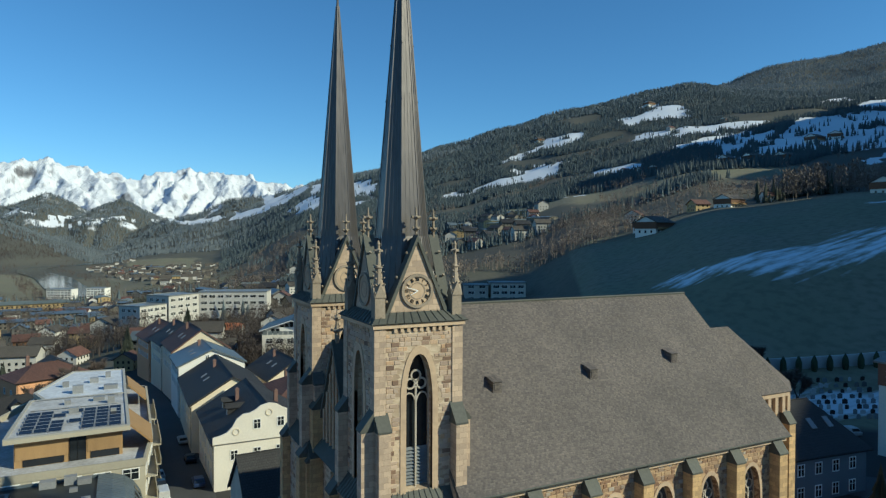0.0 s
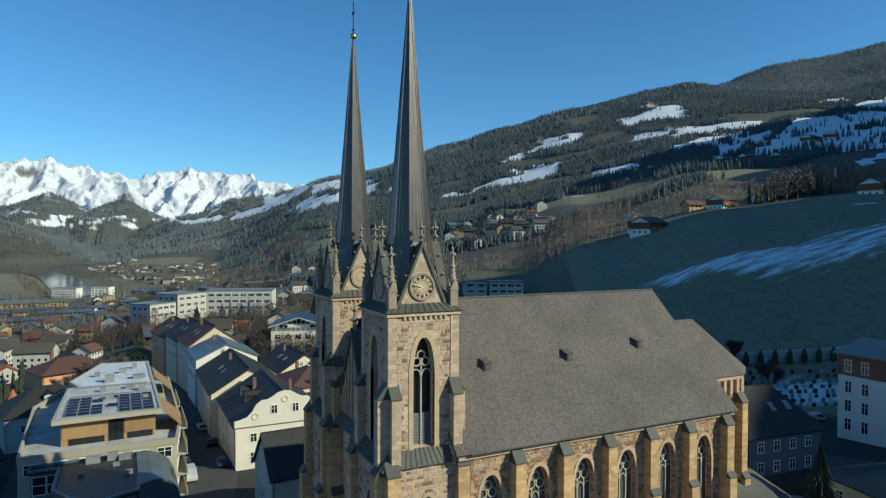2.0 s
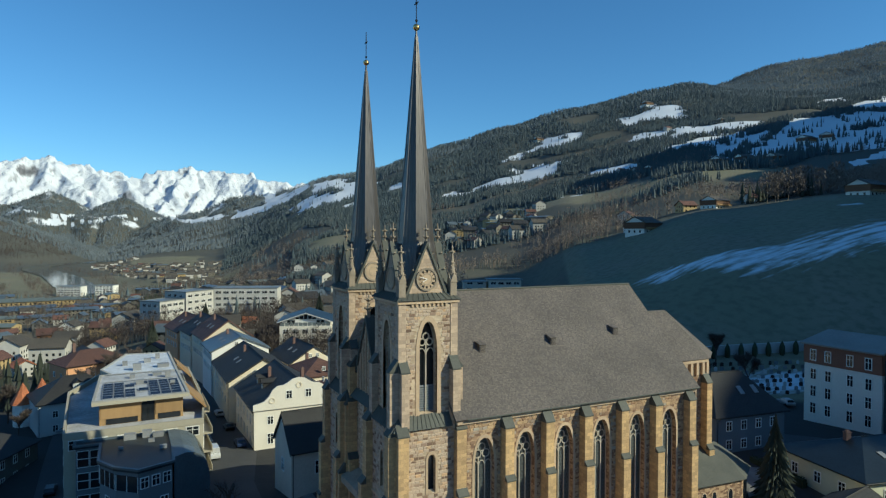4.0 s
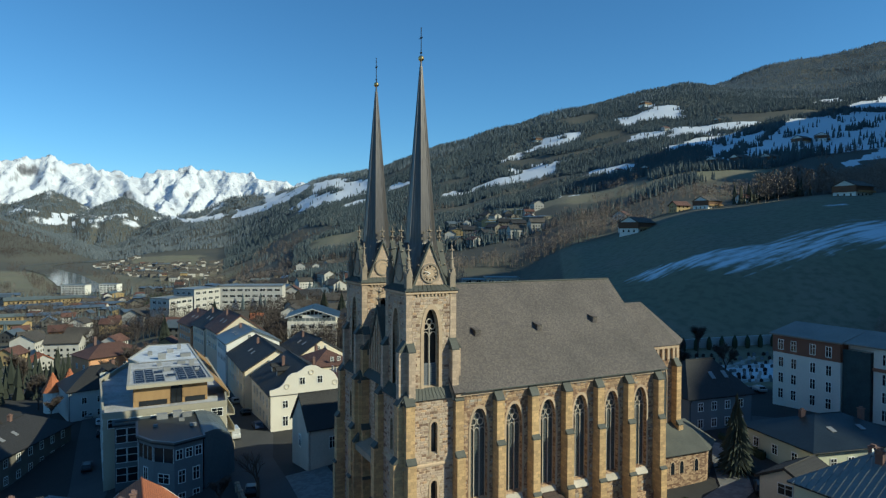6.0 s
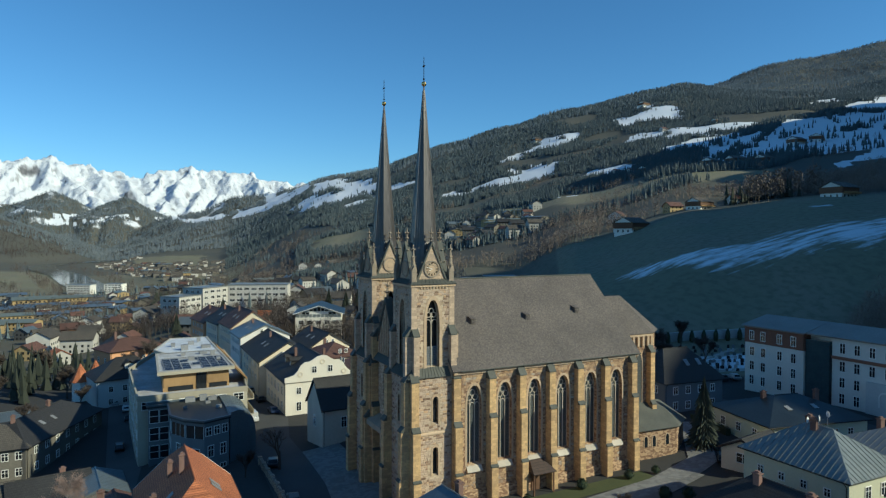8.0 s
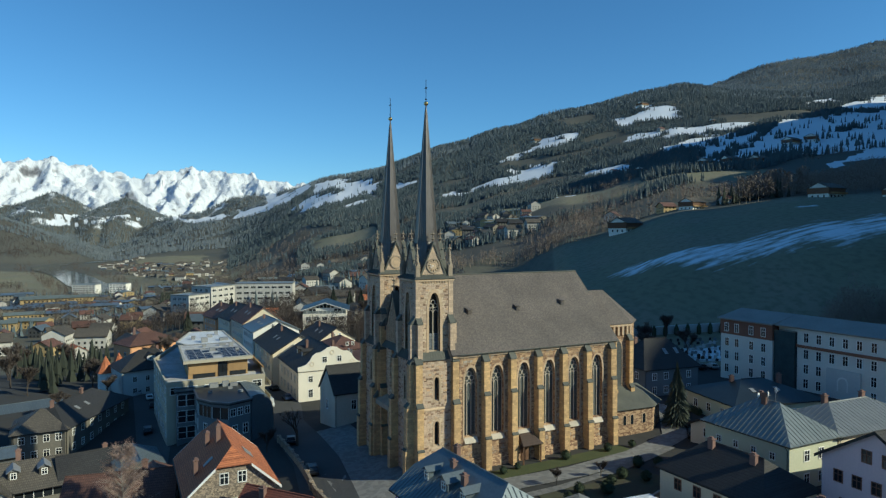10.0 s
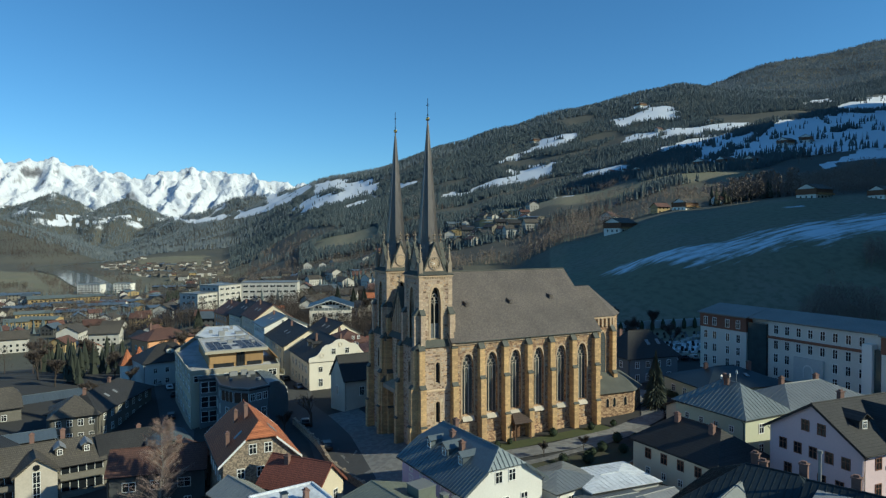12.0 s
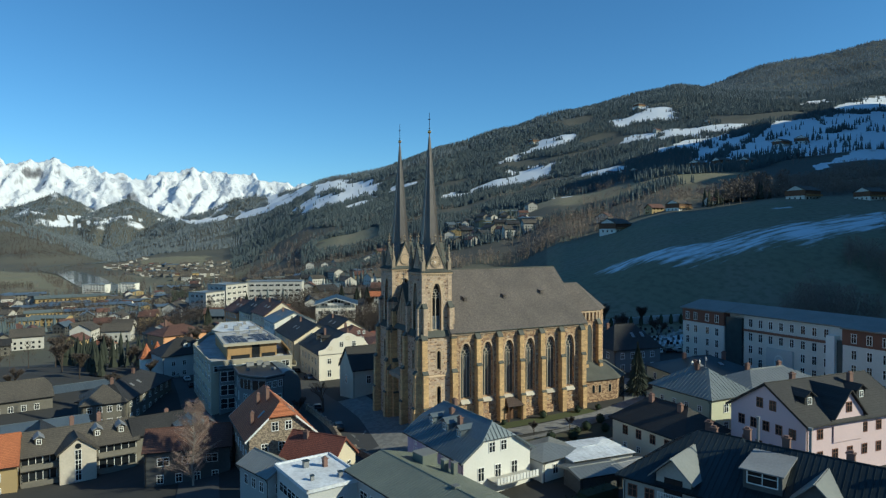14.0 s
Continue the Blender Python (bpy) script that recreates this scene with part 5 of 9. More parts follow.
# roof between the towers, behind the west gable
bm = bmesh.new()
for s in (1, -1):
    q = [(WX + 0.3, AXIS, 27.2), (NAVE_X0 + 0.5, AXIS, 27.2), (NAVE_X0 + 0.5, AXIS + s * 4.6, 18.4), (WX + 0.3, AXIS + s * 4.6, 18.4)]
    slab(bm, q if s < 0 else q[::-1], 0.1)
part("gallery_roof", bm, SPIRE, church)


# ---------- single stones of the church walls ----------
def stone_mesh(w, h, d, mat):
    """One squared stone with a slightly smaller face: x along the wall, z up, -y outwards."""
    s = 0.03
    v = [(-w / 2, 0.02, -h / 2), (w / 2, 0.02, -h / 2), (w / 2, 0.02, h / 2), (-w / 2, 0.02, h / 2), (-w / 2 + s, -d, -h / 2 + s), (w / 2 - s, -d, -h / 2 + s), (w / 2 - s, -d, h / 2 - s), (-w / 2 + s, -d, h / 2 - s)]
    me = bpy.data.meshes.new("stone")
    me.from_pydata(v, [], [(4, 5, 6, 7), (0, 1, 5, 4), (1, 2, 6, 5), (2, 3, 7, 6), (3, 0, 4, 7)])
    me.materials.append(mat)
    return me


def laid(f, a0, a1, z0, z1, course, lengths, rnd, keep):
    """Places of stones in courses over a stretch of wall: along, up, length, height."""
    z = z0
    while z < z1 - 0.12:
        h = min(course * rnd.uniform(0.78, 1.2), z1 - z)
        a = a0 - rnd.uniform(0, 0.3)
        while a < a1:
            w = rnd.choice(lengths)
            lo, hi = max(a, a0), min(a + w, a1)
            if hi - lo > 0.16 and keep(lo, hi, z, z + h):
                yield (lo + hi) / 2, z + h / 2, hi - lo - 0.018, h - 0.018
            a += w
        z += h


def clear_of(c, half, sill, spring, apex, rim):
    """True for stones that lie clear of a pointed opening and its surround."""
    line = arch_line(c, half, spring, apex)
    def test(a0, a1, z0, z1):
        if z1 < sill - 0.1 or z0 > apex + rim:
            return True
        if z0 < spring:
            reach = half + rim
        else:
            reach = max((abs(a - c) for a, z in line if z >= z0 - rim - 0.3), default=0) + rim * 0.9
        return a0 > c + reach or a1 < c - reach
    return test


def stone_field(name, f, a0, a1, z0, z1, course, lengths, seed, keep, mat, label):
    """The joined stones of a wall too far off to pick out singly."""
    rnd = random.Random(seed)
    verts, faces = [], []
    s = 0.03
    for a, z, w, h in laid(f, a0, a1, z0, z1, course, lengths, rnd, keep):
        d = rnd.uniform(0.015, 0.045)
        i = len(verts)
        verts += [f.at(a - w / 2, z - h / 2, -0.02), f.at(a + w / 2, z - h / 2, -0.02), f.at(a + w / 2, z + h / 2, -0.02), f.at(a - w / 2, z + h / 2, -0.02),
                  f.at(a - w / 2 + s, z - h / 2 + s, d), f.at(a + w / 2 - s, z - h / 2 + s, d), f.at(a + w / 2 - s, z + h / 2 - s, d), f.at(a - w / 2 + s, z + h / 2 - s, d)]
        faces += [tuple(i + q for q in p) for p in ((4, 5, 6, 7), (0, 1, 5, 4), (1, 2, 6, 5), (2, 3, 7, 6), (3, 0, 4, 7))]
    me = bpy.data.meshes.new(name)
    me.from_pydata(verts, [], faces)
    me.materials.append(mat)
    ob = new(name, me)
    ob.parent = church
    ob["label"] = label
    return tagged(ob, kind="stuff")


BELFRY = clear_of(0, 0.98, 18.5, 24.8, 27.9, 0.42)
face = Face(0, -TA, 1, 0)
sizes = {}
rnd = random.Random(77)
made = 0
for a, z, w, h in laid(face, -TA + 0.75, TA - 0.75, 18.7, 25.9, 0.31, (0.36, 0.5, 0.62, 0.75), rnd, BELFRY):
    if made >= 296:
        break
    key = (round(w * 20) / 20, round(h * 25) / 25)
    if key not in sizes:
        sizes[key] = stone_mesh(max(0.12, key[0]), max(0.1, key[1]), 0.03, TOWER_STONE)
    share("stone", sizes[key], church, Matrix.Translation(face.at(a, z, rnd.uniform(-0.012, 0.008))))
    made += 1
    last = z + h / 2
stone_field("tower_masonry", face, -TA + 0.75, TA - 0.75, last + 0.01, 29.4, 0.31, (0.36, 0.5, 0.62, 0.75), 2, BELFRY, TOWER_STONE, "pale squared stones of the tower's upper wall")
stone_field("tower_masonry", Face(-TA, 0, 0, -1), -TA + 0.75, TA - 0.75, 18.7, 29.4, 0.31, (0.36, 0.5, 0.62, 0.75), 3, BELFRY, TOWER_STONE, "pale squared stones of the tower's west side")
stone_field("tower_masonry", Face(0, 2 * AXIS - TA, 1, 0), -TA + 0.75, TA - 0.75, 18.7, 29.4, 0.31, (0.36, 0.5, 0.62, 0.75), 4, BELFRY, TOWER_STONE, "pale squared stones of the second tower")
stone_field("tower_masonry", Face(-TA, 2 * AXIS, 0, -1), -TA + 0.75, TA - 0.75, 18.7, 29.4, 0.31, (0.36, 0.5, 0.62, 0.75), 5, BELFRY, TOWER_STONE, "pale squared stones of the second tower's west side")
UPPER, LOWER = clear_of(0.15, 0.42, 10.7, 14.0, 14.6, 0.28), clear_of(0.15, 0.42, 3.6, 7.0, 7.6, 0.28)
for i, (ox, oy, ux, uy) in enumerate(((0, -TB, 1, 0), (-TB, 0, 0, -1), (-TB, 2 * AXIS, 0, -1))):
    stone_field("tower_masonry", Face(ox, oy, ux, uy), -TB + 1.1, TB - 1.1, FLOOR - 0.6, 17.2, 0.31, (0.36, 0.5, 0.65), 10 + i, lambda a0, a1, z0, z1: UPPER(a0, a1, z0, z1) and LOWER(a0, a1, z0, z1) and not 9.2 < (z0 + z1) / 2 < 9.9, TOWER_STONE, "mixed grey and brown stones of the lower tower")
OPEN = [clear_of(x, 1.18, 4.4, 12.9, 15.7, 0.3) for x in WIN_X]
stone_field("nave_masonry", south, NAVE_X0 + 1.2, NAVE_X1, FLOOR + 1.7, EAVE - 0.6, 0.33, (0.35, 0.45, 0.6, 0.75), 20, lambda a0, a1, z0, z1: all(o(a0, a1, z0, z1) for o in OPEN) and not (3.2 < z1 < 4.7 and any(abs((a0 + a1) / 2 - x) < 1.6 for x in WIN_X)), NAVE_STONE, "brown and ochre rubble stones of the nave wall")
stone_field("chancel_masonry", chs, 36.1, 44.7, 7.9, 17.4, 0.33, (0.35, 0.45, 0.6), 21, lambda a0, a1, z0, z1: all(abs((a0 + a1) / 2 - x) > 1.35 for x in (38.2, 42.0)), NAVE_STONE, "rubble stones of the chancel wall")


# ---------- houses ----------
def window_mesh(w, h, mat, name, bars=True):
    """A window in its plane: x across, z up, -y outwards. Returns the meshes of frame and pane."""
    t = 0.11
    xs, zs = [-w / 2 - t, -w / 2, -0.04, 0.04, w / 2, w / 2 + t], [-t, 0, h * 0.62, h * 0.62 + 0.06, h, h + t]
    bm = bmesh.new()
    v = [[bm.verts.new((x, -0.08, z)) for x in xs] for z in zs]
    cells = []
    for i in range(5):
        for j in range(5):
            if i in (0, 4) or j in (0, 4) or (bars and (i == 2 or j == 2)):
                cells.append(bm.faces.new((v[i][j], v[i][j + 1], v[i + 1][j + 1], v[i + 1][j])))
    back = bmesh.ops.extrude_face_region(bm, geom=cells)["geom"]
    for q in back:
        if isinstance(q, bmesh.types.BMVert):
            q.co.y = 0.02
    bmesh.ops.recalc_face_normals(bm, faces=bm.faces)
    f = bpy.data.meshes.new(name)
    bm.to_mesh(f), bm.free()
    f.materials.append(mat)
    bm = bmesh.new()
    box(bm, -w / 2, w / 2, -0.03, 0.0, 0, h)
    p = bpy.data.meshes.new("pane")
    bm.to_mesh(p), bm.free()
    p.materials.append(GLASS)
    return f, p


WIN = {"std": window_mesh(1.0, 1.4, PAINT_WHITE, "window"), "small": window_mesh(0.7, 0.9, PAINT_WHITE, "window"), "wide": window_mesh(1.9, 1.4, PAINT_WHITE, "window"),
       "tall": window_mesh(1.0, 1.9, PAINT_WHITE, "window"), "dark": window_mesh(1.0, 1.35, PAINT_BROWN, "window"), "strip": window_mesh(3.0, 1.3, PAINT_WHITE, "window")}


def put_window(house, kind, x, y, z, turn):
    f, p = WIN[kind]
    w = share("window", f, house, pose(x, y, z, 0, 0, turn))
    share("pane", p, w, Matrix())
    return w


def row_windows(house, side, n, z, kind, L, W, span=0.8, shift=0.0):
    """n windows in a row on a side: s, n (long sides), w, e (ends)."""
    for i in range(n):
        t = ((i + 0.5) / n - 0.5) * span
        if side == "s":
            put_window(house, kind, t * L + shift, -W / 2, z, 0)
        elif side == "n":
            put_window(house, kind, t * L + shift, W / 2, z, 180)
        elif side == "e":
            put_window(house, kind, L / 2, t * W + shift, z, 90)
        else:
            put_window(house, kind, -L / 2, t * W + shift, z, -90)


def roof_slabs(L, W, ze, rise, style, over=0.6, thick=0.22, hip=None):
    """The slopes of a roof with its ridge along x, as polygons."""
    x, y = L / 2 + over * 0.7, W / 2 + over
    k = rise / (W / 2)
    lo, hi = ze - over * k, ze + rise
    if style == "gable":
        return [[(-x, -y, lo), (x, -y, lo), (x, 0, hi), (-x, 0, hi)], [(x, y, lo), (-x, y, lo), (-x, 0, hi), (x, 0, hi)]]
    if style == "halfhip":
        h = (hip or 0.45) * rise
        c = x - h * 0.9
        s = y * h / (hi - lo)
        return [[(-x, -y, lo), (x, -y, lo), (x, -s, hi - h), (c, 0, hi), (-c, 0, hi), (-x, -s, hi - h)],
                [(x, y, lo), (-x, y, lo), (-x, s, hi - h), (-c, 0, hi), (c, 0, hi), (x, s, hi - h)],
                [(x, -s, hi - h), (x, s, hi - h), (c, 0, hi)], [(-x, s, hi - h), (-x, -s, hi - h), (-c, 0, hi)]]
    x = L / 2 + over
    c = max(0.05, x - (hip or 1.0) * y)
    return [[(-x, -y, lo), (x, -y, lo), (c, 0, hi), (-c, 0, hi)], [(x, y, lo), (-x, y, lo), (-c, 0, hi), (c, 0, hi)],
            [(x, -y, lo), (x, y, lo), (c, 0, hi)], [(-x, y, lo), (-x, -y, lo), (-c, 0, hi)]]


def house(label, x, y, turn, L, W, zg, ze, rise, style, wall, roof, rows=(), chimneys=(), dormers=(), over=0.6, hip=None, seams=0.0, name="house", group="houses of the town", skylights=()):
    """A house: ridge along its own x, walls from zg to ze, and windows as rows of (side, count, height over the ground, kind)."""
    h = thing(name, label, "house" if name == "house" else name.replace("_", " "), pose(x, y, zg, 0, 0, turn), group)
    e = ze - zg
    a, b = L / 2, W / 2
    bm = bmesh.new()
    box(bm, -a, a, -b, b, -2.5, e)
    if style in ("gable", "halfhip"):
        top = e + rise if style == "gable" else e + rise * (1 - (hip or 0.45))
        s = 0 if style == "gable" else b * (hip or 0.45)
        for sx in (-1, 1):
            q = [(-b, e - 0.01), (b, e - 0.01), (s, top - 0.12), (-s, top - 0.12)] if s else [(-b, e - 0.01), (b, e - 0.01), (0, top - 0.12)]
            n = len(q)
            f = [tuple(range(n)), tuple(range(2 * n - 1, n - 1, -1))] + [(i, n + i, n + (i + 1) % n, (i + 1) % n) for i in range(n)]
            solid(bm, [(sx * a, p, z) for p, z in q] + [(sx * (a - 0.3), p, z) for p, z in q], f)
    w = part("wall", bm, wall, h)
    if style == "flat":
        bm = bmesh.new()
        box(bm, -a - over, a + over, -b - over, b + over, e, e + 0.25)
        for x0, x1, y0, y1 in ((-a - over, a + over, -b - over, -b - over + 0.25), (-a - over, a + over, b + over - 0.25, b + over), (-a - over, -a - over + 0.25, -b - over, b + over), (a + over - 0.25, a + over, -b - over, b + over)):
            box(bm, x0, x1, y0, y1, e + 0.25, e + 0.5)
        part("roof", bm, roof, h)
    else:
        bm = bmesh.new()
        polys = roof_slabs(L, W, e, rise, style, over, hip=hip)
        for q in polys:
            slab(bm, [(p[0], p[1], p[2] + 0.2) for p in q], 0.22)
        r = part("roof", bm, roof, h)
        if seams:
            bm = bmesh.new()
            for q in polys:
                p0, p1, tip = Vector(q[0]), Vector(q[1]), Vector(q[2])
                edge = (p1 - p0)
                nrm = edge.cross(tip - p0).normalized()
                upw = nrm.cross(edge.normalized())
                n = max(2, int(edge.length / seams))
                run = (tip - p0).dot(upw)
                u = edge.normalized()
                ts = [(Vector(v) - p0).dot(u) for v in q[2:]]
                for i in range(1, n):
                    t = edge.length * i / n
                    left, right = min(ts), max(ts)
                    k = 1.0
                    if t < left:
                        k = t / left
                    elif t > right:
                        k = (edge.length - t) / max(1e-3, edge.length - right)
                    s = p0 + u * t + nrm * 0.2
                    bar(bm, s, s + upw * run * k * 0.99, 0.04, 4)
            part("seam", bm, roof, r)
    if style != "flat":
        lo = min(p[2] for q in polys for p in q) + 0.2
        ys, xs = max(p[1] for q in polys for p in q), max(p[0] for q in polys for p in q)
        top = e + rise
        run = [p[0] for q in polys for p in q if abs(p[2] - top) < 0.01]
        if max(run) - min(run) > 1:
            bm = bmesh.new()
            bar(bm, (min(run), 0, top + 0.2), (max(run), 0, top + 0.2), 0.11, 6)
            part("ridge_cap", bm, roof, h)
        for sy in (-1, 1):
            bm = bmesh.new()
            bar(bm, (-xs + 0.1, sy * (ys + 0.05), lo - 0.12), (xs - 0.1, sy * (ys + 0.05), lo - 0.12), 0.085, 6)
            g = part("gutter", bm, IRON, h)
            bm = bmesh.new()
            bar(bm, (-a + 0.25, sy * (ys + 0.02), lo - 0.18), (-a + 0.25, sy * (b + 0.1), lo - 0.75), 0.05, 5)
            bar(bm, (-a + 0.25, sy * (b + 0.1), lo - 0.75), (-a + 0.25, sy * (b + 0.1), -0.5), 0.05, 5)
            part("downpipe", bm, IRON, g)
    if style in ("gable", "halfhip"):
        for q in polys[:2]:
            for sx in (-1, 1):
                edge = sorted((p for p in q if abs(p[0] - sx * xs) < 0.01), key=lambda p: p[2])
                if len(edge) == 2:
                    (xa, ya, za), (xb, yb, zb) = edge
                    bm = bmesh.new()
                    o = sx * 0.04
                    solid(bm, [(xa - o, ya, za + 0.24), (xb - o, yb, zb + 0.24), (xb - o, yb, zb - 0.16), (xa - o, ya, za - 0.16), (xa + o, ya, za + 0.24), (xb + o, yb, zb + 0.24), (xb + o, yb, zb - 0.16), (xa + o, ya, za - 0.16)],
                          [(0, 1, 2, 3), (7, 6, 5, 4), (0, 4, 5, 1), (3, 2, 6, 7), (0, 3, 7, 4), (1, 5, 6, 2)])
                    part("bargeboard", bm, PAINT_WHITE if wall is FIELDSTONE else roof, h)
    for cx, cy, top in chimneys:
        bm = bmesh.new()
        z0 = e - 0.2 if style == "flat" else e + rise * max(0, 1 - abs(cy) / b) - 0.6
        box(bm, cx - 0.4, cx + 0.4, cy - 0.3, cy + 0.3, z0, e + top)
        box(bm, cx - 0.5, cx + 0.5, cy - 0.4, cy + 0.4, e + top, e + top + 0.12)
        box(bm, cx - 0.25, cx + 0.25, cy - 0.18, cy + 0.18, e + top + 0.12, e + top + 0.35)
        part("chimney", bm, BRICK, h, "brick chimney with a cover slab")
    for dx, side, dw, mat in dormers:
        sy = -1 if side == "s" else 1
        yf = sy * b * 0.62
        zf = e + rise * 0.38
        hh = 1.5
        bm = bmesh.new()
        yb = sy * b * 0.05
        box(bm, dx - dw / 2, dx + dw / 2, min(yf, yb), max(yf, yb), zf - 0.5, zf + hh)
        d = part("dormer", bm, wall if dw > 2.1 else roof, h)
        bm = bmesh.new()
        zt = zf + hh + dw * 0.38
        y0, y1 = yf + sy * 0.35, yb
        for s in (-1, 1):
            q = [(dx + s * (dw / 2 + 0.3), y0, zf + hh - 0.15), (dx + s * (dw / 2 + 0.3), y1, zf + hh - 0.15), (dx, y1, zt), (dx, y0, zt)]
            slab(bm, q if s * sy < 0 else q[::-1], 0.1)
        q = [(dx - dw / 2, yf + sy * 0.02, zf + hh), (dx + dw / 2, yf + sy * 0.02, zf + hh), (dx, yf + sy * 0.02, zt - 0.15)]
        solid(bm, q + [(p[0], p[1] - sy * 0.15, p[2]) for p in q], [(0, 1, 2), (5, 4, 3)])
        part("roof", bm, mat, d)
        f, p = WIN["small"]
        wn = share("window", f, d, pose(dx, yf, zf + 0.25, 0, 0, 0 if sy < 0 else 180))
        share("pane", p, wn, Matrix())
    for side, n, z, kind, *rest in rows:
        row_windows(h, side, n, z, kind, L, W, *rest)
    for cx, side in skylights:
        sy = -1 if side == "s" else 1
        k = rise / b
        yy = sy * b * 0.5
        zz = e + rise * 0.5 + 0.24
        bm = bmesh.new()
        slab(bm, [(cx - 0.45, yy - 0.6, zz + sy * 0.6 * k), (cx + 0.45, yy - 0.6, zz + sy * 0.6 * k), (cx + 0.45, yy + 0.6, zz - sy * 0.6 * k), (cx - 0.45, yy + 0.6, zz - sy * 0.6 * k)], -0.08)
        part("skylight", bm, ZINC, h)
    return h


# lilac and white house with a blue-grey sheet roof, before the church
A = house("lilac and white house with a blue-grey standing-seam roof", -6.1, -26.6, 95, 17.0, 12.4, -1.0, 4.7, 4.2, "halfhip", WHITE, SHEET_BLUE,
          [("w", 2, 6.0, "std", 0.35), ("w", 3, 2.0, "tall", 0.75), ("n", 5, 1.6, "tall", 0.85), ("n", 5, 4.1, "small", 0.85), ("s", 5, 1.6, "tall", 0.85)],
          [(2.5, 1.2, 4.2), (-1.5, 2.2, 3.9), (6.0, -1.6, 4.6)], [(0.5, "n", 1.8, SHEET_BLUE), (-3.6, "n", 1.2, SHEET_BLUE), (4.6, "n", 1.0, SHEET_BLUE)], 0.7, 0.5, 0.62)
bm = bmesh.new()
box(bm, -8.5 + 0.02, 8.5 - 0.02, 6.2, 6.24, -2, 5.6)
part("lilac_side", bm, LILAC, A, "lilac painted side wall")
bm = bmesh.new()
box(bm, -11.5, -8.5, -5.5, 2.0, 2.0, 2.15)
bal = part("terrace", bm, CONCRETE, A)
for i in range(13):
    bm = bmesh.new()
    t = -5.4 + i * 0.6
    box(bm, -11.5, -11.4, t, t + 0.45, 2.15, 3.05)
    part("balustrade", bm, PAINT_WHITE, bal)
house("low white outbuilding with a grey sheet roof beside the garden", 6.0, -31.5, 8, 9, 8, -0.8, 2.4, 0.9, "hip", WHITE, SHEET_GREY, [("s", 2, 0.9, "std")], over=0.5, seams=0.7)
house("flat garage with a snow-dusted sheet roof by the garden", 12.5, -34.5, -5, 11, 8, -0.8, 2.3, 0.35, "hip", GREY, SNOW, [("s", 2, 0.8, "small")], over=0.4, seams=0.8)
house("small shed with a weathered mono roof", 8.0, -40.5, -5, 7, 4.5, -0.8, 1.9, 0.4, "gable", DIM_GREY, SHEET_GREY, over=0.9, seams=0.6)
house("lean-to canopy with a light sheet roof", 14.5, -41.5, 2, 6.5, 4.0, -0.8, 1.6, 0.5, "gable", DIM_GREY, ZINC, over=0.6, seams=0.6)

house("long cream house with a dark tiled roof", 28.0, -36.4, 92, 15.6, 10.6, -0.2, 5.2, 3.4, "hip", CREAM, TILE_DARK,
      [("n", 4, 3.0, "dark", 0.8), ("n", 4, 0.6, "small", 0.8), ("w", 2, 3.0, "std", 0.6), ("w", 2, 0.7, "std", 0.6)], [(3.0, 0.8, 4.2), (-3.5, 1.0, 4.0)], hip=0.7)
house("square cream house with a pale sheet hip roof", 41.4, -31.4, 90, 14.0, 10.4, 1.6, 8.8, 3.6, "hip", GREENISH, SHEET_PALE,
      [("n", 4, 4.4, "small", 0.85), ("n", 4, 1.6, "small", 0.85), ("w", 2, 4.4, "std", 0.6), ("w", 2, 1.2, "std", 0.6)], [(0.3, 0.6, 4.6), (1.6, -0.4, 4.5)], seams=0.75, hip=1.0)
for dx, dy, dz, aim in ((-0.5, -0.5, 13.4, 40), (0.7, -0.9, 13.9, 60), (-1.1, 0.6, 13.0, 20)):
    t = thing("satellite_dish", "small white satellite dish on a chimney", "satellite dish", pose(41.0 + dx, -31.4 + dy, dz, 0, 0, aim), "satellite dishes")
    bm = bmesh.new()
    rings = [[bm.verts.new((0.42 * r * math.cos(a * math.pi / 6), -0.14 * (1 - r * r), 0.42 * r * math.sin(a * math.pi / 6) + 0.35)) for a in range(12)] for r in (0.25, 0.6, 1.0)]
    for p, q in zip(rings, rings[1:]):
        for a in range(12):
            bm.faces.new((p[a], p[(a + 1) % 12], q[(a + 1) % 12], q[a]))
    bm.faces.new(rings[0])
    extra = bmesh.ops.extrude_face_region(bm, geom=bm.faces[:])["geom"]
    for v in extra:
        if isinstance(v, bmesh.types.BMVert):
            v.co.y += 0.03
    part("reflector", bm, PAINT_WHITE, t)
    bm = bmesh.new()
    bar(bm, (0, 0.05, -1.2), (0, 0.05, 0.4), 0.035, 6)
    part("mast", bm, ZINC, t)
    bm = bmesh.new()
    bar(bm, (0, 0.0, 0.0), (0, -0.5, 0.3), 0.02, 5)
    part("feed_arm", bm, ZINC, t)
house("cream rear wing with a grey sheet roof", 57.0, -33.5, -3, 20, 11, 1.8, 8.6, 2.6, "hip", CREAM, SHEET_GREY, [("s", 5, 4.4, "std")], [(-4, 1, 3.6), (4, 0.5, 3.5)], seams=0.8)
D = house("pale pink house with a dark gabled roof", 44.0, -52.2, -4, 22.0, 13.6, 2.6, 10.0, 4.4, "gable", PINK, TILE_DARK,
          [("w", 2, 8.0, "dark", 0.35), ("w", 5, 4.6, "dark", 0.85), ("w", 4, 1.3, "dark", 0.75), ("s", 6, 4.9, "dark", 0.88), ("s", 6, 1.6, "dark", 0.88)], [(-3, 2.0, 4.9), (5, -2, 5.1)], [(-7.0, "s", 2.0, TILE_DARK), (4.5, "s", 2.0, TILE_DARK)], 0.7)
CGX = -2.2
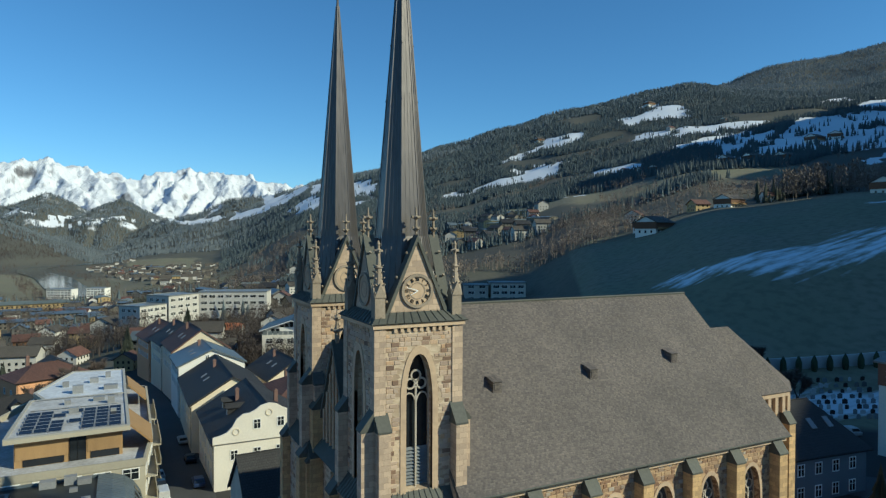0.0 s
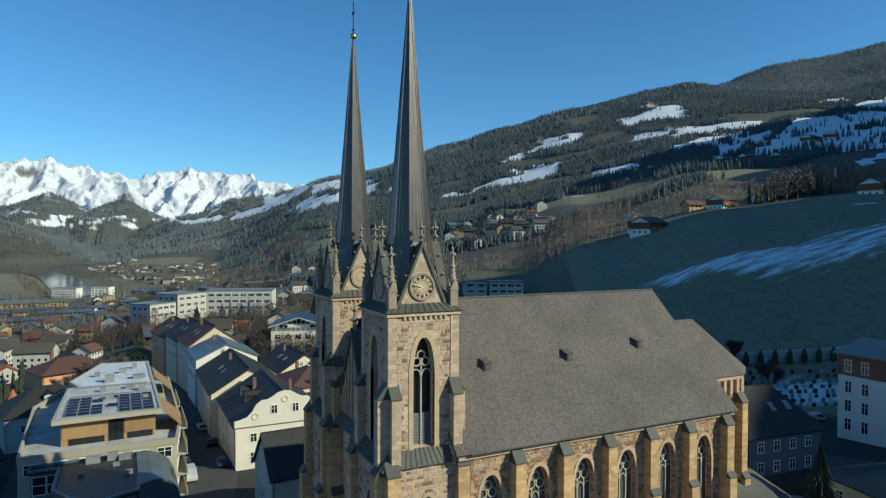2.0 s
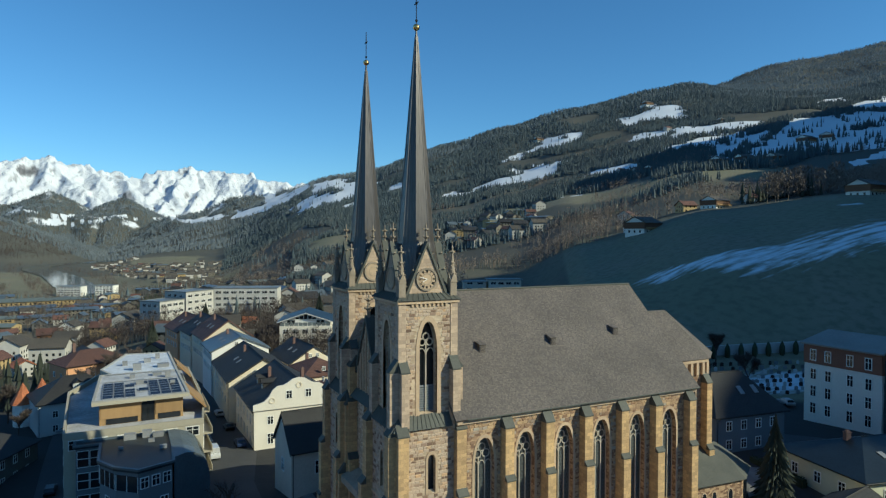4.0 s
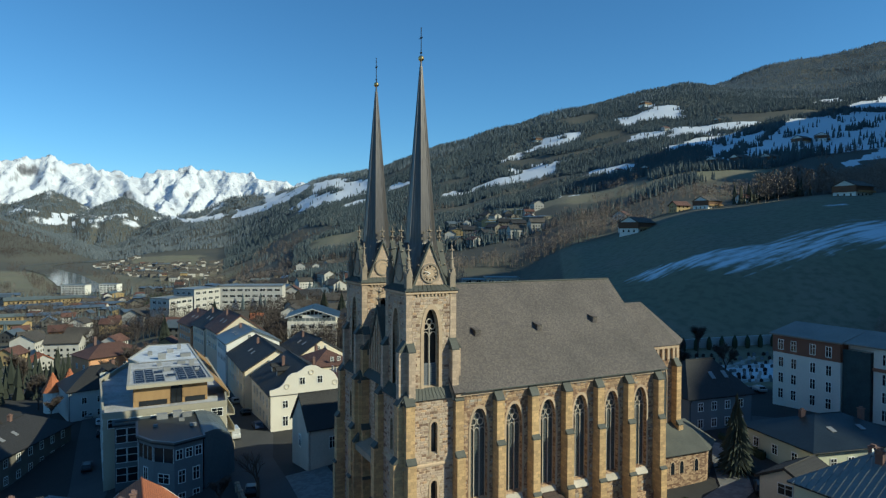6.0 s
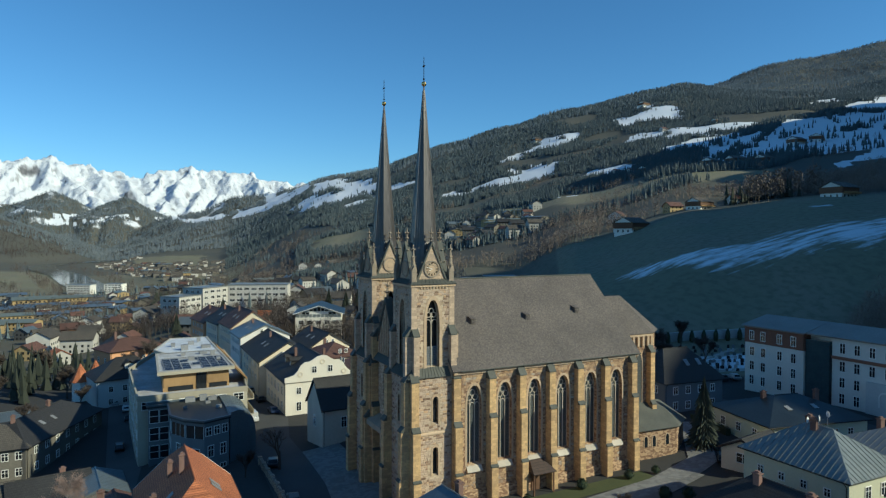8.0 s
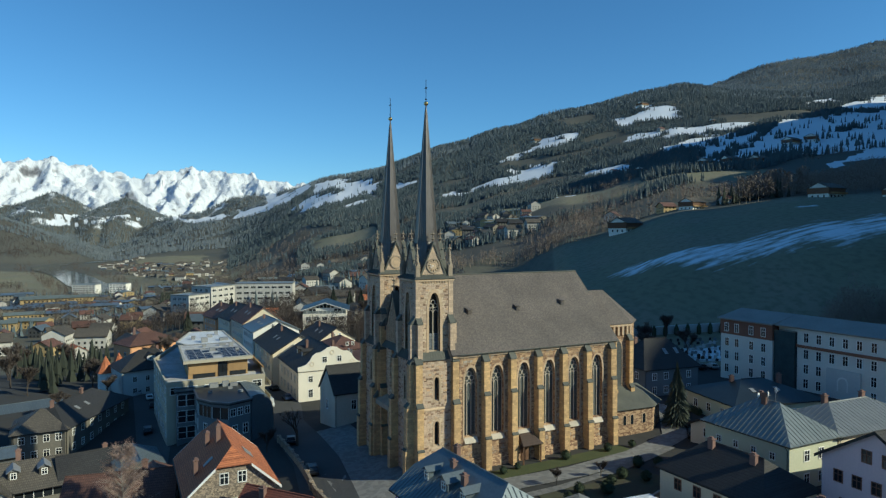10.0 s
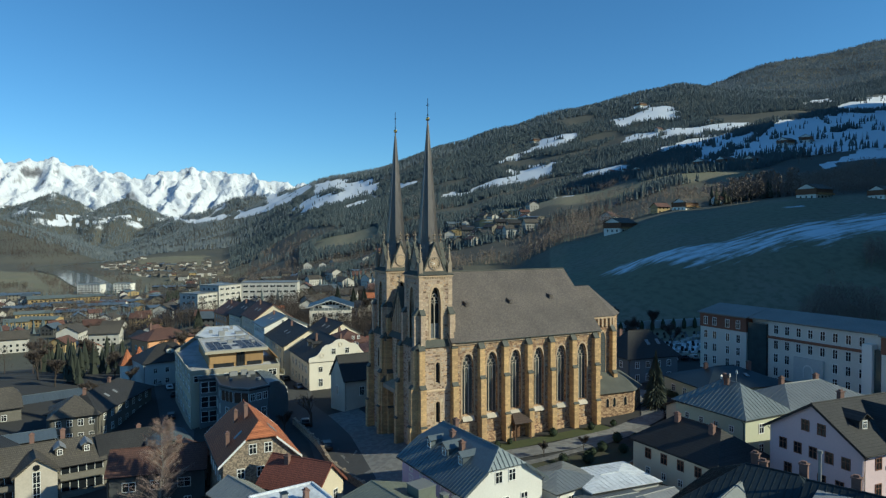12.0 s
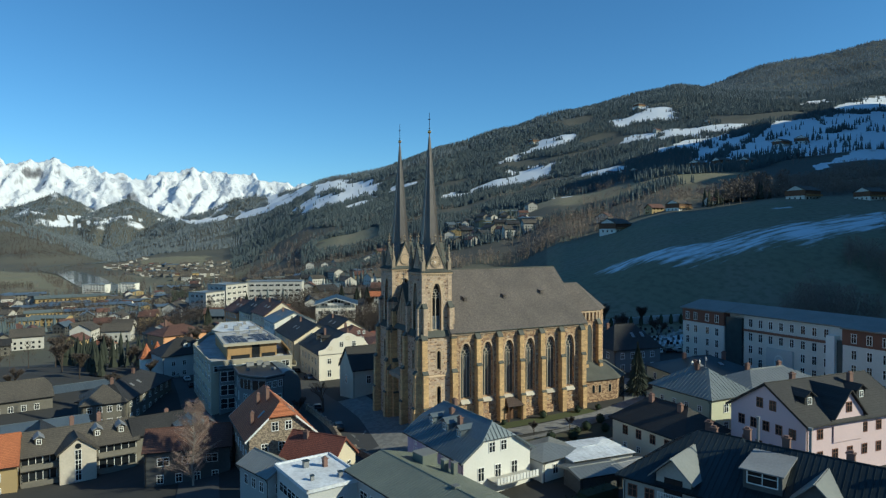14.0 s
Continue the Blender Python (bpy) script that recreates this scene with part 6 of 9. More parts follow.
bm = bmesh.new()
cgp = [(-3.2, 4.0), (3.2, 4.0), (3.2, 8.0), (0, 11.4), (-3.2, 8.0)]
solid(bm, [(CGX + a, -7.0, z) for a, z in cgp] + [(CGX + a, -2.0, z) for a, z in cgp], [(0, 1, 2, 3, 4), (0, 4, 9, 5), (1, 6, 7, 2), (2, 7, 8, 3), (3, 8, 9, 4)])
cg = part("cross_gable", bm, PINK, D)
bm = bmesh.new()
slab(bm, [(CGX - 3.6, -7.5, 7.5), (CGX, -7.5, 11.6), (CGX, -0.5, 11.6), (CGX - 3.6, -0.5, 7.5)][::-1], 0.18)
slab(bm, [(CGX + 3.6, -7.5, 7.5), (CGX + 3.6, -0.5, 7.5), (CGX, -0.5, 11.6), (CGX, -7.5, 11.6)][::-1], 0.18)
part("roof", bm, TILE_DARK, cg)
put_window(D, "dark", CGX, -7.02, 8.4, 0)

# white houses with dark roofs close below the camera
E1 = house("white house with a dark sheet hip roof and a balcony gable", 11.4, -61.2, -68.8, 17.5, 17.6, 1.6, 7.8, 4.4, "hip", OFF_WHITE, SHEET_DARK,
           [("s", 2, 3.6, "dark", 0.25, -6.4), ("s", 2, 3.6, "dark", 0.3, 3.5), ("s", 5, 0.6, "dark", 0.85), ("w", 4, 3.6, "dark", 0.8)], [(2.6, 2.0, 5.2), (-1.0, 0.6, 5.0), (-2.5, 3.0, 4.9)], (), 0.8, 0.72, 0.62)
bm = bmesh.new()
GA, GB = -4.4, -0.2
gm = (GA + GB) / 2
q = [(GA, 2.6), (GB, 2.6), (GB, 7.4), (gm, 9.3), (GA, 7.4)]
solid(bm, [(x, -8.95, z) for x, z in q] + [(x, -2.5, z) for x, z in q], [(0, 1, 2, 3, 4), (0, 4, 9, 5), (1, 6, 7, 2), (2, 7, 8, 3), (3, 8, 9, 4)])
eg = part("balcony_gable", bm, OFF_WHITE, E1, "projecting gable with a balcony")
bm = bmesh.new()
slab(bm, [(GA - 0.6, -9.9, 6.95), (gm, -9.9, 9.5), (gm, -1.2, 9.5), (GA - 0.6, -1.2, 6.95)][::-1], 0.14)
slab(bm, [(GB + 0.6, -9.9, 6.95), (GB + 0.6, -1.2, 6.95), (gm, -1.2, 9.5), (gm, -9.9, 9.5)][::-1], 0.14)
part("roof", bm, SHEET_GREY, eg)
bm = bmesh.new()
for k in range(1, 13):
    y = -9.9 + k * 0.68
    bar(bm, (gm, y, 9.53), (GB + 0.6, y, 6.98), 0.035, 4)
    bar(bm, (gm, y, 9.53), (GA - 0.6, y, 6.98), 0.035, 4)
tagged(part("seam", bm, SHEET_GREY, eg), kind="stuff")
bm = bmesh.new()
box(bm, gm - 1.1, gm + 1.1, -9.0, -8.9, 4.7, 7.0)
part("balcony_door", bm, GLASS, eg)
bm = bmesh.new()
box(bm, gm - 1.5, gm + 1.5, -10.1, -8.95, 4.45, 4.6)
balcony = part("balcony", bm, CONCRETE, E1)
for k in range(16):
    bm = bmesh.new()
    x = gm - 1.45 + k * 2.9 / 15
    box(bm, x - 0.025, x + 0.025, -10.08, -10.03, 4.6, 5.45)
    part("baluster", bm, PAINT_WHITE, balcony)
bm = bmesh.new()
box(bm, gm - 1.5, gm + 1.5, -10.1, -10.01, 5.45, 5.53)
part("handrail", bm, PAINT_WHITE, balcony)
F = house("long white house with a dark sheet roof and sunlit dormers", 16.6, -81.6, -68.8, 33.0, 14.5, 1.6, 8.4, 4.4, "gable", OFF_WHITE, SHEET_DARK,
          [("s", 8, 3.8, "dark", 0.9), ("s", 8, 0.8, "dark", 0.9)], [(-13, 1.2, 5.4), (-6.5, 0.8, 5.2), (3, 1.0, 5.2), (-2.0, -1.2, 4.8)], (), 0.8, None, 0.62)
bm = bmesh.new()
box(bm, -15.6, -11.6, -5.8, -0.6, 7.6, 10.2)
fd = part("flat_dormer", bm, DIM_GREY, F, "boxy dormer with a flat sheet roof")
bm = bmesh.new()
slab(bm, [(-15.9, -6.3, 10.15), (-11.3, -6.3, 10.15), (-11.3, -0.2, 11.0), (-15.9, -0.2, 11.0)], 0.14)
part("roof", bm, ZINC, fd)
w = share("window", WIN["strip"][0], fd, pose(-13.6, -5.81, 8.6, 0, 0, 0))
share("pane", WIN["strip"][1], w, Matrix())
for gx in (-8.2, 0.5, 8.0):
    bm = bmesh.new()
    q = [(gx - 2.0, 6.4), (gx + 2.0, 6.4), (gx + 2.0, 8.5), (gx, 10.3), (gx - 2.0, 8.5)]
    solid(bm, [(x, -6.9, z) for x, z in q] + [(x, -1.4, z) for x, z in q], [(0, 1, 2, 3, 4), (0, 4, 9, 5), (1, 6, 7, 2), (2, 7, 8, 3), (3, 8, 9, 4)])
    gd = part("gabled_dormer", bm, DIM_GREY, F)
    bm = bmesh.new()
    slab(bm, [(gx - 2.5, -7.6, 8.1), (gx, -7.6, 10.5), (gx, -0.6, 10.5), (gx - 2.5, -0.6, 8.1)][::-1], 0.12)
    slab(bm, [(gx + 2.5, -7.6, 8.1), (gx + 2.5, -0.6, 8.1), (gx, -0.6, 10.5), (gx, -7.6, 10.5)][::-1], 0.12)
    part("roof", bm, SHEET_GREY, gd)
    bm = bmesh.new()
    for k in range(1, 11):
        y = -7.6 + k * 0.64
        bar(bm, (gx, y, 10.53), (gx + 2.5, y, 8.13), 0.035, 4)
        bar(bm, (gx, y, 10.53), (gx - 2.5, y, 8.13), 0.035, 4)
    tagged(part("seam", bm, SHEET_GREY, gd), kind="stuff")
    w = share("window", WIN["wide"][0], gd, pose(gx, -6.91, 7.0, 0, 0, 0))
    share("pane", WIN["wide"][1], w, Matrix())
for cx, cy in ((-10.4, 0.6), (-16.2, 1.5)):
    bm = bmesh.new()
    lathe(bm, [(0.16, 11.0), (0.16, 13.8), (0.26, 13.8), (0.26, 14.1)], cx, cy, 8)
    part("flue", bm, ZINC, F, "metal chimney flue")

house("grey house with a dark hip roof behind the church", 65.2, 15.5, -6, 14.5, 11.5, 1.4, 8.0, 5.2, "hip", SLATE_GREY, TILE_DARK,
      [("s", 4, 3.9, "std", 0.85), ("s", 4, 0.9, "std", 0.85), ("w", 3, 3.9, "std"), ("w", 3, 0.9, "std")], [(-3.5, 2.5, 5.2)], skylights=((0.5, "s"), (3.5, "s")), hip=0.75)
house("low cream house with a broad dark sheet hip roof", 68.5, -7.5, -12, 20, 15, 1.4, 5.4, 2.8, "hip", GREENISH, SHEET_DARK, [("s", 5, 1.2, "std"), ("w", 3, 1.2, "std")], [(5, -1.5, 3.8), (-4, 1, 3.4)], skylights=((-3, "s"), (2.5, "s")))
house("small cream garage with a dark gabled roof", 51.5, -14.5, 10, 8, 7, 0.8, 3.4, 1.8, "gable", CREAM, TILE_DARK, [("w", 1, 0.8, "wide")])

# fieldstone house with orange tiles, and its neighbours
house("fieldstone house with an orange tiled half-hipped roof", -30.9, 4.1, 90, 17.0, 11.2, -6.2, 2.7, 5.1, "halfhip", FIELDSTONE, TILE_RED,
           [("w", 2, 9.6, "std", 0.42), ("w", 3, 6.0, "std", 0.8), ("w", 3, 2.6, "std", 0.8), ("n", 5, 4.4, "std"), ("s", 5, 4.4, "std")], [(-1.2, 1.0, 6.6), (1.6, 2.2, 5.0), (-4.5, 4.4, 3.2)], skylights=((-4.8, "n"), (-2.2, "s"), (-3.6, "s")), over=0.8, hip=0.42)
house("small house with a red tiled gabled roof", -26.3, -11.6, 129, 10.0, 7.0, -5.2, 0.7, 3.2, "gable", CREAM, TILE_OXBLOOD, [("w", 2, 3.5, "std"), ("n", 3, 3.5, "std")], [(2, 0.8, 3.6)], over=0.6)
house("narrow grey house with a pale sheet roof", -35.2, -15.2, 108, 9.0, 5.5, -5.5, 1.2, 1.5, "gable", GREY, SHEET_GREY, [("w", 2, 4.0, "std"), ("n", 3, 4.0, "std")], over=0.5, seams=0.6)
house("flat-roofed grey house under a cover of snow", -30.2, -25.6, 98, 12.0, 8.4, -5.0, 2.6, 0, "flat", GREY, SNOW, [("n", 3, 4.6, "strip"), ("w", 1, 4.6, "wide")], [(1.5, -1.6, 1.4)], over=0.35, group="houses of the town")
for x, y, s in ((-31.5, -23.0, 0.8), (-28.0, -29.0, 0.6), (-32.0, -28.5, 0.5)):
    t = thing("roof_vent", "small grey ventilation box on a snowy roof", "vent", pose(x, y, 3.0, 0, 0, 6), "roof vents")
    bm = bmesh.new()
    box(bm, -s / 2, s / 2, -s / 2, s / 2, -0.2, s)
    part("housing", bm, ZINC, t)
    bm = bmesh.new()
    box(bm, -s * 0.6, s * 0.6, -s * 0.6, s * 0.6, s, s + 0.1)
    part("cover", bm, SHEET_DARK, t)
house("long building with a ribbed green-grey sheet roof", -19.0, -40.5, 100, 25.0, 11.0, -4.0, 3.6, 1.5, "gable", GREY, SHEET_GREEN, [("n", 7, 4.3, "wide"), ("w", 3, 4.3, "wide")], (), over=0.7, seams=0.55)
for x, y, s, hh in ((-16.5, -33.0, 2.6, 1.6), (-15.2, -36.8, 0.8, 1.5), (-18.0, -45.5, 0.8, 1.3), (-14.4, -38.2, 0.7, 1.4)):
    t = thing("roof_box", "grey-green sheet metal box on a ribbed roof", "vent", pose(x, y, 4.6, 0, 0, 10), "sheet metal roof boxes")
    bm = bmesh.new()
    box(bm, -s / 2, s / 2, -s / 2, s / 2, -0.8, hh - 0.4)
    part("casing", bm, SHEET_GREEN, t)
    bm = bmesh.new()
    box(bm, -s / 2 - 0.08, s / 2 + 0.08, -s / 2 - 0.08, s / 2 + 0.08, hh - 0.4, hh - 0.28)
    part("cover", bm, SHEET_GREY, t)

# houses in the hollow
HOLLOW = house("cream house with loggias and a grey roof, walls darkened for shade", -64.2, 35.0, 8, 20.5, 12.0, -11.0, -4.8, 2.9, "gable", DARKENED, TILE_GREY,
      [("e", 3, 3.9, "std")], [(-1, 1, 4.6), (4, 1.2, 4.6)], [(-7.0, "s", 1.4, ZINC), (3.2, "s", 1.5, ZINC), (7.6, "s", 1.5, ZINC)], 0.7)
for x0, x1 in ((-10.0, -4.2), (3.2, 10.0)):
    for z in (0.4, 3.6):
        # Flat dark panel on the wall in place of the loggia's shaded recess.
        bm = bmesh.new()
        box(bm, x0, x1, -6.06, -5.9, z + 0.9, z + 2.6)
        q = part("loggia", bm, GLASS, HOLLOW, "dark panel for a loggia's shaded recess behind a parapet")
        bm = bmesh.new()
        box(bm, x0 - 0.2, x1 + 0.2, -7.2, -6.0, z, z + 0.16)
        box(bm, x0 - 0.2, x1 + 0.2, -7.25, -7.13, z + 0.16, z + 0.95)
        part("parapet", bm, DARKENED, q)
        for i in range(6):
            bm = bmesh.new()
            xx = x0 + (x1 - x0) * i / 5
            box(bm, xx - 0.05, xx + 0.05, -6.12, -6.06, z + 0.9, z + 2.6)
            part("mullion", bm, PAINT_WHITE, q)
PG = house("white stair gable with a round window", -64.2, 29.2, 100, 5.5, 6.4, -11.0, -4.6, 2.5, "gable", AGED, TILE_GREY, [("w", 1, 0.6, "tall"), ("w", 1, 2.6, "tall"), ("w", 1, 4.6, "tall")], over=0.5)
bm = bmesh.new()
lathe(bm, [(0.55, -0.05), (0.55, 0.05)], sides=14)
part("round_window", bm, GLASS, PG, "", pose(-2.78, 0, 7.3, 0, 90, 0))
house("yellow house with an orange tiled roof", -82.5, 30.5, 3, 17, 12, -11.4, -5.2, 4.2, "gable", YELLOW, TILE_RED, [("s", 5, 3.4, "std"), ("s", 5, 0.7, "std"), ("e", 2, 3.4, "std")], [(3, 1, 4.6)])
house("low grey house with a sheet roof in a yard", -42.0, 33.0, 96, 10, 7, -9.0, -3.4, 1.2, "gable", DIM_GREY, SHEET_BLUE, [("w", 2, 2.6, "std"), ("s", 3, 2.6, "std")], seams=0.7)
house("long grey townhouse wing with a dark roof", -54.4, 79.6, 63.5, 28, 12, -11.2, -4.6, 3.4, "hip", DARKENED, TILE_DARK, [("s", 7, 4.4, "std", 0.9), ("s", 7, 1.2, "std", 0.9), ("w", 3, 4.4, "std")], [(3, 0, 4.6)], skylights=((-4, "s"), (0, "s")))
house("grey townhouse wing with a grey-brown roof", -60.2, 70.8, 3, 10, 12.4, -11.3, -4.6, 3.3, "hip", DARKENED, TILE_GREY, [("s", 4, 4.4, "std", 0.9), ("s", 4, 1.2, "std", 0.9)], [(2, 1, 4.5)])
house("farmstead with a broad grey-brown roof", -85.0, 90.0, 12, 22, 14, -12.5, -5.8, 3.6, "halfhip", DARKENED, TILE_GREY, [("s", 6, 3.6, "std"), ("e", 3, 3.6, "std")])
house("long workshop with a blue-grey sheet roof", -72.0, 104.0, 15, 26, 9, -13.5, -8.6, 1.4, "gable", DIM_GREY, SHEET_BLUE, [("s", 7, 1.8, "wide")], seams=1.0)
house("blue-grey villa with a dark hip roof", -37.5, 113.0, 14, 17, 12, -9.5, -1.0, 4.2, "hip", GREY, TILE_DARK, [("s", 4, 5.0, "std"), ("s", 4, 1.8, "std"), ("e", 3, 5.0, "std")], [(3, 1, 4.8)], [(0, "s", 2.2, TILE_DARK)])
for dx, dy in ((-11.0, 5.0), (-7.5, 9.0)):
    t = thing("turret", "small turret with a pointed red tiled roof", "turret", pose(-37.5 + dx, 113 + dy, -9.5), "turrets of the villa")
    bm = bmesh.new()
    lathe(bm, [(2.1, -2), (2.1, 6.4)], sides=8)
    part("wall", bm, WHITE, t)
    bm = bmesh.new()
    lathe(bm, [(2.7, 6.2), (1.3, 8.6), (0.1, 11.0)], sides=8)
    part("roof", bm, TILE_RED, t)

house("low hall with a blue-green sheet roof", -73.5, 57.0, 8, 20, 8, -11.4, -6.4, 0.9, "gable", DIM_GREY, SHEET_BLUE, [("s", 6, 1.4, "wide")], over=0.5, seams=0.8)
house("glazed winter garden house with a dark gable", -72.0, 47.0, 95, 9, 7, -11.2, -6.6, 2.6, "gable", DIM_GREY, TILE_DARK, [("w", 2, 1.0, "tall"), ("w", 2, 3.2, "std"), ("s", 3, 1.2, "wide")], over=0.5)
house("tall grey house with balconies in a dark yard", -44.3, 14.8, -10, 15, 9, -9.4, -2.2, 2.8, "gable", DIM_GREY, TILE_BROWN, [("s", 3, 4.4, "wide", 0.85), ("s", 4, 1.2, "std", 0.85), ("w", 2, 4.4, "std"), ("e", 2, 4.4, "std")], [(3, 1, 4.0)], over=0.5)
house("small house with a dark tiled roof in a yard", -49.0, 36.0, 10, 11, 8, -10.0, -4.4, 2.6, "gable", DARKENED, TILE_DARK, [("s", 3, 2.4, "std"), ("e", 2, 2.4, "std")], [(2, 1, 3.2)])
house("low brown-roofed annexe against a stone house", -39.0, 19.0, 98, 9, 6, -8.4, -2.8, 1.6, "gable", DARKENED, TILE_BROWN, [("n", 3, 2.6, "std")], over=0.5)

# modern flat-roofed block with solar panels
R = thing("apartment_block", "modern cream apartment block with larch-clad top storey and solar roof", "apartment block")
LOW = [(-35.8, 53.4), (-15.3, 53.6), (-13.9, 66.0), (-13.6, 100.0), (-20.0, 107.0), (-30.0, 106.0), (-37.0, 84.0)]


def inset(poly, by):
    """A plan polygon drawn in by a distance on every side."""
    out = []
    n = len(poly)
    for i in range(n):
        p, a, b = Vector(poly[i]), Vector(poly[i - 1]), Vector(poly[(i + 1) % n])
        u, w = (p - a).normalized(), (b - p).normalized()
        nu, nw = Vector((-u.y, u.x)), Vector((-w.y, w.x))
        m = (nu + nw) / (1 + nu.dot(nw))
        out.append(tuple(p + m * by))
    return out


def rim(name, poly, z0, z1, thick, mat, parent):
    """A parapet along every side of a plan polygon, each side a part of its own."""
    inner = inset(poly, thick)
    n = len(poly)
    for i in range(n):
        bm = bmesh.new()
        j = (i + 1) % n
        prism(bm, [poly[i], poly[j], inner[j], inner[i]], z0, z1)
        part(name, bm, mat, parent)


bm = bmesh.new()
prism(bm, LOW, -10, 4.6)
part("wall", bm, SAGE, R)
rim("parapet", inset(LOW, -0.12), 4.6, 5.6, 0.35, SAGE, R)
bm = bmesh.new()
prism(bm, inset(LOW, 0.3), 4.6, 4.66)
part("terrace", bm, GRAVEL, R)
TOP = [(-31.0, 59.2), (-18.0, 59.8), (-18.2, 80.0), (-18.4, 101.6), (-26.4, 102.6), (-30.6, 86.0), (-30.6, 80.0)]
bm = bmesh.new()
prism(bm, TOP, 4.6, 8.3)
top = part("penthouse", bm, LIGHT_WOOD, R, "larch-clad top storey")
FRONT_ROOF = [(-32.1, 57.9), (-17.0, 58.6), (-17.3, 80.4), (-31.5, 80.4)]
REAR_ROOF = [(-29.6, 80.4), (-17.3, 80.4), (-17.5, 103.0), (-26.8, 104.0), (-31.6, 86.5)]
for plan, top_z, cover in ((FRONT_ROOF, 9.1, GRAVEL), (REAR_ROOF, 9.0, SNOW)):
    bm = bmesh.new()
    prism(bm, plan, 8.3, top_z - 0.22)
    rf = part("roof", bm, SAGE, R)
    rim("roof_edge", plan, top_z - 0.22, top_z, 0.45, CONCRETE, rf)
    bm = bmesh.new()
    prism(bm, inset(plan, 0.45), top_z - 0.22, top_z - 0.15)
    part("roof_cover", bm, cover, rf, "gravel cover" if cover is GRAVEL else "snow-covered gravel")
# raking screens that run from the roof's edge down to the terrace wall
for ya, yb in ((60.5, 70.5), (88.0, 97.0)):
    bm = bmesh.new()
    pts = [(-17.0, ya - 1.6, 9.05), (-14.0, ya, 5.7), (-13.9, yb, 5.7), (-17.2, yb - 1.5, 9.05)]
    slab(bm, pts, 0.25)
    part("raking_screen", bm, LIGHT_WOOD, R, "larch-clad raking screen")
panel_rnd = random.Random(8)
for i in range(7):
    for j in range(6):
        if (i == 3 and j in (0, 1, 4)) or (j == 3 and i in (2, 3)) or panel_rnd.random() < 0.06:
            continue
        bm = bmesh.new()
        x, y = -30.6 + i * 1.72 + (0.5 if i > 2 else 0), 59.6 + j * 1.95
        solid(bm, [(x, y, 9.02), (x + 1.62, y, 9.02), (x + 1.62, y + 1.35, 9.25), (x, y + 1.35, 9.25), (x, y, 8.97), (x + 1.62, y, 8.97), (x + 1.62, y + 1.35, 8.97), (x, y + 1.35, 8.97)],
              [(0, 1, 2, 3), (3, 2, 6, 7), (0, 3, 7, 4), (2, 1, 5, 6), (1, 0, 4, 5)])
        pn = part("solar_panel", bm, SOLAR, R)
        bm = bmesh.new()
        k = 0.23 / 1.35
        for a0, a1, b0, b1 in ((-0.02, 1.64, -0.03, 0.06), (-0.02, 1.64, 1.29, 1.38), (-0.02, 0.05, 0.06, 1.29), (1.57, 1.64, 0.06, 1.29)):
            slab(bm, [(x + a0, y + b0, 9.04 + b0 * k), (x + a1, y + b0, 9.04 + b0 * k), (x + a1, y + b1, 9.04 + b1 * k), (x + a0, y + b1, 9.04 + b1 * k)], 0.03)
        part("panel_frame", bm, ZINC, pn)
for x, y, w, h in ((-24.6, 69.6, 1.3, 0.8), (-19.6, 74.0, 1.0, 1.1), (-21.4, 76.5, 1.6, 0.6), (-25.8, 75.5, 0.9, 0.7), (-19.2, 67.0, 0.8, 0.7), (-24.8, 84.0, 1.6, 1.2), (-22.6, 92.0, 1.4, 0.7), (-27.0, 90.0, 1.0, 0.8), (-20.4, 96.0, 0.9, 0.9), (-19.8, 85.5, 2.2, 0.6)):
    bm = bmesh.new()
    box(bm, x - w / 2, x + w / 2, y - w / 3, y + w / 3, 8.8, 9.0 + h)
    part("roof_vent", bm, ZINC, R)
for y in (79.6, 72.6):
    bm = bmesh.new()
    bar(bm, (-30.5, y, 9.12), (-18.6, y, 9.12), 0.09, 5)
    part("cable_duct", bm, ZINC, R)
fr = Face(-31.0, 59.2, 13.0, 0.6)
for a0, a1, z0, z1, mat, nm in ((0.15, 6.3, 5.7, 8.2, LIGHT_WOOD, "sliding_screen"), (8.6, 12.85, 5.7, 8.2, LIGHT_WOOD, "sliding_screen"), (6.45, 8.45, 4.7, 8.2, GLASS, "glass_door"), (1.0, 5.8, 4.75, 5.65, GLASS, "low_window"), (9.0, 12.6, 4.75, 5.65, GLASS, "low_window")):
    bm = bmesh.new()
    pts = [fr.at(a0, z0, 0.1), fr.at(a1, z0, 0.1), fr.at(a1, z1, 0.1), fr.at(a0, z1, 0.1)]
    slab(bm, [tuple(p) for p in pts], 0.09)
    q = part(nm, bm, mat, top)
    if nm == "glass_door":
        for a in (6.45, 7.42, 8.4):
            bm = bmesh.new()
            bar(bm, fr.at(a, 4.7, 0.14), fr.at(a, 8.2, 0.14), 0.04, 4)
            part("door_frame", bm, IRON, q)
for i, j, step, kind in ((0, 1, 3.2, "wide"), (1, 2, 4.0, "wide"), (2, 3, 4.2, "wide"), (6, 0, 4.4, "wide")):
    (xa, ya), (xb, yb) = LOW[i], LOW[j]
    face = Face(xa, ya, xb - xa, yb - ya)
    ln = math.hypot(xb - xa, yb - ya)
    for z in (-6.6, -3.2, 0.2, 2.9):
        if i == 0 and z < 2:
            continue
        n = int(ln / step)
        for q in range(n):
            w = share("window", WIN[kind][0], R, Matrix.Translation(face.at((q + 0.5) * ln / n, z, 0.01)) @ pose(0, 0, 0, 0, 0, math.degrees(math.atan2(face.u.y, face.u.x))))
            share("pane", WIN[kind][1], w, Matrix())
